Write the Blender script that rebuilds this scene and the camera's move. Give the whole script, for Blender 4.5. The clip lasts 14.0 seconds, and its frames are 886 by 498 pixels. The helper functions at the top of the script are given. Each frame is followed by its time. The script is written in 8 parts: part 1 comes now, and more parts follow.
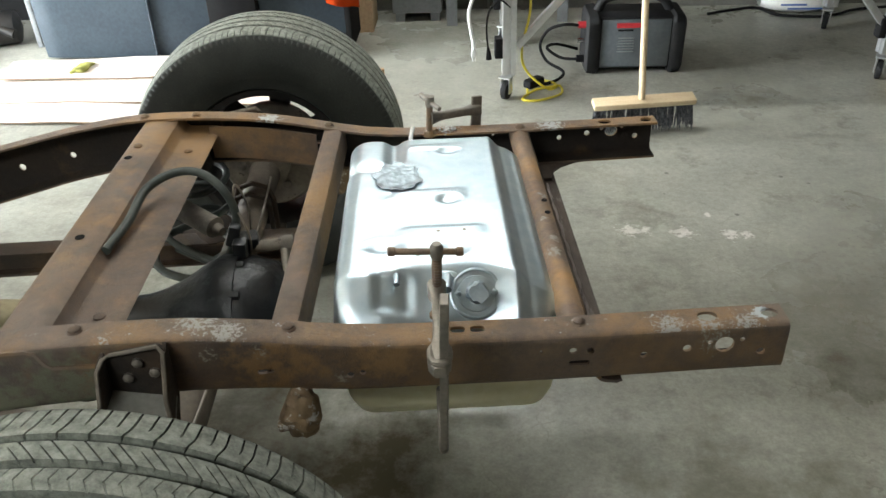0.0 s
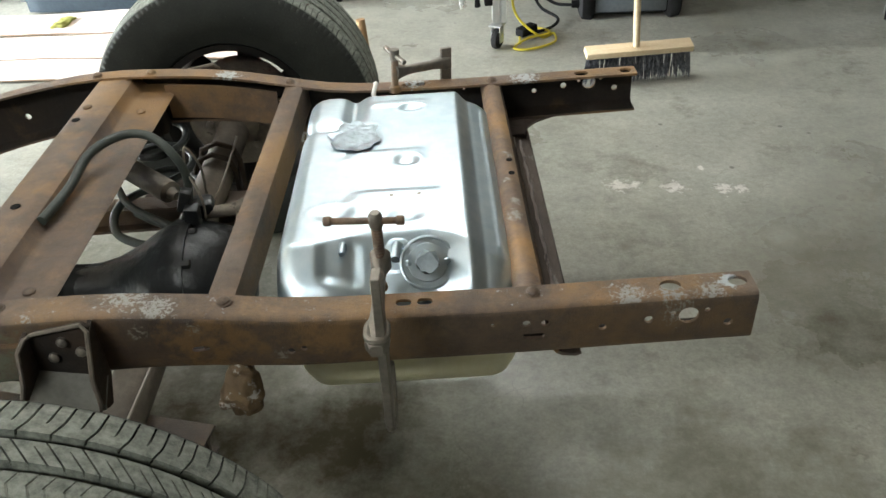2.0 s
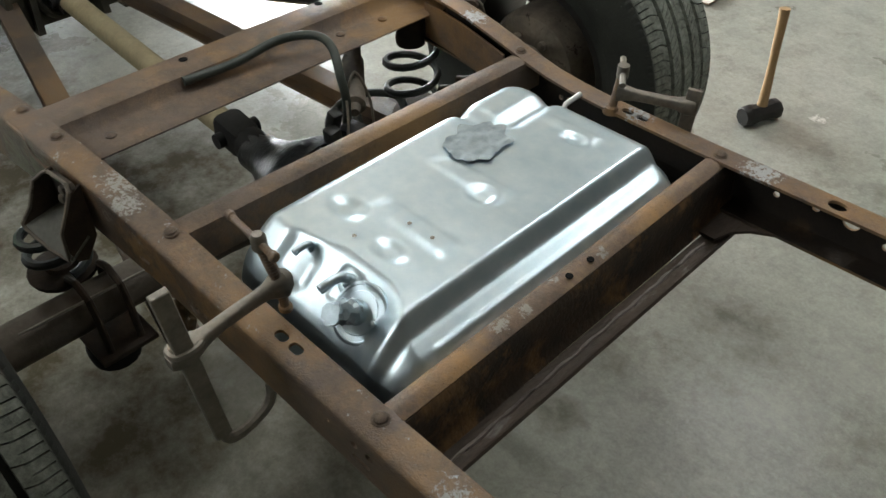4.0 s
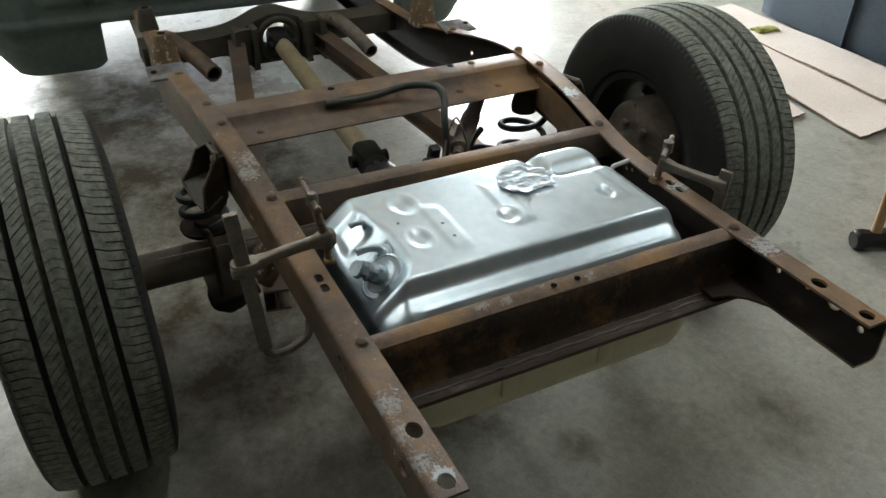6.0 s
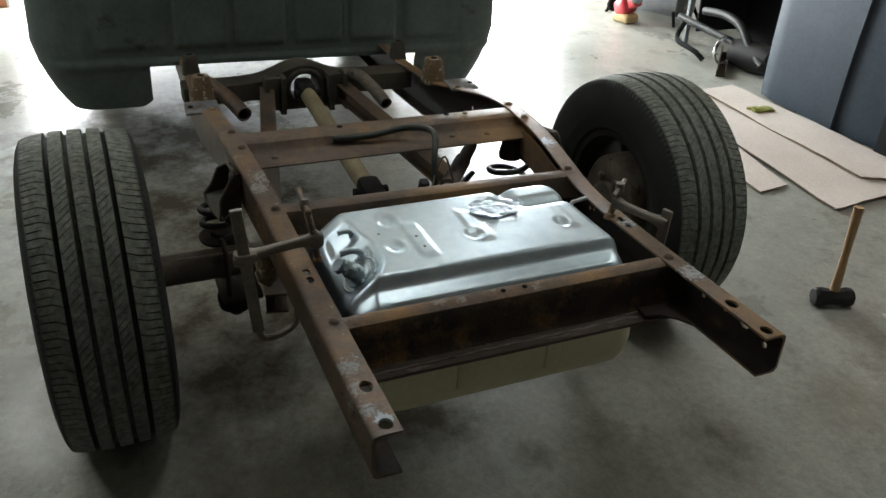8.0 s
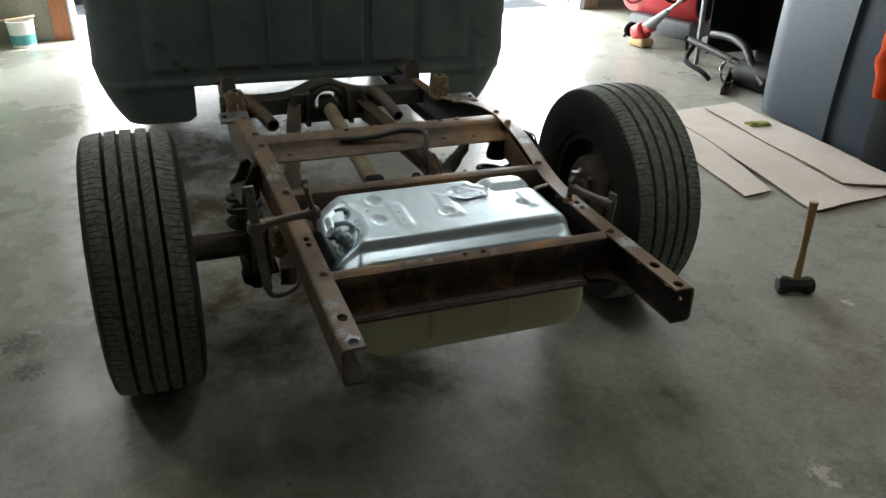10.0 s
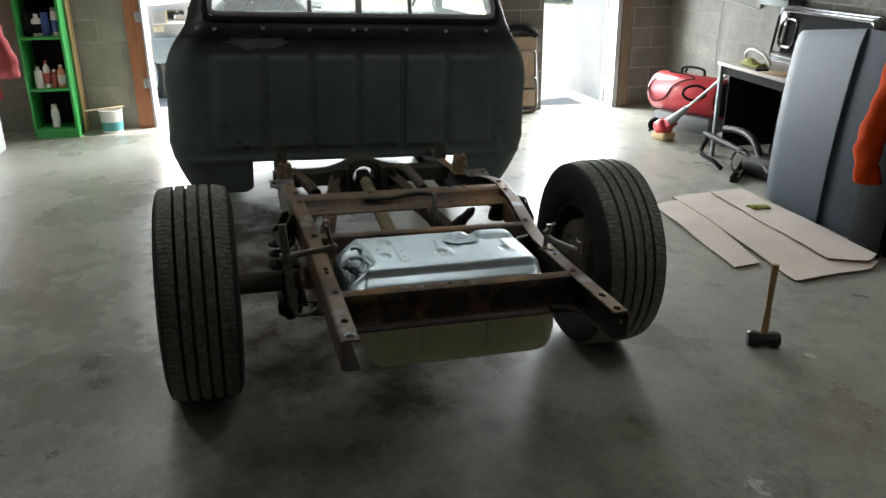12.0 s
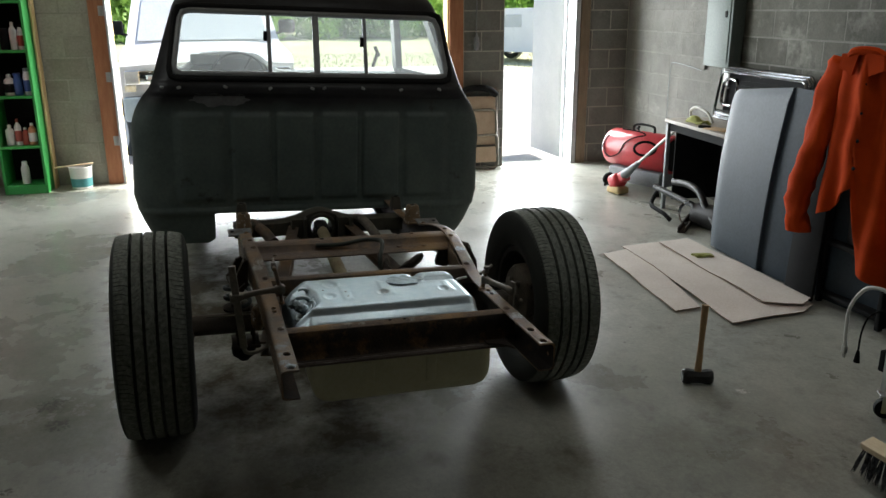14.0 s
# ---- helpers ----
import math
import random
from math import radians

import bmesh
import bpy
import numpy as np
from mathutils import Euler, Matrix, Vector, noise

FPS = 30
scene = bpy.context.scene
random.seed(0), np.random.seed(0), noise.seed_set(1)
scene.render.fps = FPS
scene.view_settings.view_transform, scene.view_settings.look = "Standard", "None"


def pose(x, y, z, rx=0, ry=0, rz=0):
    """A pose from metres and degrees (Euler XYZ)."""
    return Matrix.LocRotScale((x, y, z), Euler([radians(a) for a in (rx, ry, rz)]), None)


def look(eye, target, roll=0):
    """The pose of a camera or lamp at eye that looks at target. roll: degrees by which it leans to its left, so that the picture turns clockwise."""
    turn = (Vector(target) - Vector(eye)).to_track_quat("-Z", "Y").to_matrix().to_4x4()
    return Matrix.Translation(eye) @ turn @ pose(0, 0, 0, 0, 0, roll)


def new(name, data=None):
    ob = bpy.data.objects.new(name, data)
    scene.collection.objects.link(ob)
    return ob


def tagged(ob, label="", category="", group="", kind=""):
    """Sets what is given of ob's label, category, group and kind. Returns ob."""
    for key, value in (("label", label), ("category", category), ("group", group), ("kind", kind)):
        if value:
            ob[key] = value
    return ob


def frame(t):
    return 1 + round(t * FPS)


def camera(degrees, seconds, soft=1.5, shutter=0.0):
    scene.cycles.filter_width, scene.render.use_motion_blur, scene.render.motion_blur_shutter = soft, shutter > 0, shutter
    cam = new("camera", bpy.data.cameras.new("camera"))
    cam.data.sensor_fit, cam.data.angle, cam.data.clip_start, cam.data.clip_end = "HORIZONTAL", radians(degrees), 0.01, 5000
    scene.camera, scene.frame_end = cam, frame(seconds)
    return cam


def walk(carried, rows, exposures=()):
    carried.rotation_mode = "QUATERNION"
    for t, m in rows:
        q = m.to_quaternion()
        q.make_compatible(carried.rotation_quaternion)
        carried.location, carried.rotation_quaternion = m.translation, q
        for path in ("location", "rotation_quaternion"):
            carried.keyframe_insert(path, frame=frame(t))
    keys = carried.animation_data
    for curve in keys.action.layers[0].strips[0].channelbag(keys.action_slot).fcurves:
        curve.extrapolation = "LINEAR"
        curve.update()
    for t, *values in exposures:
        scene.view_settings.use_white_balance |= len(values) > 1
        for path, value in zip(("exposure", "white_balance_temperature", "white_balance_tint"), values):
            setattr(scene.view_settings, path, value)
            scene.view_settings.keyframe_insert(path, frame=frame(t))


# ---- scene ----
cam = camera(57.8, 14.0)
PATH = [
    (0, (-0.577, -1.396, 1.461), (-0.546, 0.27, 0.354), -2.2),
    (0.5, (-0.57, -1.399, 1.462), (-0.545, 0.27, 0.361), -2.3),
    (1, (-0.569, -1.396, 1.459), (-0.538, 0.268, 0.35), -2.1),
    (1.5, (-0.547, -1.395, 1.451), (-0.525, 0.244, 0.306), -2.2),
    (2, (-0.467, -1.316, 1.432), (-0.481, 0.279, 0.226), -3.8),
    (2.5, (-0.344, -1.063, 1.389), (-0.399, 0.421, 0.048), -2.6),
    (3, (-0.228, -0.895, 1.398), (-0.547, 0.516, 0.016), -1.0),
    (3.5, (-0.064, -0.764, 1.422), (-0.863, 0.414, 0.017), -0.6),
    (3.6, (-0.044, -0.775, 1.411), (-0.918, 0.378, 0.03), -0.2),
    (3.7, (0.0, -0.764, 1.431), (-0.93, 0.343, 0.049), -0.8),
    (5.8, (0.548, -0.673, 1.486), (-0.894, 0.067, 0.314), -0.9),
    (6, (0.583, -0.695, 1.493), (-0.892, 0.023, 0.349), -1.0),
    (6.5, (0.674, -0.766, 1.495), (-0.849, -0.058, 0.409), -0.2),
    (7, (0.752, -0.793, 1.515), (-0.791, -0.064, 0.473), 1.2),
    (7.5, (0.825, -0.753, 1.521), (-0.747, -0.041, 0.51), 1.5),
    (7.7, (0.854, -0.727, 1.525), (-0.725, -0.021, 0.52), 1.5),
    (9.8, (1.259, -0.673, 1.579), (-0.406, -0.079, 0.644), -0.1),
    (10, (1.327, -0.682, 1.586), (-0.34, -0.089, 0.654), -0.3),
    (10.5, (1.476, -0.67, 1.597), (-0.219, -0.103, 0.701), -0.3),
    (11, (1.653, -0.613, 1.595), (-0.08, -0.096, 0.741), 0.5),
    (11.5, (1.789, -0.606, 1.609), (0.011, -0.128, 0.829), 0.0),
    (12, (1.898, -0.656, 1.63), (0.094, -0.169, 0.917), -0.5),
    (12.5, (2.005, -0.703, 1.63), (0.196, -0.166, 0.97), -0.2),
    (13, (2.076, -0.674, 1.625), (0.242, -0.178, 1.001), -0.4),
    (13.5, (2.113, -0.616, 1.631), (0.272, -0.108, 1.038), -0.3),
    (14, (2.114, -0.588, 1.631), (0.281, -0.031, 1.055), -0.3),
]
EXPOSURES = [(0.0, 3.33), (2.5, 3.34), (3.5, 3.0), (6.0, 2.36), (7.5, 1.94), (10.0, 1.67), (11.0, 1.55), (12.0, 1.27), (14.0, 0.88)]
walk(cam, [(t, look(eye, target, roll)) for t, eye, target, roll in PATH], EXPOSURES)
GARAGE_W, DOOR_W = 185, 58
FILL_LIGHTS = [(1.5, -5.5, 2.0), (4.1, -5.8, 4.3), (5.3, -1.0, 2.7), (5.0, -3.0, 1.1)]
WL, WR = (-1.038, -0.820), (-1.03, 0.812)

# ---- world, sun, large lights ----
world = bpy.data.worlds.new("world")
scene.world = world
world.use_nodes = True
_nt = world.node_tree
_sky = _nt.nodes.new("ShaderNodeTexSky")
_sky.sky_type, _sky.sun_disc = "NISHITA", False
_sky.sun_elevation, _sky.sun_rotation = radians(52.6), radians(348.7)
_nt.links.new(_sky.outputs[0], _nt.nodes["Background"].inputs[0])
_nt.nodes["Background"].inputs[1].default_value = 0.15

# the building stands a little turned against the truck
CORNER = (-5.74, 3.86, 0.0)
ROOM = pose(*CORNER, 0, 0, -5.2)


def sun_lamp():
    d = bpy.data.lights.new("sun", "SUN")
    d.energy, d.angle, d.color = 5.0, radians(0.6), (1.0, 0.95, 0.88)
    ob = new("sun", d)
    ob.matrix_world = look((-1.2, 6, 8), (0, 0, 0))
    return ob


def area(name, m, sx, sy, watts, colour, spread=math.pi):
    d = bpy.data.lights.new(name, "AREA")
    d.spread = spread
    d.shape, d.size, d.size_y, d.energy, d.color = "RECTANGLE", sx, sy, watts, colour
    ob = new(name, d)
    ob.matrix_world = m
    return ob


sun_lamp()
# sky light in the garage opening and in the side door's opening
area("garage_opening_light", ROOM @ pose(-0.21, -3.6, 1.35, 0, -90, 0), 2.5, 3.1, GARAGE_W, (0.93, 0.985, 1.0))
area("door_opening_light", ROOM @ pose(-0.21, -0.95, 1.05, 0, -90, 0), 2.0, 0.7, DOOR_W, (0.93, 0.985, 1.0))

# ---- materials ----


def mat(name, c1, c2=None, scale=8.0, rough=0.6, metal=0.0, bump=0.0, bscale=60.0, c3=None, s3=30.0, t3=0.62, rvar=0.12, coat=0.0, soft3=0.05, lo=0.35, hi=0.65, stretch=(1, 1, 1)):
    """Two tones by large noise, grain by fine noise, and an optional third tone in patches."""
    m = bpy.data.materials.new(name)
    m.use_nodes = True
    nt = m.node_tree
    N, L = nt.nodes, nt.links
    b = N["Principled BSDF"]
    tc = N.new("ShaderNodeTexCoord")
    mp = N.new("ShaderNodeMapping")
    mp.inputs["Scale"].default_value = stretch
    L.new(tc.outputs["Object"], mp.inputs[0])
    c2 = c2 or tuple(v * 0.8 for v in c1)
    n1 = N.new("ShaderNodeTexNoise")
    n1.inputs["Scale"].default_value, n1.inputs["Detail"].default_value, n1.inputs["Roughness"].default_value = scale, 8, 0.62
    L.new(mp.outputs[0], n1.inputs["Vector"])
    r1 = N.new("ShaderNodeValToRGB")
    r1.color_ramp.elements[0].position, r1.color_ramp.elements[1].position = lo, hi
    r1.color_ramp.elements[0].color, r1.color_ramp.elements[1].color = (*c1, 1), (*c2, 1)
    L.new(n1.outputs["Fac"], r1.inputs[0])
    out = r1.outputs[0]
    n2 = N.new("ShaderNodeTexNoise")
    n2.inputs["Scale"].default_value, n2.inputs["Detail"].default_value = bscale, 6
    L.new(mp.outputs[0], n2.inputs["Vector"])
    mx = N.new("ShaderNodeMix")
    mx.data_type, mx.blend_type = "RGBA", "OVERLAY"
    mx.inputs[0].default_value = 0.28
    L.new(out, mx.inputs[6])
    L.new(n2.outputs["Fac"], mx.inputs[7])
    out = mx.outputs[2]
    if c3:
        n3 = N.new("ShaderNodeTexNoise")
        n3.inputs["Scale"].default_value, n3.inputs["Detail"].default_value, n3.inputs["Roughness"].default_value = s3, 9, 0.68
        L.new(mp.outputs[0], n3.inputs["Vector"])
        r3 = N.new("ShaderNodeMapRange")
        r3.inputs[1].default_value, r3.inputs[2].default_value = t3, t3 + soft3
        L.new(n3.outputs["Fac"], r3.inputs[0])
        m3 = N.new("ShaderNodeMix")
        m3.data_type = "RGBA"
        L.new(r3.outputs[0], m3.inputs[0])
        L.new(out, m3.inputs[6])
        m3.inputs[7].default_value = (*c3, 1)
        out = m3.outputs[2]
    L.new(out, b.inputs["Base Color"])
    rr = N.new("ShaderNodeMapRange")
    rr.inputs[3].default_value, rr.inputs[4].default_value = max(0.02, rough - rvar), min(1, rough + rvar)
    L.new(n1.outputs["Fac"], rr.inputs[0])
    L.new(rr.outputs[0], b.inputs["Roughness"])
    b.inputs["Metallic"].default_value = metal
    b.inputs["Coat Weight"].default_value = coat
    if bump:
        bp = N.new("ShaderNodeBump")
        bp.inputs["Strength"].default_value, bp.inputs["Distance"].default_value = bump, 0.004
        L.new(n2.outputs["Fac"], bp.inputs["Height"])
        L.new(bp.outputs[0], b.inputs["Normal"])
    return m


def piece_var(m, amount=0.25):
    """Lets pieces that share the material differ a little from one another."""
    nt = m.node_tree
    N, L = nt.nodes, nt.links
    b = N["Principled BSDF"]
    src = b.inputs["Base Color"].links[0].from_socket
    oi = N.new("ShaderNodeObjectInfo")
    r = N.new("ShaderNodeMapRange")
    r.inputs[3].default_value, r.inputs[4].default_value = 1 - amount, 1 + amount
    L.new(oi.outputs["Random"], r.inputs[0])
    v = N.new("ShaderNodeHueSaturation")
    L.new(src, v.inputs["Color"])
    L.new(r.outputs[0], v.inputs["Value"])
    L.new(v.outputs[0], b.inputs["Base Color"])
    # the grain runs on from piece to piece
    for mp in [q for q in N if q.type == "MAPPING"]:
        src = mp.inputs[0].links[0].from_socket
        oi, ad = N.new("ShaderNodeObjectInfo"), N.new("ShaderNodeVectorMath")
        L.new(src, ad.inputs[0])
        L.new(oi.outputs["Location"], ad.inputs[1])
        L.new(ad.outputs[0], mp.inputs[0])
    return m


def flakes(m, spots, colour=(0.38, 0.37, 0.345), scale=120.0, cut=0.70, soft=0.07, matt=False):
    """Adds ragged flakes of another colour round the given places (x, y, z, radius)."""
    nt = m.node_tree
    N, L = nt.nodes, nt.links
    b = N["Principled BSDF"]
    src = b.inputs["Base Color"].links[0].from_socket
    tc = N.new("ShaderNodeTexCoord")
    acc = None
    for x, y, z, r in spots:
        d = N.new("ShaderNodeVectorMath")
        d.operation = "DISTANCE"
        L.new(tc.outputs["Object"], d.inputs[0])
        d.inputs[1].default_value = (x, y, z)
        q = N.new("ShaderNodeMapRange")
        q.inputs[1].default_value, q.inputs[2].default_value, q.inputs[3].default_value, q.inputs[4].default_value = r * 0.25, r, 0.30, 0.0
        L.new(d.outputs["Value"], q.inputs[0])
        if acc is None:
            acc = q.outputs[0]
        else:
            mx = N.new("ShaderNodeMath")
            mx.operation = "MAXIMUM"
            L.new(acc, mx.inputs[0])
            L.new(q.outputs[0], mx.inputs[1])
            acc = mx.outputs[0]
    n = N.new("ShaderNodeTexNoise")
    n.inputs["Scale"].default_value, n.inputs["Detail"].default_value, n.inputs["Roughness"].default_value = scale, 8, 0.72
    L.new(tc.outputs["Object"], n.inputs["Vector"])
    ad = N.new("ShaderNodeMath")
    L.new(n.outputs["Fac"], ad.inputs[0])
    L.new(acc, ad.inputs[1])
    r = N.new("ShaderNodeMapRange")
    r.inputs[1].default_value, r.inputs[2].default_value = cut, cut + soft
    L.new(ad.outputs[0], r.inputs[0])
    mix = N.new("ShaderNodeMix")
    mix.data_type = "RGBA"
    L.new(r.outputs[0], mix.inputs[0])
    L.new(src, mix.inputs[6])
    mix.inputs[7].default_value = (*colour, 1)
    L.new(mix.outputs[2], b.inputs["Base Color"])
    if matt:
        # the marked area also loses its sheen, deepening the shade painted there
        sp, ro = N.new("ShaderNodeMapRange"), N.new("ShaderNodeMix")
        sp.inputs[3].default_value, sp.inputs[4].default_value = 0.5, 0.12
        L.new(r.outputs[0], sp.inputs[0])
        L.new(sp.outputs[0], b.inputs["Specular IOR Level"])
        L.new(r.outputs[0], ro.inputs[0])
        L.new(b.inputs["Roughness"].links[0].from_socket, ro.inputs[2])
        ro.inputs[3].default_value = 0.75
        L.new(ro.outputs[0], b.inputs["Roughness"])
    return m


def floor_mat():
    """Worn garage concrete: broad pale and dark areas, oil stains, shade painted under the truck, hairline scuffs,
    uneven sheen.
    """
    m = mat("worn_concrete", (0.284, 0.285, 0.244), (0.384, 0.383, 0.334), 0.9, 0.30, 0, 0.16, 45, c3=(0.180, 0.166, 0.126), s3=1.3, t3=0.55, rvar=0.30, soft3=0.22)
    nt = m.node_tree
    N, L = nt.nodes, nt.links
    b = N["Principled BSDF"]
    src = b.inputs["Base Color"].links[0].from_socket
    tc = N.new("ShaderNodeTexCoord")
    n = N.new("ShaderNodeTexNoise")
    n.inputs["Scale"].default_value, n.inputs["Detail"].default_value, n.inputs["Roughness"].default_value = 7, 10, 0.7
    L.new(tc.outputs["Object"], n.inputs["Vector"])
    r = N.new("ShaderNodeMapRange")
    r.inputs[1].default_value, r.inputs[2].default_value, r.inputs[3].default_value, r.inputs[4].default_value = 0.3, 0.7, 0.80, 1.17
    L.new(n.outputs["Fac"], r.inputs[0])
    v = N.new("ShaderNodeHueSaturation")
    L.new(src, v.inputs["Color"])
    L.new(r.outputs[0], v.inputs["Value"])
    g = N.new("ShaderNodeTexNoise")
    g.inputs["Scale"].default_value, g.inputs["Detail"].default_value, g.inputs["Roughness"].default_value = 120, 5, 0.75
    L.new(tc.outputs["Object"], g.inputs["Vector"])
    gr = N.new("ShaderNodeMapRange")
    gr.inputs[1].default_value, gr.inputs[2].default_value, gr.inputs[3].default_value, gr.inputs[4].default_value = 0.3, 0.7, 0.84, 1.15
    L.new(g.outputs["Fac"], gr.inputs[0])
    gm = N.new("ShaderNodeMath")
    gm.operation = "MULTIPLY"
    L.new(gr.outputs[0], gm.inputs[0])
    L.new(r.outputs[0], gm.inputs[1])
    L.new(gm.outputs[0], v.inputs["Value"])
    # small dark drips
    vo = N.new("ShaderNodeTexVoronoi")
    vo.inputs["Scale"].default_value = 5.5
    L.new(tc.outputs["Object"], vo.inputs["Vector"])
    r2 = N.new("ShaderNodeMapRange")
    r2.inputs[1].default_value, r2.inputs[2].default_value, r2.inputs[3].default_value, r2.inputs[4].default_value = 0.03, 0.055, 0.75, 0.0
    L.new(vo.outputs["Distance"], r2.inputs[0])
    mx = N.new("ShaderNodeMix")
    mx.data_type = "RGBA"
    L.new(r2.outputs[0], mx.inputs[0])
    L.new(v.outputs[0], mx.inputs[6])
    mx.inputs[7].default_value = (0.09, 0.085, 0.075, 1)
    L.new(mx.outputs[2], b.inputs["Base Color"])
    # paint smears and an oily patch, in the slab's own coordinates
    inv = ROOM.inverted()
    sm = [(*(inv @ Vector((x, y, 0)))[:2], 0.0, r) for x, y, r in ((0.095, 0.861, 0.08), (0.15, 0.855, 0.05), (0.269, 0.83, 0.08), (0.418, 0.806, 0.07), (0.47, 0.80, 0.05), (-0.58, 1.61, 0.05), (0.38, 0.935, 0.03))]
    flakes(m, sm, (0.68, 0.66, 0.62), 40.0, 0.73)
    oil = [(*(inv @ Vector((x, y, 0)))[:2], 0.0, r) for x, y, r in ((0.55, 0.10, 0.30), (-1.35, -1.28, 0.16), (-1.17, -1.24, 0.14), (-0.45, 0.14, 0.12), (-0.3, 0.6, 0.3))]
    flakes(m, oil, (0.135, 0.125, 0.095), 7.0, 0.66, 0.26)
    # shade under the truck painted in as ragged brown areas, along with dirt
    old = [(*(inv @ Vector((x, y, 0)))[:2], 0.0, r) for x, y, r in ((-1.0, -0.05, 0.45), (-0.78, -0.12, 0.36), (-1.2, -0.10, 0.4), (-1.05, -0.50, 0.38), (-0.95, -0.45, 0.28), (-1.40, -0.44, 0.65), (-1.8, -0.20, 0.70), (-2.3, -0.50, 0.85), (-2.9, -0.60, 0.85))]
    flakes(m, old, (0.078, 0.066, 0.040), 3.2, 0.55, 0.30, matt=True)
    # broad darker olive areas on the floor beside the near rail
    worn = [(*(inv @ Vector((x, y, 0)))[:2], 0.0, r) for x, y, r in ((-0.2, -0.7, 0.55), (0.15, -0.8, 0.5), (0.1, -0.35, 0.4))]
    flakes(m, worn, (0.155, 0.148, 0.112), 5.0, 0.56, 0.30)
    drip = [(*(inv @ Vector((x, y, 0)))[:2], 0.0, r) for x, y, r in ((-1.36, -1.29, 0.15), (-1.16, -1.25, 0.13), (-0.70, -1.35, 0.07))]
    flakes(m, drip, (0.11, 0.105, 0.09), 46.0, 0.75, 0.08)
    # crazed hairlines, broken up by noise
    src = b.inputs["Base Color"].links[0].from_socket
    wob, add, vo2 = N.new("ShaderNodeTexNoise"), N.new("ShaderNodeMix"), N.new("ShaderNodeTexVoronoi")
    wob.inputs["Scale"].default_value, wob.inputs["Detail"].default_value = 3.0, 6
    L.new(tc.outputs["Object"], wob.inputs["Vector"])
    add.data_type = "RGBA"
    add.inputs[0].default_value = 0.35
    L.new(tc.outputs["Object"], add.inputs[6])
    L.new(wob.outputs["Color"], add.inputs[7])
    vo2.feature = "DISTANCE_TO_EDGE"
    vo2.inputs["Scale"].default_value = 3.4
    L.new(add.outputs[2], vo2.inputs["Vector"])
    line, msk, mul = N.new("ShaderNodeMapRange"), N.new("ShaderNodeMapRange"), N.new("ShaderNodeMath")
    line.inputs[1].default_value, line.inputs[2].default_value, line.inputs[3].default_value, line.inputs[4].default_value = 0.002, 0.008, 0.35, 0.0
    L.new(vo2.outputs["Distance"], line.inputs[0])
    msk.inputs[1].default_value, msk.inputs[2].default_value = 0.50, 0.62
    L.new(n.outputs["Fac"], msk.inputs[0])
    mul.operation = "MULTIPLY"
    L.new(line.outputs[0], mul.inputs[0])
    L.new(msk.outputs[0], mul.inputs[1])
    cr = N.new("ShaderNodeMix")
    cr.data_type = "RGBA"
    L.new(mul.outputs[0], cr.inputs[0])
    L.new(src, cr.inputs[6])
    cr.inputs[7].default_value = (0.10, 0.095, 0.08, 1)
    L.new(cr.outputs[2], b.inputs["Base Color"])
    return m


def glass_mat():
    """Thin pane: straight through with an added glare haze, and a surface gloss that grows with the angle."""
    m = bpy.data.materials.new("window_glass")
    m.use_nodes = True
    N, L = m.node_tree.nodes, m.node_tree.links
    N.remove(N["Principled BSDF"])
    tr, gl, fr, mx = N.new("ShaderNodeBsdfTransparent"), N.new("ShaderNodeBsdfGlossy"), N.new("ShaderNodeFresnel"), N.new("ShaderNodeMixShader")
    tr.inputs["Color"].default_value = (0.90, 0.94, 0.92, 1)
    gl.inputs["Roughness"].default_value = 0.02
    fr.inputs["IOR"].default_value = 1.35
    L.new(fr.outputs[0], mx.inputs[0])
    L.new(tr.outputs[0], mx.inputs[1])
    L.new(gl.outputs[0], mx.inputs[2])
    # a translucent film that puts the daylight's glare haze into the pane
    tl, m2 = N.new("ShaderNodeBsdfTranslucent"), N.new("ShaderNodeMixShader")
    tl.inputs["Color"].default_value = (0.8, 0.82, 0.82, 1)
    m2.inputs[0].default_value = 0.10
    L.new(mx.outputs[0], m2.inputs[1])
    L.new(tl.outputs[0], m2.inputs[2])
    L.new(m2.outputs[0], N["Material Output"].inputs[0])
    return m


def glow_mat(name, colour, strength):
    m = bpy.data.materials.new(name)
    m.use_nodes = True
    b = m.node_tree.nodes["Principled BSDF"]
    b.inputs["Base Color"].default_value = (0.8, 0.8, 0.8, 1)
    b.inputs["Emission Color"].default_value = (*colour, 1)
    b.inputs["Emission Strength"].default_value = strength
    return m


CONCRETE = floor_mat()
BLOCK = piece_var(mat("limewashed_block", (0.130, 0.128, 0.116), (0.200, 0.196, 0.180), 2.1, 0.92, 0, 0.5, 70, c3=(0.32, 0.315, 0.29), s3=2.0, t3=0.58, soft3=0.16), 0.08)
# Darker mottled block copy: weaker light past the panel is put into its colour.
SHADED_BLOCK = piece_var(mat("shaded_block", (0.075, 0.075, 0.064), (0.135, 0.132, 0.115), 2.2, 0.92, 0, 0.5, 70, c3=(0.24, 0.235, 0.21), s3=1.5, t3=0.53, soft3=0.14), 0.30)
MORTAR = mat("mortar", (0.150, 0.147, 0.133), (0.215, 0.210, 0.192), 6, 0.95, 0, 0.4, 90)
CEIL = mat("ceiling_board", (0.10, 0.08, 0.055), (0.16, 0.125, 0.085), 2, 0.9)
DARK_BLOCK = mat("dark_block", (0.085, 0.083, 0.075), (0.13, 0.128, 0.115), 2.2, 0.92, 0, 0.5, 70)


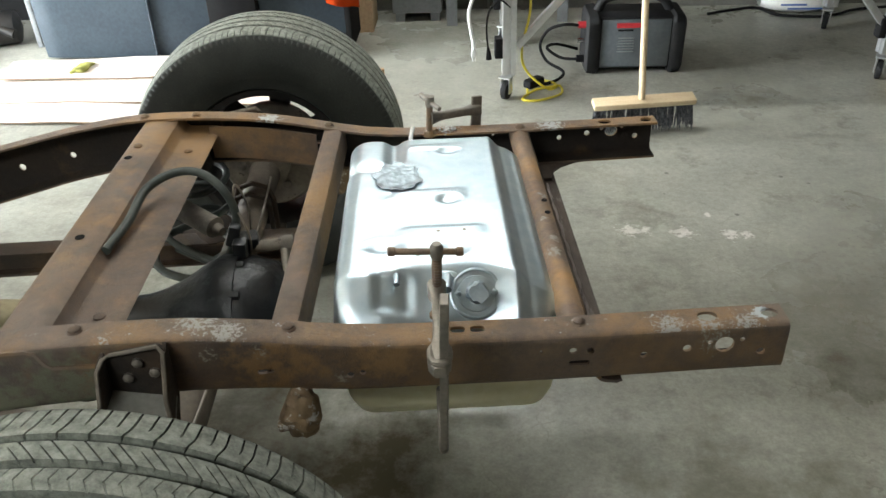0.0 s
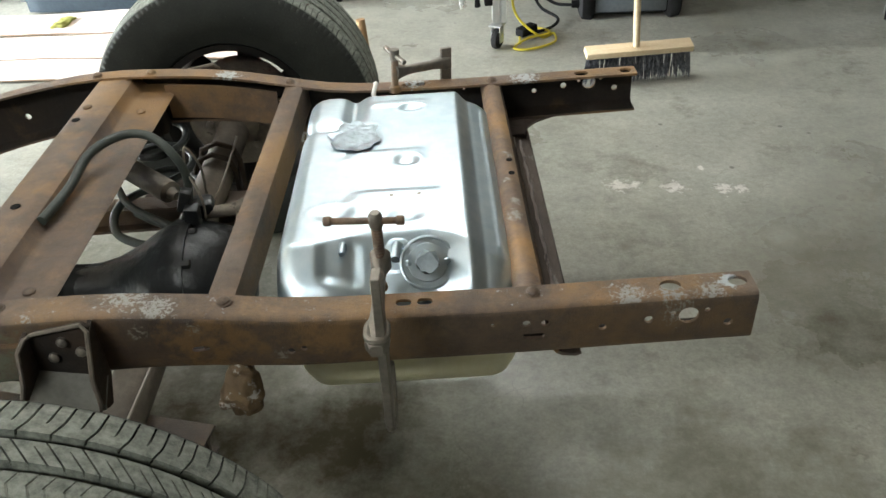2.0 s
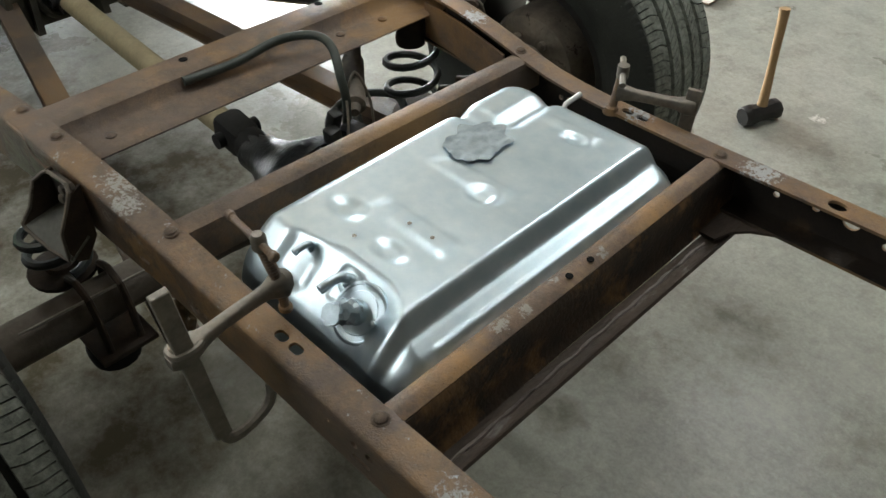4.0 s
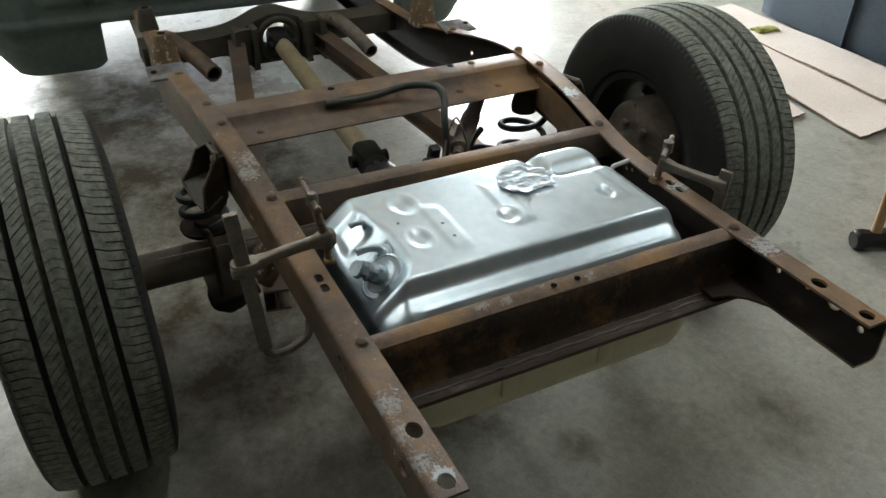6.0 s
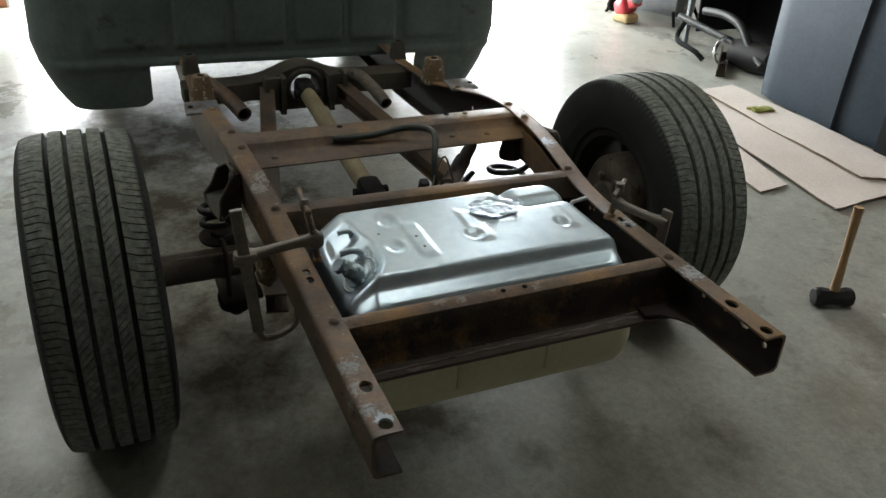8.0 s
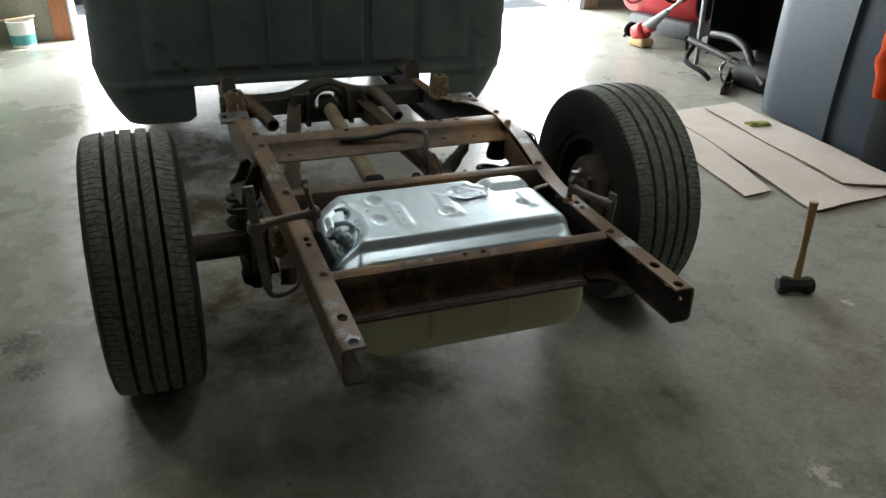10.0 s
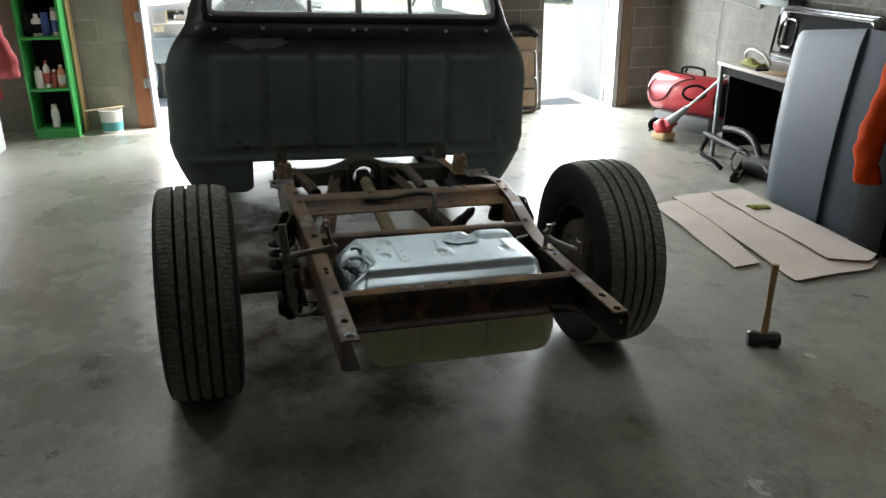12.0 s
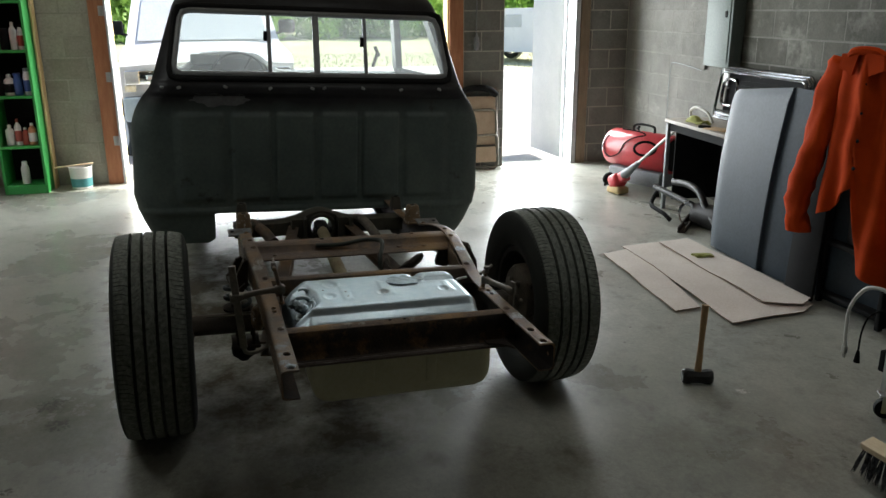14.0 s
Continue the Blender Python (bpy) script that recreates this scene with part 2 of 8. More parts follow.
def rust(name, k=1.0, dark=0.53):
    """Old frame steel: scaly rust in four tones, violet-grey areas, soot-dark areas, pits, and a scaly relief."""
    m = bpy.data.materials.new(name)
    m.use_nodes = True
    N, L = m.node_tree.nodes, m.node_tree.links
    b = N["Principled BSDF"]
    tc = N.new("ShaderNodeTexCoord")

    def cloud(scale, detail, rough, shift=0.0):
        mp, n = N.new("ShaderNodeMapping"), N.new("ShaderNodeTexNoise")
        mp.inputs["Location"].default_value = (shift, shift * 0.7, -shift)
        L.new(tc.outputs["Object"], mp.inputs[0])
        L.new(mp.outputs[0], n.inputs["Vector"])
        n.inputs["Scale"].default_value, n.inputs["Detail"].default_value, n.inputs["Roughness"].default_value = scale, detail, rough
        return n.outputs["Fac"]

    def over(base, fac, lo, hi, colour, most=1.0):
        r, mx = N.new("ShaderNodeMapRange"), N.new("ShaderNodeMix")
        r.inputs[1].default_value, r.inputs[2].default_value, r.inputs[4].default_value = lo, hi, most
        L.new(fac, r.inputs[0])
        mx.data_type = "RGBA"
        L.new(r.outputs[0], mx.inputs[0])
        L.new(base, mx.inputs[6])
        mx.inputs[7].default_value = (*colour, 1)
        return mx.outputs[2]

    scale_n = cloud(13, 12, 0.80)
    r = N.new("ShaderNodeValToRGB")
    e = r.color_ramp.elements
    e[0].position, e[0].color = 0.33, (0.062 * k, 0.043 * k, 0.032 * k, 1)
    e[1].position, e[1].color = 0.68, (0.25 * k, 0.165 * k, 0.090 * k, 1)
    for p, c in ((0.44, (0.098, 0.067, 0.048)), (0.51, (0.126, 0.084, 0.056)), (0.58, (0.160, 0.106, 0.066))):
        q = e.new(p)
        q.color = (c[0] * k, c[1] * k, c[2] * k, 1)
    L.new(scale_n, r.inputs[0])
    out = over(r.outputs[0], cloud(2.6, 5, 0.6, 3.0), 0.50, 0.64, (0.125 * k, 0.098 * k, 0.085 * k), 0.75)
    out = over(out, cloud(4.2, 8, 0.66, 7.0), dark, dark + 0.16, (0.034, 0.026, 0.021), 0.8)
    out = over(out, cloud(3.4, 7, 0.7, 12.0), 0.47, 0.62, (0.265 * k, 0.148 * k, 0.052 * k), 0.80)
    fine = cloud(240, 6, 0.7, 1.0)
    out = over(out, fine, 0.60, 0.70, (0.030, 0.022, 0.017), 0.7)
    L.new(out, b.inputs["Base Color"])
    rr = N.new("ShaderNodeMapRange")
    rr.inputs[3].default_value, rr.inputs[4].default_value = 0.30, 0.66
    L.new(scale_n, rr.inputs[0])
    L.new(rr.outputs[0], b.inputs["Roughness"])
    b.inputs["Metallic"].default_value = 0.1
    b.inputs["Specular IOR Level"].default_value = 0.8
    bp, mxh = N.new("ShaderNodeBump"), N.new("ShaderNodeMath")
    L.new(scale_n, mxh.inputs[0])
    L.new(fine, mxh.inputs[1])
    bp.inputs["Strength"].default_value, bp.inputs["Distance"].default_value = 0.6, 0.004
    L.new(mxh.outputs[0], bp.inputs["Height"])
    L.new(bp.outputs[0], b.inputs["Normal"])
    return m


RUST = rust("rusty_frame")
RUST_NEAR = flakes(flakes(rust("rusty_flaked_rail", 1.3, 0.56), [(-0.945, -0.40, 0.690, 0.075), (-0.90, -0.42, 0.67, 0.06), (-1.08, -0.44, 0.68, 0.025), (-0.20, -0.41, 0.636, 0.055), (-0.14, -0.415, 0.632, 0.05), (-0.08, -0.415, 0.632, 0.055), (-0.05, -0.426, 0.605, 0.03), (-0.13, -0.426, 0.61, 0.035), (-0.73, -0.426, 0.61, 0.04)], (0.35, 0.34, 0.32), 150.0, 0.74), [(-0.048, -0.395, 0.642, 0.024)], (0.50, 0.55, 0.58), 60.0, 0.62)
RUST_FAR = flakes(rust("rusty_far_rail", 1.45, 0.57), [(-0.52, 0.40, 0.638, 0.045), (-0.27, 0.40, 0.638, 0.06), (-0.95, 0.41, 0.68, 0.05)], (0.50, 0.52, 0.53))
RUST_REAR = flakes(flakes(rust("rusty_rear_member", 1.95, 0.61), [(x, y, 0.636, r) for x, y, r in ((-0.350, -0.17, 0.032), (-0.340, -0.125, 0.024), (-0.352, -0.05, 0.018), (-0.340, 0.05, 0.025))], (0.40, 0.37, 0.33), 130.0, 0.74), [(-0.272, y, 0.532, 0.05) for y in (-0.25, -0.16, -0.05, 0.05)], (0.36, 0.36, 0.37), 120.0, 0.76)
RUST_PALE = rust("rusty_crossmember", 1.3, 0.54)
RUST_ARM = rust("dull_rusty_arm", 0.65, 0.50)
RUST_FLAKE = mat("flaked_rust", (0.12, 0.085, 0.055), (0.23, 0.155, 0.08), 9, 0.75, 0.1, 0.5, 110, c3=(0.48, 0.46, 0.42), s3=46, t3=0.56)
RUST_DARK = mat("dark_underbody", (0.030, 0.026, 0.023), (0.085, 0.058, 0.040), 9, 0.7, 0.2, 0.4, 90)
DRUM = mat("grey_brown_cast_iron", (0.10, 0.088, 0.074), (0.21, 0.18, 0.145), 14, 0.7, 0.15, 0.4, 90, c3=(0.05, 0.04, 0.033), s3=30, t3=0.6)
GRIME_SHADE = rust("grimy_shaded_web", 0.80, 0.49)
flakes(GRIME_SHADE, [(-0.82, -0.44, 0.615, 0.16), (-0.66, -0.43, 0.61, 0.10)], (0.200, 0.115, 0.046), 34.0, 0.68, 0.16)
flakes(GRIME_SHADE, [(-1.14, -0.465, 0.60, 0.13), (-1.26, -0.47, 0.58, 0.12)], (0.125, 0.132, 0.085), 46.0, 0.66, 0.16)
flakes(GRIME_SHADE, [(-0.13, -0.426, 0.615, 0.06), (-0.73, -0.426, 0.58, 0.03), (-0.93, -0.445, 0.650, 0.035), (-0.85, -0.44, 0.645, 0.03)], (0.26, 0.25, 0.21), 150.0, 0.78)
CARRIER = mat("dark_olive_crossmember", (0.034, 0.032, 0.025), (0.075, 0.068, 0.050), 7, 0.7, 0.1, 0.4, 90, c3=(0.11, 0.075, 0.04), s3=9, t3=0.6, soft3=0.12)
INNER_SHADE = mat("shaded_rail_inside", (0.011, 0.009, 0.008), (0.030, 0.021, 0.015), 9, 0.75, 0.1, 0.5, 110, c3=(0.085, 0.050, 0.025), s3=7, t3=0.60, soft3=0.14)
PITTED = mat("shaded_pitted_steel", (0.030, 0.022, 0.018), (0.085, 0.055, 0.035), 11, 0.66, 0.1, 0.6, 130, c3=(0.20, 0.112, 0.048), s3=9, t3=0.51, soft3=0.1)
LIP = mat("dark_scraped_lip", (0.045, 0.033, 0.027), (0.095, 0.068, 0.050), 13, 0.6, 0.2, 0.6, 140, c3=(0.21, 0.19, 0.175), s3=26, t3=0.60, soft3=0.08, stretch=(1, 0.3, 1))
SCRAPED = mat("scraped_rusty_steel", (0.15, 0.115, 0.10), (0.28, 0.24, 0.225), 16, 0.6, 0.25, 0.6, 140, c3=(0.040, 0.028, 0.022), s3=34, t3=0.56, soft3=0.08, stretch=(1, 0.35, 1))
SPRING = mat("slate_spring_paint", (0.020, 0.026, 0.027), (0.045, 0.056, 0.056), 14, 0.5, 0.1, 0.2, 90)
LIT_TRAY = mat("lit_grey_steel", (0.13, 0.13, 0.112), (0.20, 0.198, 0.175), 14, 0.75, 0.1, 0.3, 90)
BARE = mat("ground_bare_steel", (0.32, 0.35, 0.38), (0.16, 0.14, 0.13), 22, 0.4, 0.7, 0.2, 90)
GALV = mat("galvanised_steel", (0.56, 0.67, 0.745), (0.62, 0.725, 0.795), 5, 0.39, 0.98, 0.006, 40, rvar=0.07)
GALV_LOW = mat("dull_galvanised_steel", (0.70, 0.66, 0.44), (0.78, 0.74, 0.52), 4, 0.45, 0.15, 0.05, 60)
FOIL = mat("crumpled_foil", (0.33, 0.40, 0.45), (0.44, 0.52, 0.57), 30, 0.40, 0.85, 0.3, 60)
STEEL = mat("worn_tool_steel", (0.20, 0.185, 0.165), (0.30, 0.27, 0.23), 14, 0.5, 0.7, 0.25, 120)
RUBBER = mat("tyre_rubber", (0.022, 0.025, 0.023), (0.040, 0.043, 0.039), 6, 0.70, 0, 0.25, 220, c3=(0.065, 0.067, 0.060), s3=130, t3=0.64)


def dusty_tread(m, radius):
    """Pale road dust and grit worn into the tread, outside the given radius of the wheel."""
    N, L = m.node_tree.nodes, m.node_tree.links
    b = N["Principled BSDF"]
    src = b.inputs["Base Color"].links[0].from_socket
    tc, fl, ln = N.new("ShaderNodeTexCoord"), N.new("ShaderNodeVectorMath"), N.new("ShaderNodeVectorMath")
    fl.operation, ln.operation = "MULTIPLY", "LENGTH"
    fl.inputs[1].default_value = (1, 0, 1)
    L.new(tc.outputs["Object"], fl.inputs[0])
    L.new(fl.outputs[0], ln.inputs[0])
    r, n, q, mu = N.new("ShaderNodeMapRange"), N.new("ShaderNodeTexNoise"), N.new("ShaderNodeMapRange"), N.new("ShaderNodeMath")
    r.inputs[1].default_value, r.inputs[2].default_value = radius, radius + 0.004
    L.new(ln.outputs["Value"], r.inputs[0])
    n.inputs["Scale"].default_value, n.inputs["Detail"].default_value, n.inputs["Roughness"].default_value = 60, 10, 0.75
    L.new(tc.outputs["Object"], n.inputs["Vector"])
    q.inputs[1].default_value, q.inputs[2].default_value, q.inputs[3].default_value, q.inputs[4].default_value = 0.35, 0.68, 0.25, 1.0
    L.new(n.outputs["Fac"], q.inputs[0])
    mu.operation = "MULTIPLY"
    L.new(r.outputs[0], mu.inputs[0])
    L.new(q.outputs[0], mu.inputs[1])
    mx = N.new("ShaderNodeMix")
    mx.data_type = "RGBA"
    L.new(mu.outputs[0], mx.inputs[0])
    L.new(src, mx.inputs[6])
    mx.inputs[7].default_value = (0.33, 0.355, 0.31, 1)
    L.new(mx.outputs[2], b.inputs["Base Color"])


dusty_tread(RUBBER, 0.3775)
RUBBER_BLK = mat("black_rubber", (0.008, 0.008, 0.009), (0.016, 0.016, 0.016), 10, 0.72, 0, 0.1, 90)
HOSE = mat("grey_green_hose", (0.032, 0.042, 0.037), (0.055, 0.066, 0.058), 20, 0.5, 0, 0.1, 90)
BLACK_METAL = mat("black_wheel_paint", (0.012, 0.012, 0.013), (0.028, 0.026, 0.024), 8, 0.45, 0.3, 0.1, 60)
DIFF = mat("oily_cast_iron", (0.005, 0.006, 0.007), (0.020, 0.022, 0.024), 9, 0.36, 0.3, 0.6, 60, c3=(0.11, 0.12, 0.125), s3=13, t3=0.60, soft3=0.16)
SHAFT = mat("tan_driveshaft", (0.30, 0.26, 0.16), (0.22, 0.18, 0.11), 8, 0.6, 0.1, 0.2, 80)
CAB_GREEN = mat("green_grey_primer", (0.075, 0.102, 0.095), (0.115, 0.145, 0.132), 3.5, 0.55, 0, 0.08, 50, c3=(0.040, 0.042, 0.034), s3=2.6, t3=0.61)
CAB_BLACK = mat("sanded_black_paint", (0.019, 0.019, 0.021), (0.034, 0.034, 0.037), 6, 0.4, 0, 0.05, 60)


def oversprayed(m, z0, z1, colour):
    """Paint sprayed over the upper part of a panel, with a soft uneven edge between two heights."""
    N, L = m.node_tree.nodes, m.node_tree.links
    b = N["Principled BSDF"]
    src = b.inputs["Base Color"].links[0].from_socket
    tc, sp, n = N.new("ShaderNodeTexCoord"), N.new("ShaderNodeSeparateXYZ"), N.new("ShaderNodeTexNoise")
    L.new(tc.outputs["Object"], sp.inputs[0])
    n.inputs["Scale"].default_value, n.inputs["Detail"].default_value = 3.2, 4
    L.new(tc.outputs["Object"], n.inputs["Vector"])
    ad = N.new("ShaderNodeMath")
    ad.operation = "MULTIPLY_ADD"
    L.new(n.outputs["Fac"], ad.inputs[0])
    ad.inputs[1].default_value = 0.16
    L.new(sp.outputs["Z"], ad.inputs[2])
    r = N.new("ShaderNodeMapRange")
    r.inputs[1].default_value, r.inputs[2].default_value = z0 + 0.08, z1 + 0.08
    L.new(ad.outputs[0], r.inputs[0])
    mx = N.new("ShaderNodeMix")
    mx.data_type = "RGBA"
    L.new(r.outputs[0], mx.inputs[0])
    L.new(src, mx.inputs[6])
    mx.inputs[7].default_value = (*colour, 1)
    L.new(mx.outputs[2], b.inputs["Base Color"])
    return m


oversprayed(CAB_GREEN, 1.02, 1.12, (0.015, 0.015, 0.017))
PRIMER = mat("grey_filler", (0.16, 0.16, 0.165), (0.11, 0.11, 0.115), 12, 0.6)
WIN_FRAME = mat("dull_aluminium", (0.36, 0.37, 0.375), (0.43, 0.44, 0.445), 10, 0.5, 0.2)
WINDOW_ALU = mat("weathered_window_alloy", (0.24, 0.25, 0.255), (0.31, 0.32, 0.325), 12, 0.5, 0.2)
GLASS = glass_mat()
CHROME = mat("chrome", (0.75, 0.76, 0.78), (0.65, 0.66, 0.68), 10, 0.08, 1.0, rvar=0.03)
OLD_CHROME = mat("dull_chrome", (0.36, 0.37, 0.385), (0.22, 0.225, 0.235), 30, 0.14, 1.0, rvar=0.06)
PALE_WOOD = mat("pale_pine", (0.62, 0.48, 0.30), (0.72, 0.58, 0.39), 5, 0.6, 0, 0.1, 60, stretch=(1, 8, 1))
OLD_WOOD = mat("worn_hickory", (0.36, 0.22, 0.10), (0.48, 0.31, 0.16), 6, 0.55, 0, 0.1, 60, stretch=(6, 6, 1))
RED_WOOD = mat("red_brown_stained_wood", (0.30, 0.11, 0.05), (0.40, 0.17, 0.085), 5, 0.65, 0, 0.15, 60, stretch=(6, 6, 1))
YEL_WOOD = mat("bare_stud_wood", (0.50, 0.36, 0.17), (0.60, 0.45, 0.24), 5, 0.7, 0, 0.15, 60, stretch=(6, 6, 1))
OLD_CASING = mat("weathered_casing_wood", (0.15, 0.11, 0.07), (0.23, 0.17, 0.115), 5, 0.75, 0, 0.15, 60, stretch=(6, 6, 1))
BRISTLE = piece_var(mat("grey_bristle", (0.055, 0.060, 0.072), (0.21, 0.22, 0.245), 60, 0.6), 0.4)
DARK_PLASTIC = mat("black_plastic", (0.008, 0.008, 0.009), (0.016, 0.016, 0.017), 12, 0.6, 0, 0.1, 120)
GREY_PLASTIC = mat("blue_grey_panel", (0.095, 0.11, 0.12), (0.125, 0.14, 0.15), 5, 0.45)
MID_GREY = mat("mid_grey_print", (0.2, 0.215, 0.225), (0.25, 0.26, 0.27), 5, 0.5)
RED = mat("red_paint", (0.55, 0.035, 0.045), (0.46, 0.03, 0.04), 5, 0.35, 0, coat=0.3)
ORANGE = mat("orange_cloth", (0.46, 0.050, 0.006), (0.33, 0.034, 0.005), 5, 0.85, 0, 0.35, 260)
CARD = mat("flattened_cardboard", (0.59, 0.52, 0.46), (0.67, 0.60, 0.54), 2.5, 0.85, 0, 0.08, 90, c3=(0.50, 0.40, 0.31), s3=4, t3=0.64)
CARD_BROWN = mat("brown_carton", (0.48, 0.34, 0.20), (0.55, 0.40, 0.25), 4, 0.85)
GREEN = mat("green_shelf_paint", (0.035, 0.30, 0.06), (0.05, 0.38, 0.09), 5, 0.5, 0, 0.1, 60)
WHITE = mat("white_plastic", (0.75, 0.75, 0.73), (0.68, 0.68, 0.66), 6, 0.45)
HOOD = mat("blue_grey_primer", (0.031, 0.044, 0.058), (0.044, 0.060, 0.075), 2.2, 0.50, 0.05, 0.05, 60, rvar=0.06)
ALU = mat("extruded_aluminium", (0.60, 0.61, 0.62), (0.68, 0.69, 0.70), 8, 0.38, 0.85)
YELLOW = mat("yellow_cable", (0.70, 0.60, 0.06), (0.62, 0.52, 0.05), 10, 0.5)
BLACK = mat("flat_black", (0.006, 0.006, 0.007), (0.012, 0.012, 0.012), 6, 0.8)
GREY_PAINT = mat("grey_machine_paint", (0.17, 0.18, 0.19), (0.21, 0.22, 0.23), 6, 0.5)
PANEL = mat("grey_green_enamel", (0.105, 0.128, 0.118), (0.125, 0.148, 0.138), 4, 0.5, 0.05)
DOOR_PAINT = mat("pale_grey_door_paint", (0.68, 0.71, 0.73), (0.76, 0.78, 0.80), 3, 0.5)
TAN = mat("tan_webbing", (0.42, 0.31, 0.22), (0.5, 0.38, 0.28), 8, 0.8, 0, 0.3, 160)
GLOVE = mat("yellow_green_leather", (0.26, 0.27, 0.06), (0.36, 0.36, 0.10), 12, 0.8, 0, 0.3, 90)
TEAL = mat("teal_label", (0.05, 0.22, 0.24), (0.07, 0.27, 0.28), 9, 0.6)
BLUE = mat("blue_label", (0.04, 0.09, 0.28), (0.06, 0.12, 0.33), 9, 0.5)
BOTTLE_RED = mat("red_brown_bottle", (0.30, 0.05, 0.035), (0.38, 0.09, 0.06), 9, 0.4)
GRASS = mat("meadow", (0.40, 0.41, 0.24), (0.52, 0.50, 0.33), 0.6, 0.9, 0, 0.5, 9)
PLASTER = mat("beige_wall_coat", (0.27, 0.26, 0.22), (0.37, 0.36, 0.31), 1.6, 0.9, 0, 0.3, 50, c3=(0.22, 0.21, 0.18), s3=2.2, t3=0.6, soft3=0.15)
GRAVEL = mat("pale_gravel", (0.52, 0.50, 0.46), (0.62, 0.60, 0.55), 0.8, 0.95, 0, 0.6, 22)
LEAF = mat("leaf_green", (0.20, 0.38, 0.06), (0.36, 0.56, 0.14), 0.8, 0.6)
BARK = mat("bark", (0.10, 0.075, 0.05), (0.16, 0.12, 0.085), 6, 0.9, 0, 0.6, 30)
CAR_WHITE = mat("white_car_paint", (0.74, 0.75, 0.77), (0.70, 0.71, 0.73), 2, 0.3, 0, coat=0.4)
CAR_BLUE = mat("blue_grey_car_paint", (0.28, 0.36, 0.42), (0.33, 0.41, 0.46), 2, 0.35, 0, coat=0.3)
LENS = mat("lamp_lens", (0.75, 0.72, 0.6), (0.65, 0.55, 0.35), 14, 0.15)
TUBE = glow_mat("lit_tube", (1.0, 0.97, 0.9), 1.5)

for _m, _v in ((BLACK, 0.12), (CAB_BLACK, 0.25), (RUBBER, 0.3), (RUBBER_BLK, 0.25), (DARK_PLASTIC, 0.25), (RUST_DARK, 0.3), (BLOCK, 0.1), (SHADED_BLOCK, 0.1), (MORTAR, 0.1), (PANEL, 0.15), (ORANGE, 0.05), (HOOD, 0.22), (PLASTER, 0.1), (CARD, 0.2)):
    _m.node_tree.nodes["Principled BSDF"].inputs["Specular IOR Level"].default_value = _v

# ---- building blocks ----


def thing(name, label, category, m=None, group="", kind=""):
    ob = new(name)
    ob.empty_display_size = 0.05
    if m is not None:
        ob.matrix_world = m
    return tagged(ob, label, category, group, kind)


def finish(bm, name, material, smooth=True, angle=38):
    bmesh.ops.recalc_face_normals(bm, faces=bm.faces)
    me = bpy.data.meshes.new(name)
    if smooth:
        for f in bm.faces:
            f.smooth = True
        lim = radians(angle)
        for e in bm.edges:
            if len(e.link_faces) != 2 or e.calc_face_angle(0) > lim:
                e.smooth = False
    bm.to_mesh(me)
    bm.free()
    me.materials.append(material)
    return me


def part(name, bm, material, parent, label="", m=None, smooth=True, angle=38):
    me = bm if isinstance(bm, bpy.types.Mesh) else finish(bm, name, material, smooth, angle)
    ob = new(name, me)
    ob.parent = parent
    if m is not None:
        ob.matrix_basis = m
    return tagged(ob, label)


def solo(name, bm, material, label, category, m=None, kind="", group="", smooth=True, angle=38):
    """A thing that is one mesh."""
    ob = new(name, finish(bm, name, material, smooth, angle))
    if m is not None:
        ob.matrix_world = m
    return tagged(ob, label, category, group, kind)


def box(bm, c, s, rot=(0, 0, 0), bev=0.0, seg=2):
    g = bmesh.ops.create_cube(bm, size=1.0, matrix=pose(*c, *rot) @ Matrix.Diagonal((*s, 1)))
    if bev:
        es = {e for v in g["verts"] for e in v.link_edges}
        bmesh.ops.bevel(bm, geom=list(es), offset=bev, segments=seg, affect="EDGES", profile=0.5)
    return bm


def frames_along(pts, closed):
    P = [Vector(p) for p in pts]
    n = len(P)
    out, up = [], None
    for i in range(n):
        a = P[(i - 1) % n] if closed or i else P[i]
        b = P[(i + 1) % n] if closed or i < n - 1 else P[i]
        t = (b - a).normalized()
        if up is None:
            up = Vector((0, 0, 1)) if abs(t.z) < 0.9 else Vector((1, 0, 0))
        s = t.cross(up).normalized()
        up = s.cross(t).normalized()
        out.append((P[i], s, up))
    return out


def ring_loft(bm, rings, closed=False, caps=True):
    V = [[bm.verts.new(p) for p in r] for r in rings]
    n = len(V[0])
    m = len(V)
    for i in range(m if closed else m - 1):
        a, b = V[i], V[(i + 1) % m]
        for j in range(n):
            bm.faces.new((a[j], a[(j + 1) % n], b[(j + 1) % n], b[j]))
    if caps and not closed:
        bm.faces.new(V[0][::-1])
        bm.faces.new(V[-1])
    return bm


def tube(bm, pts, r, n=10, closed=False, radii=None):
    rings = []
    for i, (p, s, u) in enumerate(frames_along(pts, closed)):
        q = radii[i] if radii else r
        rings.append([p + q * (math.cos(2 * math.pi * k / n) * s + math.sin(2 * math.pi * k / n) * u) for k in range(n)])
    return ring_loft(bm, rings, closed)


def curve(pts, k=6, closed=False):
    """A smooth line through the points."""
    P = [Vector(p) for p in pts]
    n = len(P)
    out = []
    for i in range(n if closed else n - 1):
        a, b, c, d = (P[j % n] if closed else P[max(0, min(n - 1, j))] for j in (i - 1, i, i + 1, i + 2))
        for s in range(k):
            t = s / k
            out.append(0.5 * ((2 * b) + (c - a) * t + (2 * a - 5 * b + 4 * c - d) * t * t + (3 * b - a - 3 * c + d) * t ** 3))
    if not closed:
        out.append(P[-1])
    return out


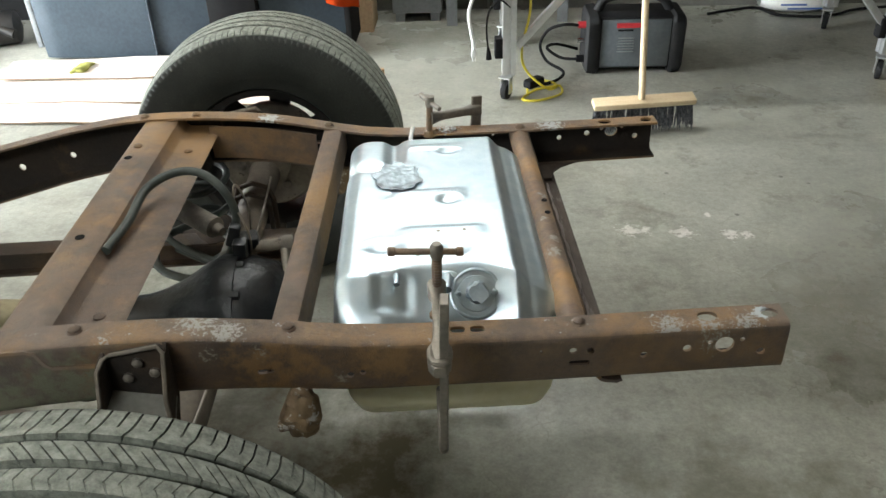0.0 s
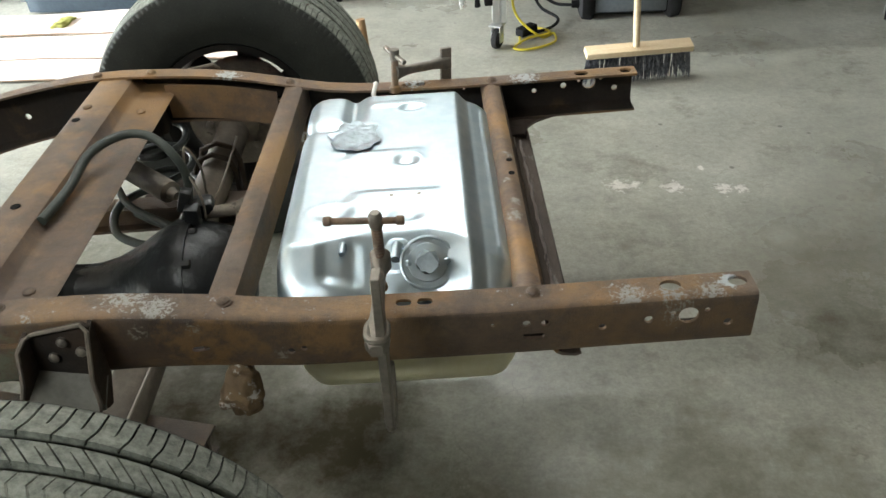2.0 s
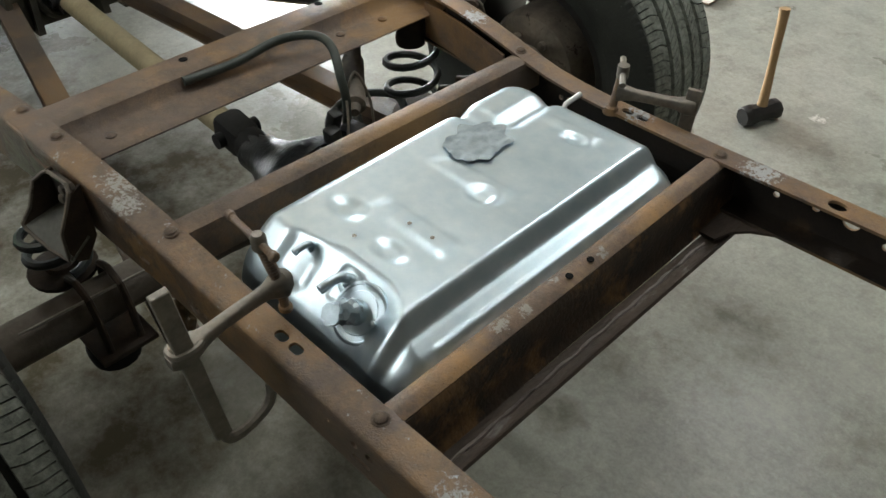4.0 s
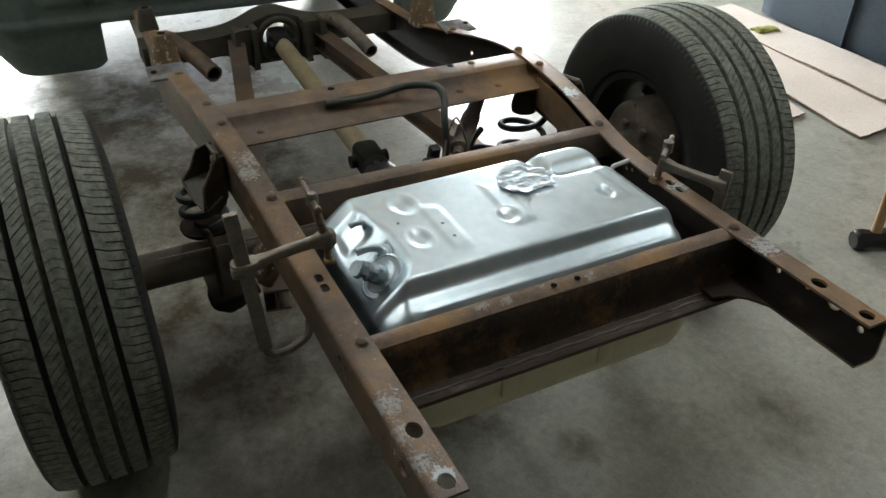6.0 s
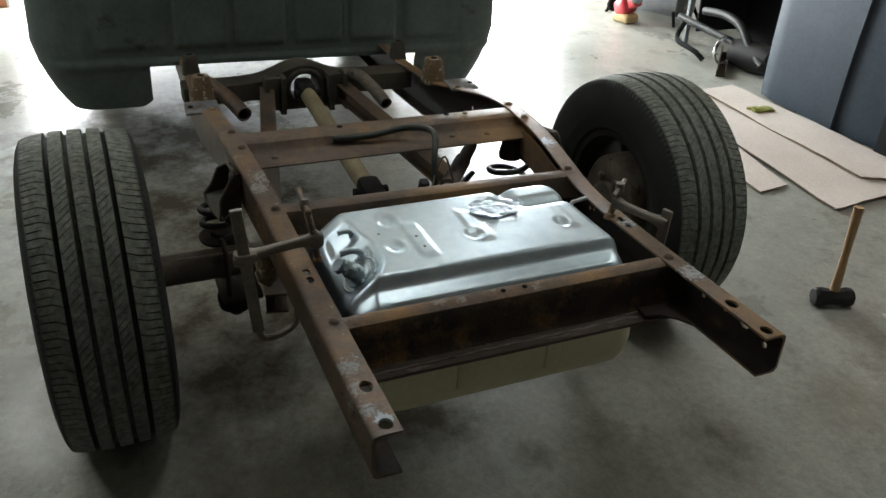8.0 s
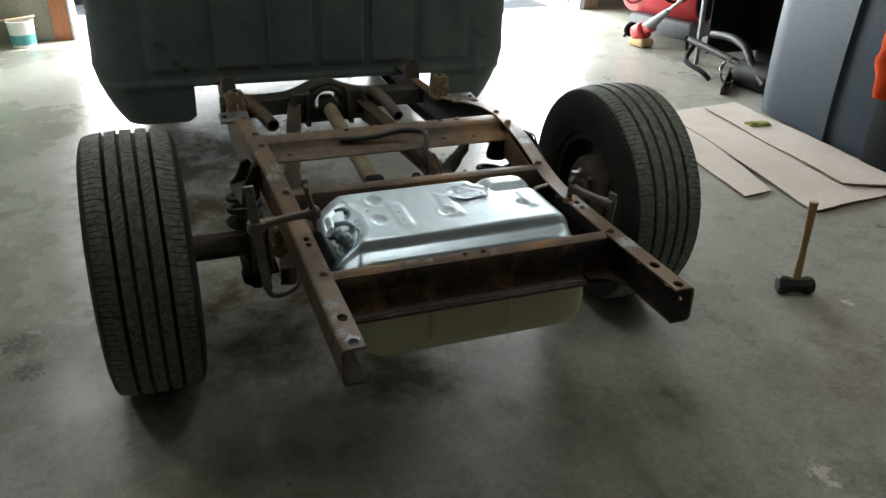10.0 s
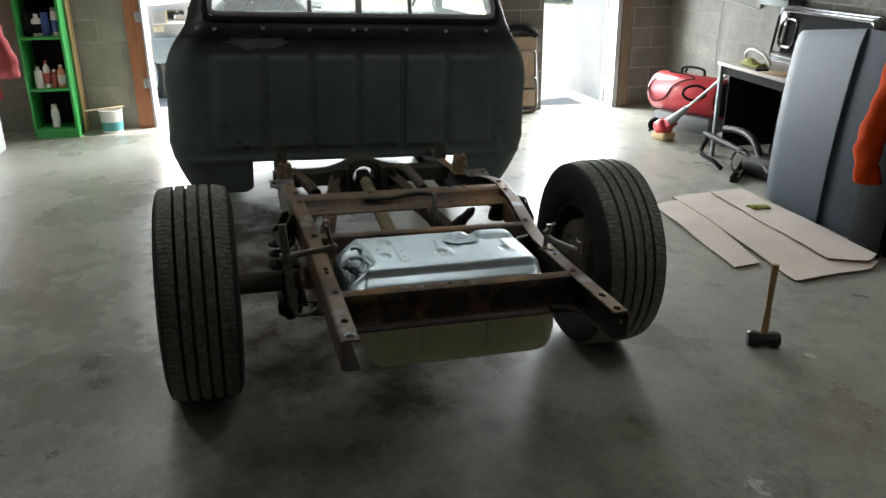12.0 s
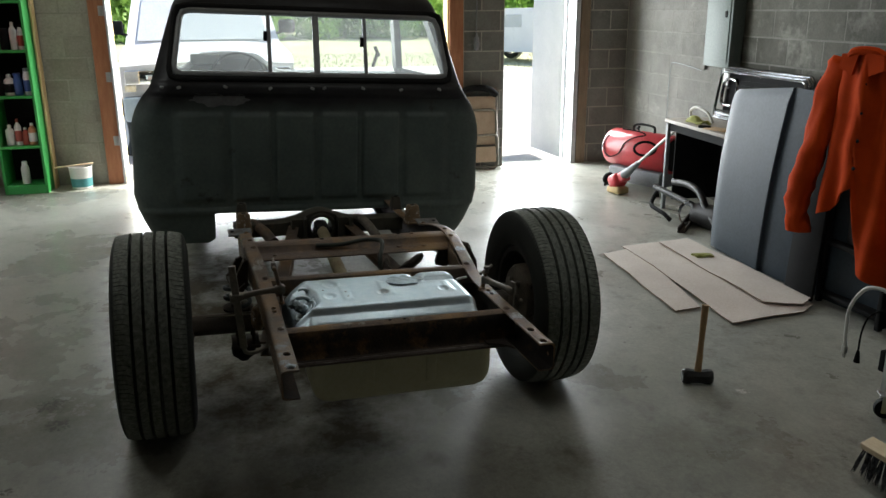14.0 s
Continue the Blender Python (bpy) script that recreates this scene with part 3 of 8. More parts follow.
def rod(bm, a, b, r, n=12, r2=None):
    return tube(bm, [a, b], r, n, radii=[r, r if r2 is None else r2])


def lathe(bm, prof, m=None, n=32, closed=False):
    """prof: (radius, height) turned about the local z axis."""
    m = m or Matrix.Identity(4)
    rings = [[m @ Vector((r * math.cos(2 * math.pi * k / n), r * math.sin(2 * math.pi * k / n), h)) for k in range(n)] for r, h in prof]
    return ring_loft(bm, rings, closed, caps=not closed)


def prism(bm, poly, a, b, m=None):
    """A flat outline (x, y) drawn out from z = a to z = b."""
    m = m or Matrix.Identity(4)
    return ring_loft(bm, [[m @ Vector((x, y, a)) for x, y in poly], [m @ Vector((x, y, b)) for x, y in poly]])


def round_rect(w, h, r, k=4):
    out = []
    for cx, cy, a0 in ((w / 2 - r, h / 2 - r, 0), (-w / 2 + r, h / 2 - r, 90), (-w / 2 + r, -h / 2 + r, 180), (w / 2 - r, -h / 2 + r, 270)):
        for i in range(k + 1):
            a = radians(a0 + 90 * i / k)
            out.append((cx + r * math.cos(a), cy + r * math.sin(a)))
    return out


def circle(cx, cy, r, n=20):
    return [(cx + r * math.cos(2 * math.pi * k / n), cy + r * math.sin(2 * math.pi * k / n)) for k in range(n)]


def cut(me, cutters):
    """me less the closed bmesh of the cutters."""
    a, b = new("cut_a", me), new("cut_b", finish(cutters, "cut_b", RUST, False))
    mod = a.modifiers.new("b", "BOOLEAN")
    mod.operation, mod.solver, mod.object = "DIFFERENCE", "EXACT", b
    dg = bpy.context.evaluated_depsgraph_get()
    res = bpy.data.meshes.new_from_object(a.evaluated_get(dg))
    for o in (a, b):
        bpy.data.objects.remove(o)
    return res


def grid(bm, nu, nv, f, skip=None):
    """A sheet of nu x nv cells: f(i / nu, j / nv) gives the place; skip drops cells."""
    V = [[bm.verts.new(f(i / nu, j / nv)) for j in range(nv + 1)] for i in range(nu + 1)]
    for i in range(nu):
        for j in range(nv):
            if not (skip and skip((i + 0.5) / nu, (j + 0.5) / nv)):
                bm.faces.new((V[i][j], V[i + 1][j], V[i + 1][j + 1], V[i][j + 1]))
    loose = [v for v in bm.verts if not v.link_faces]
    bmesh.ops.delete(bm, geom=loose, context="VERTS")
    return bm


def solid(ob, t, offset=-1.0):
    md = ob.modifiers.new("thick", "SOLIDIFY")
    md.thickness, md.offset = t, offset
    return ob


def lerp(tab, x):
    """Piecewise linear through rows (x, value), smoothed at the joints by the caller's density."""
    xs, ys = [r[0] for r in tab], [r[1] for r in tab]
    return float(np.interp(x, xs, ys))


def sstep(a, b, x):
    t = min(1.0, max(0.0, (x - a) / (b - a)))
    return t * t * (3 - 2 * t)


# ---- large structure ----
HALL, DEEP, HIGH = 11.5, 7.6, 3.05  # along the truck, across it, ceiling


def rise(x):
    """Height of the meadow, which climbs gently towards the trees."""
    return -0.17 + 0.2 * sstep(-12, -60, x)


def ground():
    bm = bmesh.new()
    xs = [300, 60, 12, 0, -6, -12, -18, -24, -30, -36, -42, -48, -54, -60, -90, -300]
    V = [[bm.verts.new((x, y, rise(x))) for y in (-300, -60, 0, 60, 300)] for x in xs]
    for a, b in zip(V, V[1:]):
        for j in range(4):
            bm.faces.new((a[j], a[j + 1], b[j + 1], b[j]))
    return solo("ground", bm, GRASS, "sunlit meadow reaching to the tree line", "ground", kind="structure")


def yard():
    bm = bmesh.new()
    prism(bm, [(-0.215, -11), (-0.215, 3), (-9, 6), (-16, 3), (-17, -9), (-9, -14)], -0.2, -0.06, ROOM)
    return solo("driveway", bm, GRAVEL, "pale gravel yard in front of the garage", "driveway", kind="structure")


def floor_slab():
    bm = bmesh.new()
    box(bm, (HALL / 2, -DEEP / 2 + 0.1, -0.12), (HALL + 0.42, DEEP + 0.6, 0.24))
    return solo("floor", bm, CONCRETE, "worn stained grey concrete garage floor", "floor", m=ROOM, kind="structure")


def wall_box(name, boxes, label, material=MORTAR):
    bm = bmesh.new()
    for c, s in boxes:
        box(bm, c, s)
    return solo(name, bm, material, label, "wall", m=ROOM, kind="structure", smooth=False)


GAR0, GAR1, GARH = -5.22, -1.92, 2.45  # garage opening along the front wall
DOOR0, DOOR1, DOORH = -1.36, -0.55, 2.05  # side door opening
T = 0.2
ground()
yard()
floor_slab()
front = wall_box("wall_front", [
    ((-T / 2, (DOOR1 + T) / 2, HIGH / 2), (T, -DOOR1 + T, HIGH)),
    ((-T / 2, (GAR1 + DOOR0) / 2, HIGH / 2), (T, DOOR0 - GAR1, HIGH)),
    ((-T / 2, (GAR0 - DEEP) / 2, HIGH / 2), (T, DEEP + GAR0, HIGH)),
    ((-T / 2, (DOOR0 + DOOR1) / 2, (DOORH + HIGH) / 2), (T, DOOR1 - DOOR0, HIGH - DOORH)),
    ((-T / 2, (GAR0 + GAR1) / 2, (GARH + HIGH) / 2), (T, GAR1 - GAR0, HIGH - GARH))], "grey concrete block front wall with two openings", PLASTER)
right = wall_box("wall_right", [((HALL / 2, T / 2, HIGH / 2), (HALL, T, HIGH))], "grey concrete block side wall")
# Left wall, rear wall and ceiling are unseen; dark tones limit bounced light.
wall_box("wall_left", [((HALL / 2, -DEEP - T / 2, HIGH / 2), (HALL, T, HIGH))], "plain dark block side wall", DARK_BLOCK)
wall_box("wall_rear", [((HALL + T / 2, -DEEP / 2, HIGH / 2), (T, DEEP + 2 * T, HIGH))], "plain dark block rear wall", DARK_BLOCK)
bm = bmesh.new()
box(bm, (HALL / 2, -DEEP / 2, HIGH + 0.1), (HALL + 2 * T, DEEP + 2 * T, 0.2))
for k in range(8):
    box(bm, (0.7 + k * 1.45, -DEEP / 2, HIGH - 0.07), (0.05, DEEP, 0.14))
solo("ceiling", bm, CEIL, "dark board ceiling with exposed joists", "ceiling", m=ROOM, kind="structure")


# Unseen fixtures, assumed from tank reflections and tuned as fill light.
def unseen_light(x, y, watts):
    t = thing("unseen_light", "assumed twin-tube light under the ceiling, out of view", "lamp", ROOM @ pose(x, y, HIGH - 0.2), "shop lights")
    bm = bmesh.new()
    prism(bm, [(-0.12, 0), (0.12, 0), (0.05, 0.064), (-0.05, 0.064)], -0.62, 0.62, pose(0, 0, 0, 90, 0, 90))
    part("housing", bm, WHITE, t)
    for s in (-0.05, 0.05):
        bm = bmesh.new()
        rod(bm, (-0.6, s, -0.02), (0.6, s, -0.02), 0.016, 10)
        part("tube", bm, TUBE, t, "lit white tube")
    area("unseen_light_lamp", ROOM @ pose(x, y, HIGH - 0.25), 1.2, 0.2, watts, (0.95, 1.0, 0.97), radians(150))


for sx, sy, sw in FILL_LIGHTS:
    unseen_light(sx, sy, sw)


def post(name, poly, h, material, label, x, y, lean=0):
    bm = bmesh.new()
    prism(bm, poly, 0, h)
    return solo(name, bm, material, label, "door frame", m=ROOM @ pose(x, y, 0, lean, 0, 0), kind="structure")


def rect(w, d):
    return [(-w / 2, -d / 2), (w / 2, -d / 2), (w / 2, d / 2), (-w / 2, d / 2)]


jamb = post("trim_1", rect(0.04, 0.14), GARH, RED_WOOD, "red-brown stained door post with hinge plates", 0.022, GAR0 - 0.05)
for z in (0.42, 1.02, 1.62, 2.15):
    bm = bmesh.new()
    box(bm, (0.023, 0.035, z), (0.006, 0.035, 0.09), bev=0.002)
    rod(bm, (0.03, 0.06, z - 0.045), (0.03, 0.06, z + 0.045), 0.007, 8)
    part("hinge_plate", bm, WIN_FRAME, jamb)
post("trim_2", rect(0.2, 0.04), GARH, YEL_WOOD, "bare wooden door jamb", -0.08, GAR0 + 0.022)
post("trim_3", rect(0.02, 0.02), GARH, WIN_FRAME, "metal door track edge", 0.05, GAR0 + 0.03)
post("trim_4", rect(0.04, 0.14), GARH, RED_WOOD, "red-brown stained door post", 0.022, GAR1 + 0.05)
post("trim_5", rect(0.2, 0.04), GARH, YEL_WOOD, "bare wooden door jamb", -0.08, GAR1 - 0.022)
post("trim_6", rect(0.24, 0.05), DOORH, WIN_FRAME, "grey steel door jamb", -0.08, DOOR1 - 0.026)
post("trim_7", rect(0.03, 0.10), DOORH, OLD_CASING, "weathered brown wooden door casing", 0.017, DOOR1 + 0.06)


def side_door():
    t = thing("door_1", "pale grey steel door standing open outwards", "door", ROOM @ pose(-0.2, DOOR1 - 0.06, 0.02, 0, 0, 187), kind="structure")
    bm = bmesh.new()
    box(bm, (0.40, 0, 1.0), (0.80, 0.045, 2.0), bev=0.004)
    part("door_leaf", bm, DOOR_PAINT, t)
    bm = bmesh.new()
    lathe(bm, [(0.012, 0), (0.012, 0.03), (0.028, 0.04), (0.03, 0.06), (0.015, 0.07)], pose(0.74, -0.02, 0.95, 90, 0, 0), 16)
    part("door_knob", bm, WIN_FRAME, t, "dull metal door knob")
    for z in (0.25, 1.0, 1.75):
        bm = bmesh.new()
        rod(bm, (0, -0.03, z - 0.05), (0, -0.03, z + 0.05), 0.009, 8)
        part("hinge", bm, STEEL, t)


side_door()

# ---- the truck ----
LEAN_DEG = -1.45  # the truck leans a little to its right
TRUCK_M = pose(0, 0, 0.621, LEAN_DEG) @ pose(0, 0, -0.63)
truck = thing("pickup_truck", "stripped pickup truck with rusty bare frame and dark green cab", "truck", TRUCK_M)

TOP = [(-4.6, 0.50), (-2.4, 0.508), (-2.0, 0.534), (-1.8, 0.577), (-1.6, 0.623), (-1.45, 0.658), (-1.3, 0.683), (-1.2, 0.69), (-1.05, 0.69), (-0.97, 0.687),
       (-0.88, 0.676), (-0.8, 0.660), (-0.72, 0.645), (-0.62, 0.639), (-0.4, 0.637), (0.0, 0.642)]
HALF = [(-4.6, 0.475), (-1.4, 0.475), (-1.2, 0.465), (-1.0, 0.45), (-0.8, 0.432), (-0.65, 0.426), (0.0, 0.426)]
DEEPNESS = [(-4.6, 0.15), (-1.9, 0.15), (-1.5, 0.13), (-1.1, 0.118), (-0.85, 0.104), (-0.6, 0.096), (0.0, 0.093)]


def skew(x):
    return 0.035 * max(0.0, -x - 0.9)


def rail_top(x):
    d = 0.05
    return (lerp(TOP, x - d) + 2 * lerp(TOP, x) + lerp(TOP, min(0, x + d))) / 4


def rail_half(x):
    return (lerp(HALF, x - 0.06) + lerp(HALF, x) + lerp(HALF, min(0, x + 0.06))) / 3


def rail_mesh(side):
    t = 0.0055
    rings = []
    xs = [-4.6, -3.6, -2.8] + [-2.4 + 0.06 * k for k in range(41)]
    for x in xs:
        x = min(-0.012, x)
        w, z, h = rail_half(x), rail_top(x), lerp(DEEPNESS, x)
        f = 0.053
        prof = [(f, 0), (0.014, 0), (0.006, -0.002), (0.002, -0.006), (0, -0.014), (0, -h + 0.014), (0.002, -h + 0.006), (0.006, -h + 0.002), (0.014, -h), (f, -h),
                (f, -h + t), (0.016, -h + t), (t + 0.003, -h + 0.010), (t, -h + 0.018), (t, -0.018), (t + 0.003, -0.010), (0.016, -t), (f, -t)]
        rings.append([Vector((x, side * (w - a) + skew(x), z + b)) for a, b in prof])
    bm = bmesh.new()
    ring_loft(bm, rings)
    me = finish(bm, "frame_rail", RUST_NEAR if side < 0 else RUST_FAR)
    # the inside of the channel is darker, its shade put into the colour
    me.materials.append(INNER_SHADE)
    # web and lower faces: grime, plus shade under the lit top flange
    me.materials.append(GRIME_SHADE)
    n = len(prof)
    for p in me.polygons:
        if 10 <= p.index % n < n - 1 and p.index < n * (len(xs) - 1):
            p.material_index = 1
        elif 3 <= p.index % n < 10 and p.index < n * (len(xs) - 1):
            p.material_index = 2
    return me


def rail(side):
    me = rail_mesh(side)
    c = bmesh.new()
    w = 0.426 * side
    yc = side * 0.395
    # top flange: two round holes, two short slots
    for x, rx, ry in ((-0.036, 0.014, 0.012), (-0.137, 0.016, 0.012)):
        prism(c, [(x + rx * math.cos(a), yc + ry * math.sin(a)) for a in [k * math.pi / 8 for k in range(16)]], 0.60, 0.67)
    for x in (-0.54, -0.508):
        prism(c, [(x + px, yc + py) for px, py in round_rect(0.024, 0.015, 0.007)], 0.60, 0.67)
    # web: bracket holes, a slot, the large hole near the end
    side_m = Matrix(((1, 0, 0, 0), (0, 0, 1, 0), (0, 1, 0, 0), (0, 0, 0, 1)))
    y0, y1 = sorted((w - 0.02 * side, w + 0.02 * side))
    for x, z, r in ((-0.357, 0.607, 0.0065), (-0.329, 0.606, 0.0065), (-0.242, 0.592, 0.006), (-0.173, 0.601, 0.007), (-0.113, 0.605, 0.0155), (-0.137, 0.611, 0.004), (-0.086, 0.614, 0.004),
                    (-0.052, 0.588, 0.007), (-0.408, 0.608, 0.003), (-0.715, 0.583, 0.006), (-0.695, 0.587, 0.005), (-1.62, 0.545, 0.009), (-1.48, 0.575, 0.008)):
        ww = rail_half(x) * side + skew(x)
        a, b = sorted((ww - 0.02 * side, ww + 0.02 * side))
        prism(c, circle(x, z, r, 14), a, b, side_m)
    prism(c, [(x - 0.346, z + 0.582) for x, z in round_rect(0.034, 0.010, 0.005)], y0, y1, side_m)
    prism(c, [(x - 0.846, z + 0.606) for x, z in round_rect(0.026, 0.009, 0.0045)], y0 - 0.01, y1 + 0.01, side_m)
    me = cut(me, c)
    r = part("frame_rail", me, RUST, truck, "rusty pressed-steel frame rail with bolt holes")
    # rivet and bolt heads on the top flange
    for x in (-0.344, -0.808, -1.13, -1.26, -1.7):
        bm = bmesh.new()
        z = rail_top(x)
        y = side * (rail_half(x) - 0.035) + skew(x)
        lathe(bm, [(0.0125, 0), (0.0125, 0.002), (0.010, 0.003), (0.0095, 0.006), (0.006, 0.009), (0.001, 0.010)], pose(x, y, z - 0.001), 14)
        part("bolt_head", bm, RUST, r)
    return r


near_rail, far_rail = rail(-1), rail(1)
bm = bmesh.new()
rings = []
for k in range(9):
    x = -1.10 + k * 0.0325
    y, zt = rail_half(x) - 0.055 + skew(x), rail_top(x) - 0.022
    rings.append([Vector((x, y + dy, z)) for dy, z in ((0, zt), (0.006, zt), (0.006, zt - 0.082), (0, zt - 0.082))])
ring_loft(bm, rings)
part("boxing_plate", bm, RUST_PALE, far_rail, "dry rust-brown plate closing the channel")


def strip_member(name, stations, material, label):
    """A pressed member across the frame: stations are closed outlines in x and z at both ends, drawn out over y."""
    bm = bmesh.new()
    ring_loft(bm, stations)
    return part(name, bm, material, truck, label)


def thick_line(pts, t):
    """A closed outline round an open line of (x, z) points, t thick."""
    P = [Vector((x, z)) for x, z in pts]
    up, dn = [], []
    for i, p in enumerate(P):
        d = (P[min(i + 1, len(P) - 1)] - P[max(i - 1, 0)]).normalized()
        nrm = Vector((-d.y, d.x)) * (t / 2)
        up.append(p + nrm)
        dn.append(p - nrm)
    return [(q.x, q.y) for q in up + dn[::-1]]


def member(name, line_a, line_b, ya, yb, material, label, t=0.006, n=6):
    la, lb = thick_line(line_a, t), thick_line(line_b, t)
    st = []
    for k in range(n + 1):
        u = k / n
        st.append([Vector((a[0] * (1 - u) + b[0] * u, ya * (1 - u) + yb * u, a[1] * (1 - u) + b[1] * u)) for a, b in zip(la, lb)])
    return strip_member(name, st, material, label)


# rear crossmember: lit-toned top flange, deep web with shade in its colour, flared lower lip
rear_line = [(-0.366, 0.605), (-0.364, 0.622), (-0.359, 0.630), (-0.352, 0.6335), (-0.345, 0.6335), (-0.337, 0.631), (-0.329, 0.625)]
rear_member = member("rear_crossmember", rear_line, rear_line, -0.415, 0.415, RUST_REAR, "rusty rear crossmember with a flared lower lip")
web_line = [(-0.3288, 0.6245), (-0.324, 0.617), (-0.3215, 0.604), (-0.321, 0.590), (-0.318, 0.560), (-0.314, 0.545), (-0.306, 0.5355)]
web = member("crossmember_web", web_line, web_line, -0.415, 0.415, PITTED, "darker-toned crossmember web")
web.parent = rear_member
lip_line = [(-0.306, 0.535), (-0.298, 0.531), (-0.278, 0.528), (-0.270, 0.532)]
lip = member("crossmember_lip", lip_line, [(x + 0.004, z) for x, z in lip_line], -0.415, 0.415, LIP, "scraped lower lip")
lip.parent = rear_member
for yy in (-0.03, 0.02):
    bm = bmesh.new()
    lathe(bm, [(0.006, 0), (0.006, 0.0012), (0.001, 0.0013)], pose(-0.34, yy, 0.637), 12)
    part("bolt_hole", bm, BLACK, rear_member)
# a ragged bead along the lower lip
bm = bmesh.new()
tube(bm, [(-0.290 + 0.0010 * math.sin(k * 0.9), -0.36 + k * 0.01, 0.5325 + 0.0006 * math.sin(k * 1.7)) for k in range(66)], 0.004, 6, radii=[0.0034 + 0.0011 * math.sin(k * 1.1) * math.sin(k * 0.37) for k in range(66)])
part("lip_bead", bm, SCRAPED, rear_member)
# gusset where the rear crossmember's lip runs out into the rail
bm = bmesh.new()
prism(bm, [(-0.332, 0.30), (-0.278, 0.30), (-0.268, 0.335), (-0.245, 0.362), (-0.205, 0.385), (-0.150, 0.400), (-0.150, 0.418), (-0.332, 0.418)], 0.5375, 0.5430)
part("gusset", bm, LIP, truck)

mid_line = [(-0.845, 0.575), (-0.843, 0.640), (-0.838, 0.652), (-0.828, 0.655), (-0.808, 0.655), (-0.801, 0.651), (-0.798, 0.640), (-0.797, 0.59)]
mid_member = member("middle_crossmember", mid_line, [(x + 0.022, z) for x, z in mid_line], -0.42, 0.42, RUST_PALE, "narrow rusty crossmember ahead of the tank")
fl = [(-1.270, 0.640), (-1.262, 0.672), (-1.252, 0.679), (-1.195, 0.681), (-1.182, 0.676), (-1.172, 0.655), (-1.162, 0.648), (-1.095, 0.648), (-1.088, 0.643)]
front_member = member("middle_crossmember", [(x, z) for x, z in fl], [(x + 0.005, z) for x, z in fl], -0.455, 0.47, RUST_PALE, "wide stepped crossmember, dry rust brown")
for x, y, z in ((-1.13, -0.33, 0.651), (-1.13, 0.31, 0.651), (-1.23, 0.28, 0.683), (-1.14, 0.2, 0.651)):
    bm = bmesh.new()
    lathe(bm, [(0.010, 0), (0.010, 0.003), (0.006, 0.006), (0.001, 0.0065)], pose(x, y, z), 12)
    part("bolt_head", bm, RUST, front_member)
for x, y in ((-1.225, -0.12), (-1.235, 0.22)):
    bm = bmesh.new()
    lathe(bm, [(0.009, 0), (0.009, 0.001), (0.001, 0.0012)], pose(x, y, 0.6835), 14)
    part("bolt_hole", bm, BLACK, front_member)

# transmission crossmember just behind the cab with the round opening for the shaft
def carrier():
    rings = []
    for k in range(41):
        y = -0.47 + k * 0.94 / 40
        rise = 0.060 * math.exp(-(y / 0.12) ** 2)
        zt = 0.498 + rise
        zb = zt - 0.068 - (zt - 0.45) * (1 - sstep(0.13, 0.20, abs(y)))
        rings.append([Vector((-2.36, y + 0.025, zt)), Vector((-2.30, y + 0.025, zt + 0.006)), Vector((-2.24, y + 0.025, zt)), Vector((-2.235, y + 0.025, zb)), Vector((-2.365, y + 0.025, zb))])
    bm = bmesh.new()
    ring_loft(bm, rings)
    me = finish(bm, "carrier_crossmember", CARRIER)
    c = bmesh.new()
    m = Matrix(((0, 0, 1, 0), (1, 0, 0, 0), (0, 1, 0, 0), (0, 0, 0, 1)))
    prism(c, [(0.025 + 0.062 * math.cos(a), 0.472 + 0.060 * math.sin(a)) for a in [k * math.pi / 12 for k in range(24)]], -2.5, -2.1, m)
    ob = part("carrier_crossmember", cut(me, c), CARRIER, truck, "dark crossmember with a round opening for the shaft")
    bm = bmesh.new()
    tube(bm, [(-2.22, 0.025 + 0.070 * math.cos(a), 0.472 + 0.070 * math.sin(a)) for a in [k * math.pi / 16 for k in range(32)]], 0.012, 8, closed=True)
    part("opening_rim", bm, CARRIER, ob)
    for s in (-1, 1):
        bm = bmesh.new()
        for q, w in ((0.100, 0.010), (0.165, 0.010)):
            prism(bm, [(0.025 + s * (q - w), 0.385), (0.025 + s * (q + w), 0.385), (0.025 + s * (q + w * 0.8 - 0.008), 0.53), (0.025 + s * (q - w * 0.8 - 0.008), 0.535)], -2.235, -2.17, m)
        box(bm, (-2.215, 0.025 + s * 0.13, 0.46), (0.03, 0.06, 0.13))
        part("arm_bracket", bm, CARRIER, ob)


carrier()

# driveshaft, axle and differential
bm = bmesh.new()
lathe(bm, [(0.018, -0.04), (0.026, 0.0), (0.031, 0.04), (0.031, 0.86), (0.027, 0.90), (0.024, 0.95)], look((-2.22, 0.022, 0.468), (-1.28, 0.0, 0.42)) @ pose(0, 0, 0, 180), 20)
shaft = part("driveshaft", bm, SHAFT, truck, "tan painted tubular driveshaft")
bm = bmesh.new()
box(bm, (-1.30, 0.0, 0.425), (0.10, 0.075, 0.075), (0, 8, 0), 0.02)
rod(bm, (-1.30, -0.055, 0.425), (-1.30, 0.055, 0.425), 0.018)
rod(bm, (-1.255, 0, 0.42), (-1.19, 0, 0.415), 0.04)
part("universal_joint", bm, RUBBER_BLK, shaft)
bm = bmesh.new()
box(bm, (-2.20, 0.022, 0.467), (0.13, 0.072, 0.072), (0, 8, 0), 0.02)
rod(bm, (-2.17, -0.028, 0.465), (-2.17, 0.072, 0.465), 0.017)
part("universal_joint", bm, RUBBER_BLK, shaft)

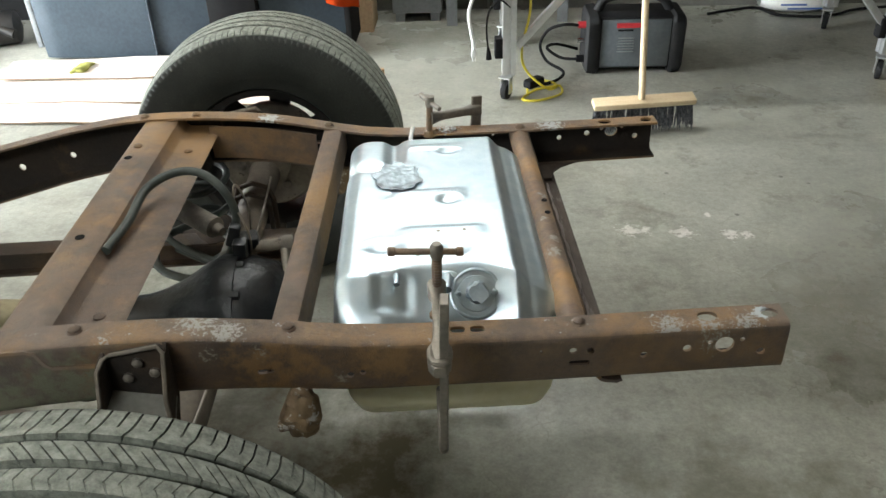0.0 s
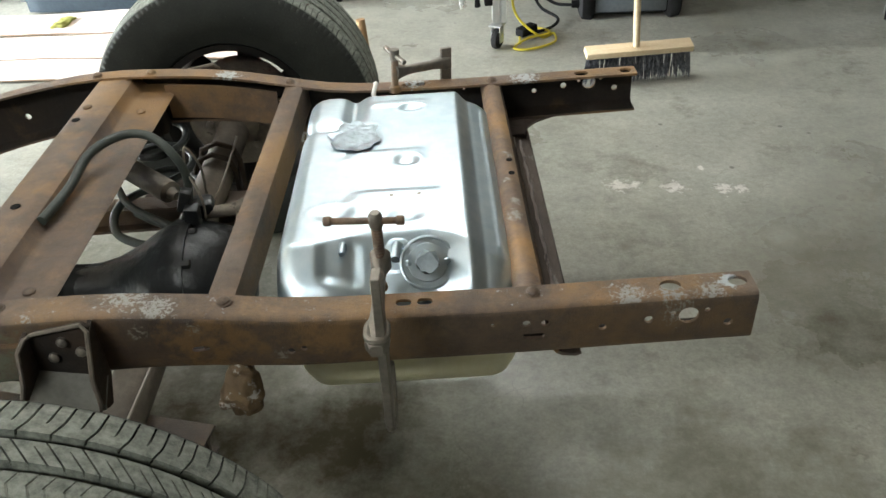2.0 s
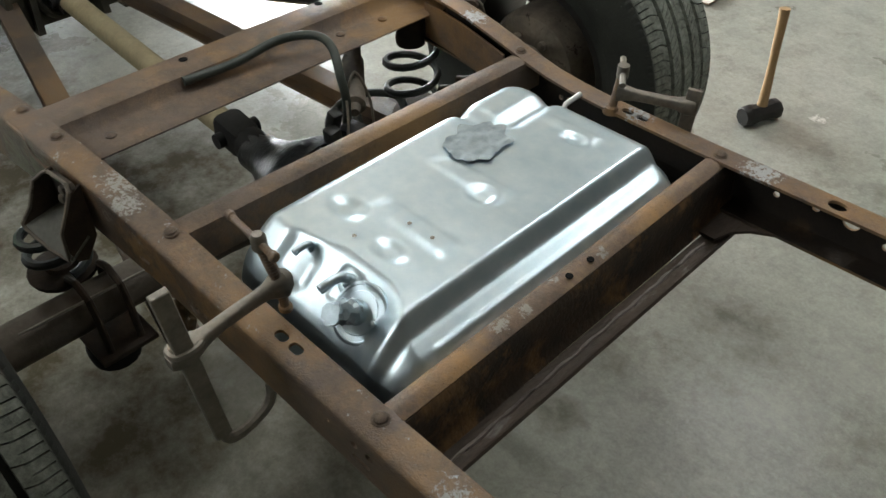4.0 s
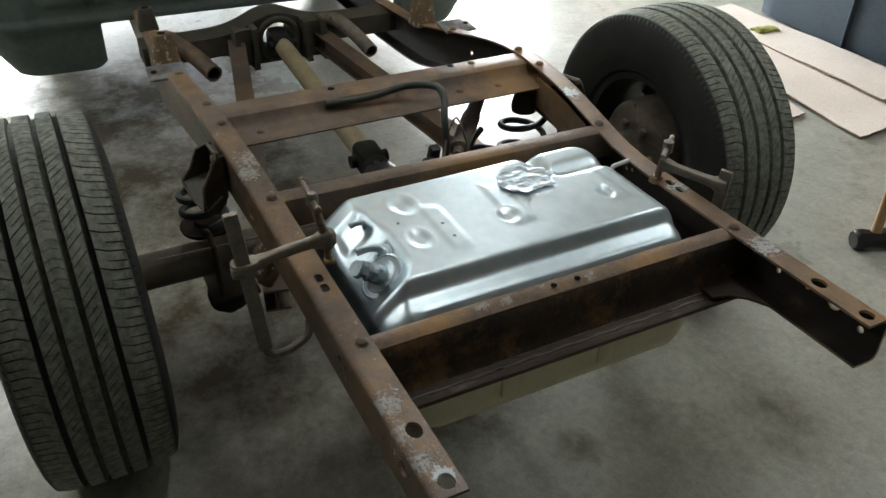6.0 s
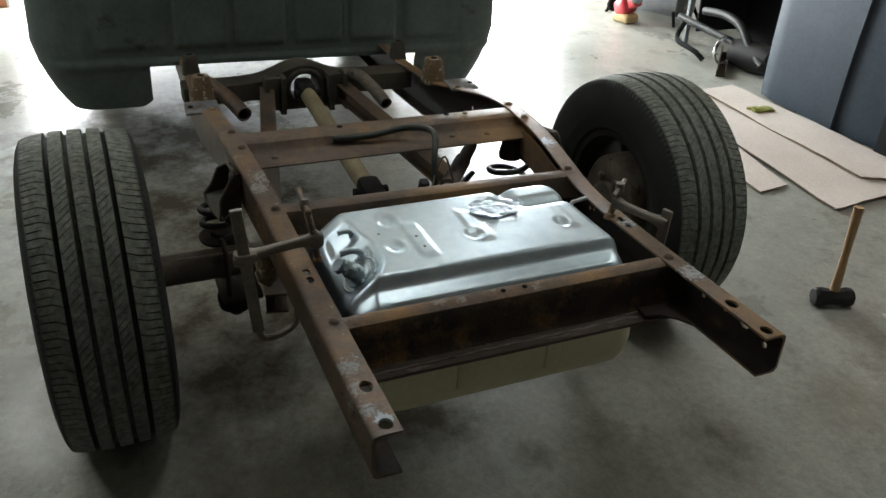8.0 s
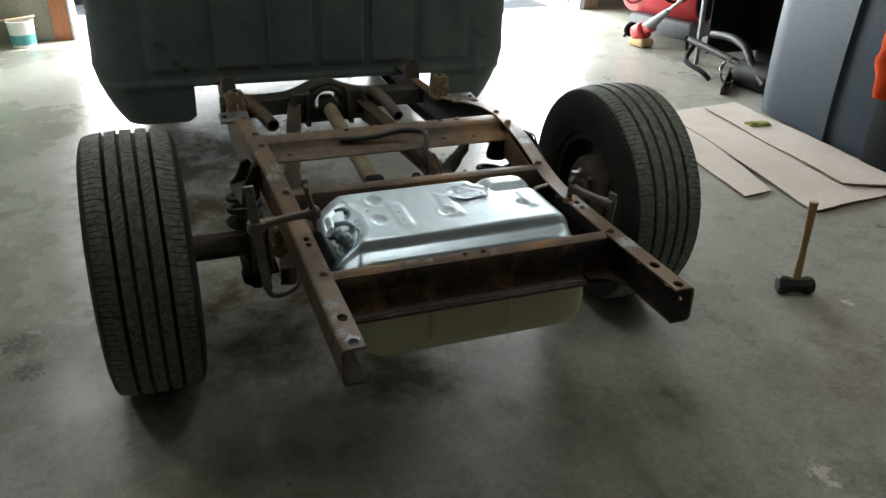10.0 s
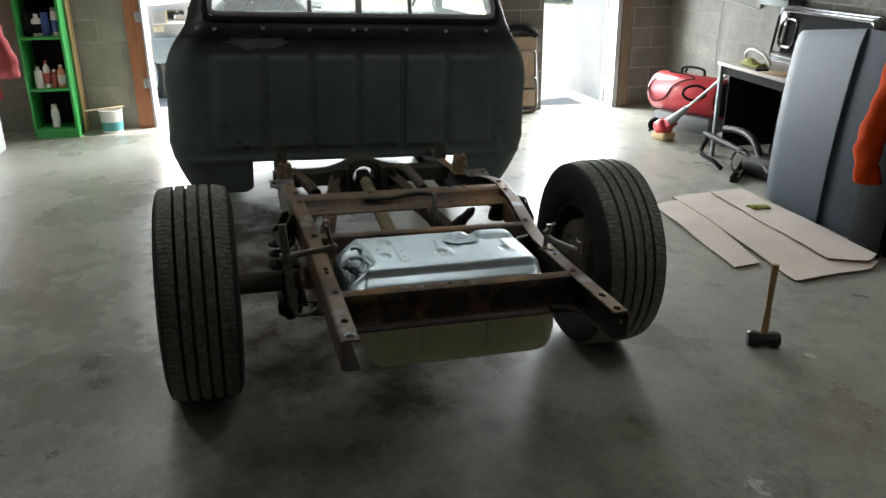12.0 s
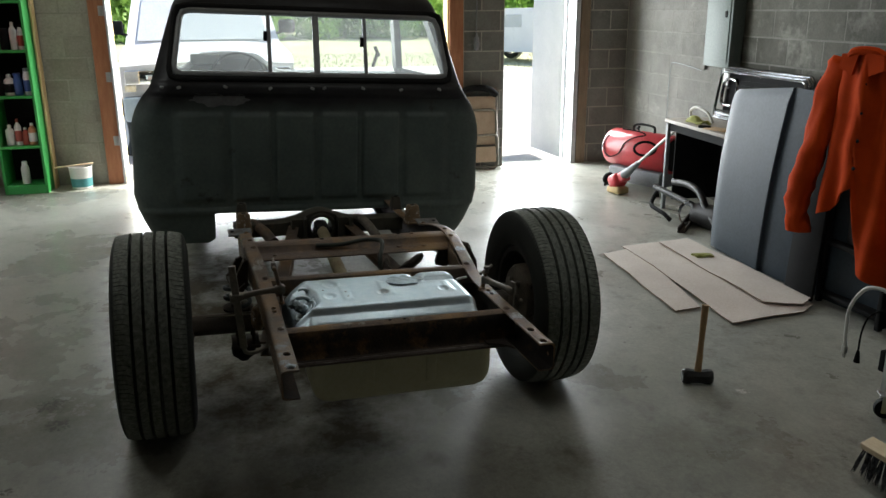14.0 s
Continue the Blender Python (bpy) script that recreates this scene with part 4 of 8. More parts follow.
AX, AZ = -1.042, 0.405
bm = bmesh.new()
for s in (-1, 1):
    lathe(bm, [(0.055, 0.10), (0.045, 0.18), (0.042, 0.22), (0.042, 0.68), (0.055, 0.70)], pose(AX, 0, AZ, -90 * s, 0, 0), 20)
axle = part("axle", bm, mat("dusty_axle", (0.07, 0.06, 0.05), (0.14, 0.115, 0.09), 6, 0.7, 0.1, 0.3, 90), truck, "dusty brown axle tube")
bm = bmesh.new()
prof = [(0.012, -0.13), (0.07, -0.12), (0.105, -0.09), (0.122, -0.03), (0.125, 0.02), (0.105, 0.06), (0.078, 0.10), (0.056, 0.15), (0.046, 0.19), (0.046, 0.23)]
lathe(bm, prof, pose(AX + 0.042, 0.0, AZ + 0.005, 0, -90, 0), 28)
for v in bm.verts:
    v.co.y *= 1.05
    v.co += 0.006 * noise.noise_vector(v.co * 22)
diff = part("differential", bm, DIFF, axle, "oily black cast differential housing")
bm = bmesh.new()
for k in range(10):
    a = 2 * math.pi * k / 10
    lathe(bm, [(0.011, -0.006), (0.011, 0.012), (0.004, 0.014)], pose(AX + 0.062, 0.13 * math.sin(a), AZ + 0.122 * math.cos(a), 0, 90, 0), 6)
lathe(bm, [(0.134, -0.008), (0.134, 0.008)], pose(AX + 0.052, 0, AZ, 0, 90, 0), 28)
part("cover_flange", bm, DIFF, axle)
# bracket, brake line junction and track bar over the differential
bm = bmesh.new()
box(bm, (-0.985, 0.045, 0.485), (0.030, 0.030, 0.17), (8, 6, 0), 0.006)
box(bm, (-0.992, 0.052, 0.572), (0.024, 0.026, 0.05), (0, 20, 0), 0.005)
box(bm, (-0.975, 0.085, 0.535), (0.055, 0.05, 0.035), (0, 0, 12), 0.01)
part("axle_bracket", bm, DIFF, axle)
bm = bmesh.new()
tube(bm, [(-0.965, 0.075, 0.525), (-0.92, 0.078, 0.527), (-0.855, 0.085, 0.53)], 0.013)
lathe(bm, [(0.019, -0.012), (0.019, 0.012)], pose(-0.885, 0.082, 0.528, 0, 90, 0), 16)
part("cable_bracket", bm, DRUM, axle)
bm = bmesh.new()
rod(bm, (-0.893, 0.075, 0.525), (-0.880, -0.02, 0.445), 0.010)
part("lever", bm, STEEL, axle)

bm = bmesh.new()
lathe(bm, [(0.010, -0.02), (0.014, 0.0), (0.025, 0.005), (0.025, 0.17), (0.020, 0.172), (0.020, 0.27), (0.012, 0.275), (0.012, 0.30)], look((-1.055, 0.155, 0.530), (-1.29, 0.345, 0.560)) @ pose(0, 0, 0, 180), 18)
part("damper", bm, DRUM, truck, "dusty brown damper tube beside the axle")

# trailing arms from the carrier back to the axle
for s in (-1, 1):
    ya, yb = 0.025 + s * 0.15, s * 0.395
    d = Vector((-0.90 + 2.24, yb - ya, 0.34 - 0.46))
    m = Matrix.Translation((-2.24, ya, 0.455)) @ d.to_track_quat("X", "Z").to_matrix().to_4x4()
    w, h, t, q = 0.029, 0.0315, 0.007, 0.004
    sect = [(-w, -h), (w, -h), (w, -h + t), (q, -h + t), (q, h - t), (w, h - t), (w, h), (-w, h), (-w, h - t), (-q, h - t), (-q, -h + t), (-w, -h + t)]
    bm = bmesh.new()
    ring_loft(bm, [[m @ Vector((u, y, z)) for y, z in sect] for u in (0.0, d.length * 0.5, d.length)])
    part("trailing_arm", bm, RUST_ARM, truck, "long rusty I-section trailing arm")


def spring(side):
    cx, cy, cr, turns, z0, z1 = (-1.128, 0.490, 0.050, 2.2, 0.455, 0.545) if side < 0 else (-1.14, 0.40, 0.062, 2.3, 0.40, 0.56)
    bm = bmesh.new()
    pts = []
    for k in range(int(turns * 18) + 1):
        a = 2 * math.pi * k / 18
        u = k / (turns * 18)
        pts.append((cx + cr * math.cos(a), side * cy + cr * math.sin(a), z0 + (z1 - z0) * u))
    tube(bm, pts, 0.009, 8)
    part("coil_spring", bm, SPRING, truck, "slate-grey coil spring beside the rail")
    bm = bmesh.new()
    lathe(bm, [(0.012, 0.555), (0.034, 0.56), (0.036, 0.575), (0.03, 0.60), (0.02, 0.62)], pose(-1.14, side * 0.40, 0), 20)
    part("spring_seat", bm, RUST_DARK, truck)
    bm = bmesh.new()
    lathe(bm, [(cr + 0.010, z0 - 0.022), (cr + 0.013, z0 - 0.012), (0.03, z0 - 0.008), (0.025, z0)], pose(cx, side * cy, 0), 20)
    part("spring_seat", bm, RUST_DARK, truck)
    # spring hanger: a plate bolted to the web, two cheeks standing out from it and a sloping tray between them
    bm = bmesh.new()
    plate = [(-1.074, 0.668), (-1.066, 0.676), (-0.992, 0.689), (-0.984, 0.682), (-0.988, 0.585), (-1.080, 0.595)]
    ring_loft(bm, [[Vector((x, side * y, z)) for x, z in plate] for y in (0.456, 0.463)])
    br = part("spring_hanger", bm, RUST_DARK, truck, "dark pressed bracket bolted to the rail")
    for dx, dz in ((-1.027, 0.660), (-1.005, 0.640), (-1.047, 0.632)):
        bm = bmesh.new()
        lathe(bm, [(0.0085, 0), (0.0085, 0.006), (0.004, 0.009)], pose(dx, side * 0.462, dz, -90 * side), 8)
        part("bolt_head", bm, STEEL, br)
    for x, poly in ((-0.985, [(0.450, 0.686), (0.466, 0.676), (0.478, 0.655), (0.500, 0.614), (0.503, 0.575), (0.494, 0.552), (0.478, 0.546), (0.452, 0.585)]), (-1.080, [(0.455, 0.674), (0.488, 0.667), (0.498, 0.645), (0.508, 0.618), (0.529, 0.597), (0.522, 0.586), (0.477, 0.572), (0.455, 0.590)])):
        bm = bmesh.new()
        ring_loft(bm, [[Vector((x + d, side * y, z)) for y, z in poly] for d in (-0.003, 0.003)])
        part("side_flange", bm, RUST_DARK, br)
    bm = bmesh.new()

    def tray(u, v):
        a, b = Vector((-1.082, 0.463, 0.604)).lerp(Vector((-0.982, 0.463, 0.588)), u), Vector((-1.082, 0.527, 0.592)).lerp(Vector((-0.982, 0.502, 0.556)), u)
        p = a.lerp(b, v) + Vector((0, 0, -0.012 * math.sin(math.pi * u) * v))
        return Vector((p.x, side * p.y, p.z))

    grid(bm, 12, 6, tray)
    # paler than the bracket: light from above is put into its colour
    solid(part("tray", bm, LIT_TRAY, br, "pale grey tray", angle=60), 0.005)
    bm = bmesh.new()
    rim = [(-1.066, 0.466, 0.677), (-0.992, 0.466, 0.690), (-0.984, 0.470, 0.680), (-0.985, 0.479, 0.657), (-0.985, 0.502, 0.614), (-0.985, 0.505, 0.572), (-0.990, 0.505, 0.556), (-1.03, 0.517, 0.563), (-1.075, 0.529, 0.588), (-1.081, 0.530, 0.597), (-1.080, 0.509, 0.620), (-1.080, 0.490, 0.664), (-1.075, 0.472, 0.674)]
    tube(bm, [(x, side * y, z) for x, y, z in rim], 0.0036, 6, closed=True)
    part("bracket_rim", bm, DRUM, br, "raised pale rusty rim")
    # axle clamp: U-bolt, plate and bump stop
    bm = bmesh.new()
    pts = [(AX + 0.05 * c, side * 0.50, AZ - 0.09 + q) for c, q in ((-1, 0), (-1, 0.10), (-0.8, 0.135), (0, 0.15), (0.8, 0.135), (1, 0.10), (1, 0))]
    tube(bm, pts, 0.007, 8)
    part("u_bolt", bm, RUST_DARK, axle)
    bm = bmesh.new()
    tube(bm, [(p[0], p[1] - side * 0.06, p[2]) for p in pts], 0.007, 8)
    part("u_bolt", bm, RUST_DARK, axle)
    bm = bmesh.new()
    box(bm, (AX, side * 0.47, AZ - 0.085), (0.14, 0.11, 0.012), bev=0.003)
    part("clamp_plate", bm, RUST_DARK, axle)
    bm = bmesh.new()
    lathe(bm, [(0.018, -0.165), (0.026, -0.155), (0.046, -0.140), (0.050, -0.11), (0.046, -0.095)], pose(AX, side * 0.48, AZ), 16)
    part("bump_stop", bm, RUBBER_BLK, axle)
    # cut spring hanger stub below the rail
    bm = bmesh.new()
    bmesh.ops.create_icosphere(bm, subdivisions=4, radius=1.0, matrix=pose(-0.80, side * 0.43, 0.505, 0, 8, 10) @ Matrix.Diagonal((0.030, 0.028, 0.044, 1)))
    for v in bm.verts:
        d = v.co - Vector((-0.80, side * 0.43, 0.505))
        v.co += d * (0.35 * noise.noise(v.co * 38) + 0.2 * noise.noise(v.co * 90)) + Vector((0, 0, 0.012 if d.z > 0.02 else 0))
    box(bm, (-0.815, side * 0.425, 0.488), (0.06, 0.03, 0.016), (0, -12, 0), 0.004)
    part("hanger_stub", bm, RUST_FLAKE, truck)


spring(-1)
spring(1)

# brake line and wiring over the axle
bm = bmesh.new()
tube(bm, curve([(-0.99, 0.09, 0.62), (-0.985, 0.11, 0.66), (-0.97, 0.13, 0.60), (-0.98, 0.16, 0.50), (-0.99, 0.30, 0.46), (-1.0, 0.55, 0.455)]), 0.0028, 6)
tube(bm, curve([(-0.98, 0.08, 0.61), (-0.96, 0.06, 0.55), (-0.975, 0.04, 0.45), (-0.98, -0.08, 0.46), (-1.0, -0.35, 0.452), (-1.01, -0.62, 0.45)]), 0.0028, 6)
part("brake_line", bm, STEEL, axle, "thin steel brake line")

# brake hose and grey-green fuel hose lying over the crossmember
bm = bmesh.new()
tube(bm, curve([(-1.170, -0.155, 0.672), (-1.158, -0.05, 0.674), (-1.148, 0.05, 0.690), (-1.10, 0.105, 0.698), (-1.045, 0.105, 0.692), (-1.0, 0.085, 0.655), (-0.988, 0.085, 0.60), (-1.01, 0.095, 0.52), (-1.05, 0.13, 0.45), (-1.10, 0.2, 0.42), (-1.2, 0.26, 0.44), (-1.25, 0.33, 0.47)], 8), 0.009, 12)
hose = solo("fuel_hose", bm, HOSE, "grey-green rubber hose draped over the crossmember", "hose", TRUCK_M)
bm = bmesh.new()
tube(bm, curve([(-1.19, 0.26, 0.42), (-1.1, 0.22, 0.405), (-1.07, 0.3, 0.41), (-1.15, 0.36, 0.43), (-1.24, 0.30, 0.42), (-1.22, 0.2, 0.40), (-1.1, 0.16, 0.39), (-1.02, 0.24, 0.40)], 8), 0.010, 10)
hose2 = solo("coiled_hose", bm, HOSE, "looped grey hose hanging beside the axle", "hose", TRUCK_M)

# exhaust stubs
for s, pts in ((-1, [(-2.36, -0.335, 0.478), (-2.16, -0.29, 0.476), (-2.03, -0.256, 0.452)]), (1, [(-2.5, 0.20, 0.42), (-2.33, 0.22, 0.48), (-2.21, 0.245, 0.512), (-2.10, 0.272, 0.492), (-1.99, 0.293, 0.458)])):
    bm = bmesh.new()
    rings = []
    fr = frames_along(curve(pts, 5), False)
    for r, back in ((0.029 if s < 0 else 0.025, False), (0.024 if s < 0 else 0.021, True)):
        seq = fr[::-1] if back else fr
        for p, a, u in seq:
            rings.append([p + r * (math.cos(2 * math.pi * k / 16) * a + math.sin(2 * math.pi * k / 16) * u) for k in range(16)])
    ring_loft(bm, rings, closed=True)
    part("exhaust_pipe", bm, RUST if s < 0 else DRUM, truck, "cut-off exhaust pipe end")

# cab mounts
for s in (-1, 1):
    for x, dz, mt in ((-1.97, 1.0, RUST_FLAKE), (-2.42, 0.8, CARRIER)):
        z = rail_top(x)
        y = s * (rail_half(x) - 0.03) + skew(x)
        bm = bmesh.new()
        rings = [[Vector((x + px * k * dz, y + py * k * dz, z + h * dz)) for px, py in round_rect(0.085, 0.085, 0.02, 3)] for k, h in ((1.0, -0.004), (0.85, 0.045), (0.72, 0.085), (0.62, 0.092))]
        ring_loft(bm, rings)
        mt_ob = part("cab_mount", bm, mt, truck, "rusty pressed body mount")
        bm = bmesh.new()
        lathe(bm, [(0.012, 0), (0.012, 0.0015), (0.001, 0.0017)], pose(x, y, z + 0.0925 * dz), 14)
        part("bolt_hole", bm, BLACK, mt_ob)
    x = -1.74
    bm = bmesh.new()
    box(bm, (x, s * 0.47 + skew(x), rail_top(x) + 0.006), (0.085, 0.11, 0.007), (0, 8, 0), 0.002)
    pl = part("mount_plate", bm, BARE, truck, "pale flat bracket plate")
    bm = bmesh.new()
    lathe(bm, [(0.009, 0), (0.009, 0.0012), (0.001, 0.0014)], pose(x, s * 0.505 + skew(x), rail_top(x) + 0.0105, 0, 8, 0), 12)
    part("bolt_hole", bm, BLACK, pl)


# wheels
def tyre_mesh(R=0.391, bead=0.215):
    """Four straight grooves, sheared cuts across the ribs and shoulders, plain sidewalls."""
    pitches = 70
    step = 2 * math.pi / pitches
    # places of the rings inside one pitch (share of it), 1 where a long cut, 2 where a short cut lies
    marks = [(0.0, 0), (0.012, 1), (0.068, 1), (0.080, 0), (0.28, 0), (0.46, 0), (0.475, 2), (0.522, 2), (0.537, 0), (0.76, 0)]
    gro = (-0.061, -0.021, 0.021, 0.061)
    ys = sorted({round(v, 4) for v in np.linspace(-0.114, 0.114, 29)} | {round(g + d, 4) for g in gro for d in (-0.0062, -0.0048, 0.0048, 0.0062)})
    sidewall = [(-0.118, R - 0.014), (-0.125, R - 0.028), (-0.131, R - 0.050), (-0.135, R - 0.085), (-0.131, R - 0.125), (-0.116, R - 0.16), (-0.102, bead + 0.008), (-0.095, bead)]
    prof = [(y, r, 0) for y, r in sidewall[::-1]]
    for y in ys:
        r = R - 0.011 * (abs(y) / 0.114) ** 3
        g = any(abs(y - q) < 0.0055 for q in gro)
        rib = 3 if abs(y) < 0.0155 else 1 if 0.0265 < abs(y) < 0.0555 else 2 if 0.0665 < abs(y) else 0
        prof.append((y, r - (0.012 if g else 0), 0 if g else rib))
    prof += [(-y, r, 0) for y, r in sidewall]
    prof += [(0.085, bead + 0.004, 0), (0.0, bead + 0.03, 0), (-0.085, bead + 0.004, 0)]

    def shear(y):
        q = max(-0.118, min(0.118, y))
        return lerp([(-0.118, -0.020), (-0.085, -0.018), (-0.062, -0.030), (-0.057, -0.030), (-0.025, 0.0), (0.0, 0.012), (0.025, 0.0), (0.057, 0.030), (0.062, 0.030), (0.085, 0.020), (0.118, 0.016)], q) / R

    verts, faces = [], []
    n = len(prof)
    for p in range(pitches):
        for u, cutting in marks:
            for y, r, rib in prof:
                d = 0.0
                if rib == 2 and (cutting == 1 or (cutting == 2 and abs(y) > 0.088)):
                    d = 0.0085 if cutting == 1 else 0.005
                elif rib == 1 and (cutting == 1 or (cutting == 2 and abs(y) < 0.042)):
                    d = 0.0055
                elif rib == 3 and cutting:
                    d = 0.0012
                a = (p + u) * step + shear(y) * (1 if abs(y) < 0.117 and r > 0.3 else 0)
                verts.append(((r - d) * math.cos(a), y, (r - d) * math.sin(a)))
    N = pitches * len(marks)
    for k in range(N):
        for j in range(n):
            faces.append((k * n + j, k * n + (j + 1) % n, ((k + 1) % N) * n + (j + 1) % n, ((k + 1) % N) * n + j))
    me = bpy.data.meshes.new("tyre")
    me.from_pydata(verts, [], faces)
    me.update()
    for p in me.polygons:
        p.use_smooth = bool(abs(verts[p.vertices[0]][1]) > 0.117)
    me.materials.append(RUBBER)
    return me


def rim_mesh():
    bm = bmesh.new()
    outer = [(0.222, -0.106), (0.222, -0.098), (0.208, -0.094), (0.200, -0.06), (0.190, 0.0), (0.200, 0.07), (0.208, 0.094), (0.222, 0.098), (0.222, 0.106), (0.204, 0.106), (0.192, 0.07), (0.183, 0.0), (0.192, -0.06), (0.204, -0.104)]
    lathe(bm, outer, pose(0, 0, 0, -90), 64, closed=True)
    return finish(bm, "rim", BLACK_METAL)


TYRE, RIM = tyre_mesh(), rim_mesh()


def wheel(side, y, x, z, turn, k=1.0, camber=-1.5, toe=0.0):
    m = TRUCK_M.inverted() @ pose(x, y, z) @ pose(0, 0, 0, camber, 0, toe) @ pose(0, 0, 0, 0, turn, 0) @ Matrix.Diagonal((k, k, k, 1))
    ty = part("tyre", TYRE, RUBBER, truck, "worn black tyre with dusty tread", m)
    part("rim", RIM, BLACK_METAL, ty, "black steel rim")
    bm = bmesh.new()
    for k in range(6):
        a = 2 * math.pi * k / 6 + 0.3
        ring = []
        for r, w, d in ((0.05, 0.030, 0.055), (0.10, 0.028, 0.07), (0.15, 0.033, 0.07), (0.187, 0.046, 0.055)):
            c, s = math.cos(a), math.sin(a)
            ring.append([Vector((r * c - q * s, side * h, r * s + q * c)) for q, h in ((-w, d - 0.016), (w, d - 0.016), (w * 0.8, d), (-w * 0.8, d))])
        ring_loft(bm, ring)
    part("spokes", bm, BLACK_METAL, ty, "six wide black spokes")
    bm = bmesh.new()
    lathe(bm, [(0.02, 0.045), (0.072, 0.05), (0.075, 0.068), (0.04, 0.08), (0.01, 0.082)], pose(0, 0, 0, -90 * side), 28)
    part("hub", bm, BLACK_METAL, ty)
    bm = bmesh.new()
    lathe(bm, [(0.05, -0.11), (0.13, -0.105), (0.142, -0.09), (0.145, -0.02), (0.143, 0.02), (0.10, 0.04), (0.05, 0.045)], pose(0, 0, 0, -90 * side), 36)
    for k in range(6):
        a = 2 * math.pi * k / 6
        lathe(bm, [(0.012, 0), (0.012, 0.012), (0.006, 0.015)], pose(0.08 * math.cos(a), -side * 0.108, 0.08 * math.sin(a), 90 * side), 8)
    lathe(bm, [(0.06, 0), (0.058, 0.02), (0.03, 0.03)], pose(0, -side * 0.11, 0, 90 * side), 20)
    part("brake_drum", bm, DRUM, ty, "grey-brown rusty brake drum")
    return ty


wheel(-1, WL[1], WL[0], 0.400, 11, 1.036, -1.8, 0.9)
wheel(1, WR[1], WR[0], 0.391, 58)


# ---- cab ----
CX = -2.66
CAB_Y = 0.074
CAB_M = TRUCK_M.inverted() @ pose(CX, CAB_Y, 0.6, -2.4) @ pose(0, 0, -0.6)
WIDTH = [(0.26, 0.93), (0.28, 0.945), (0.33, 0.975), (0.40, 1.006), (0.47, 1.030), (0.555, 1.050), (0.60, 1.047), (0.80, 1.042), (0.88, 1.047), (0.94, 1.042), (0.99, 1.032), (1.04, 1.015), (1.085, 0.992), (1.13, 0.961), (1.17, 0.928), (1.25, 0.90), (1.45, 0.84), (1.62, 0.785), (1.70, 0.745), (1.76, 0.69), (1.80, 0.62)]
ZT, ZB = 1.80, 0.285
W0, W1, H0, H1 = 0.808, 0.752, 1.248, 1.608  # rear window: half widths below and above, heights


FIELDS = ((-0.665, 0.125), (-0.385, 0.105), (-0.13, 0.105), (0.13, 0.105), (0.385, 0.105), (0.665, 0.125))  # pressed fields: centre, half width


def back_x(y, z):
    """How far the rear wall lies behind its plane."""
    w = lerp(WIDTH, z)
    e = max(0.0, abs(y) - (w - 0.13)) / 0.13
    x = -0.13 * (1 - math.sqrt(max(0.0, 1 - min(1, e) ** 2)))
    x += -0.30 * max(0, z - 1.18)  # leans forward above the belt
    x += -0.16 * max(0, 0.50 - z) * (1 if abs(y) < 2 else 0)
    if z > 1.66:
        x -= 1.1 * (z - 1.66) ** 1.6 * 3
    x += 0.014 * sstep(1.135, 1.15, z) * (1 - sstep(1.20, 1.215, z))  # belt ridge
    # pressed panels: six raised fields between grooves
    if 0.52 < z < 1.06:
        fz = sstep(0.525, 0.540, z) * (1 - sstep(1.030, 1.042, z))
        for c, hw in FIELDS:
            soft = 0.006 if abs(c) < 0.5 else 0.018
            f = sstep(c - hw - soft, c - hw + soft, y) * (1 - sstep(c + hw - soft, c + hw + soft, y))
            x += 0.015 * f * fz
    x += 0.012 * (1 - sstep(0.475, 0.49, z)) * sstep(0.44, 0.455, z)
    if abs(y) > 0.80:
        x += 0.01 * sstep(0.84, 0.85, abs(y)) * (1 - sstep(0.86, 0.87, abs(y))) * sstep(0.42, 0.46, z) * (1 - sstep(0.60, 0.64, z))
    return x


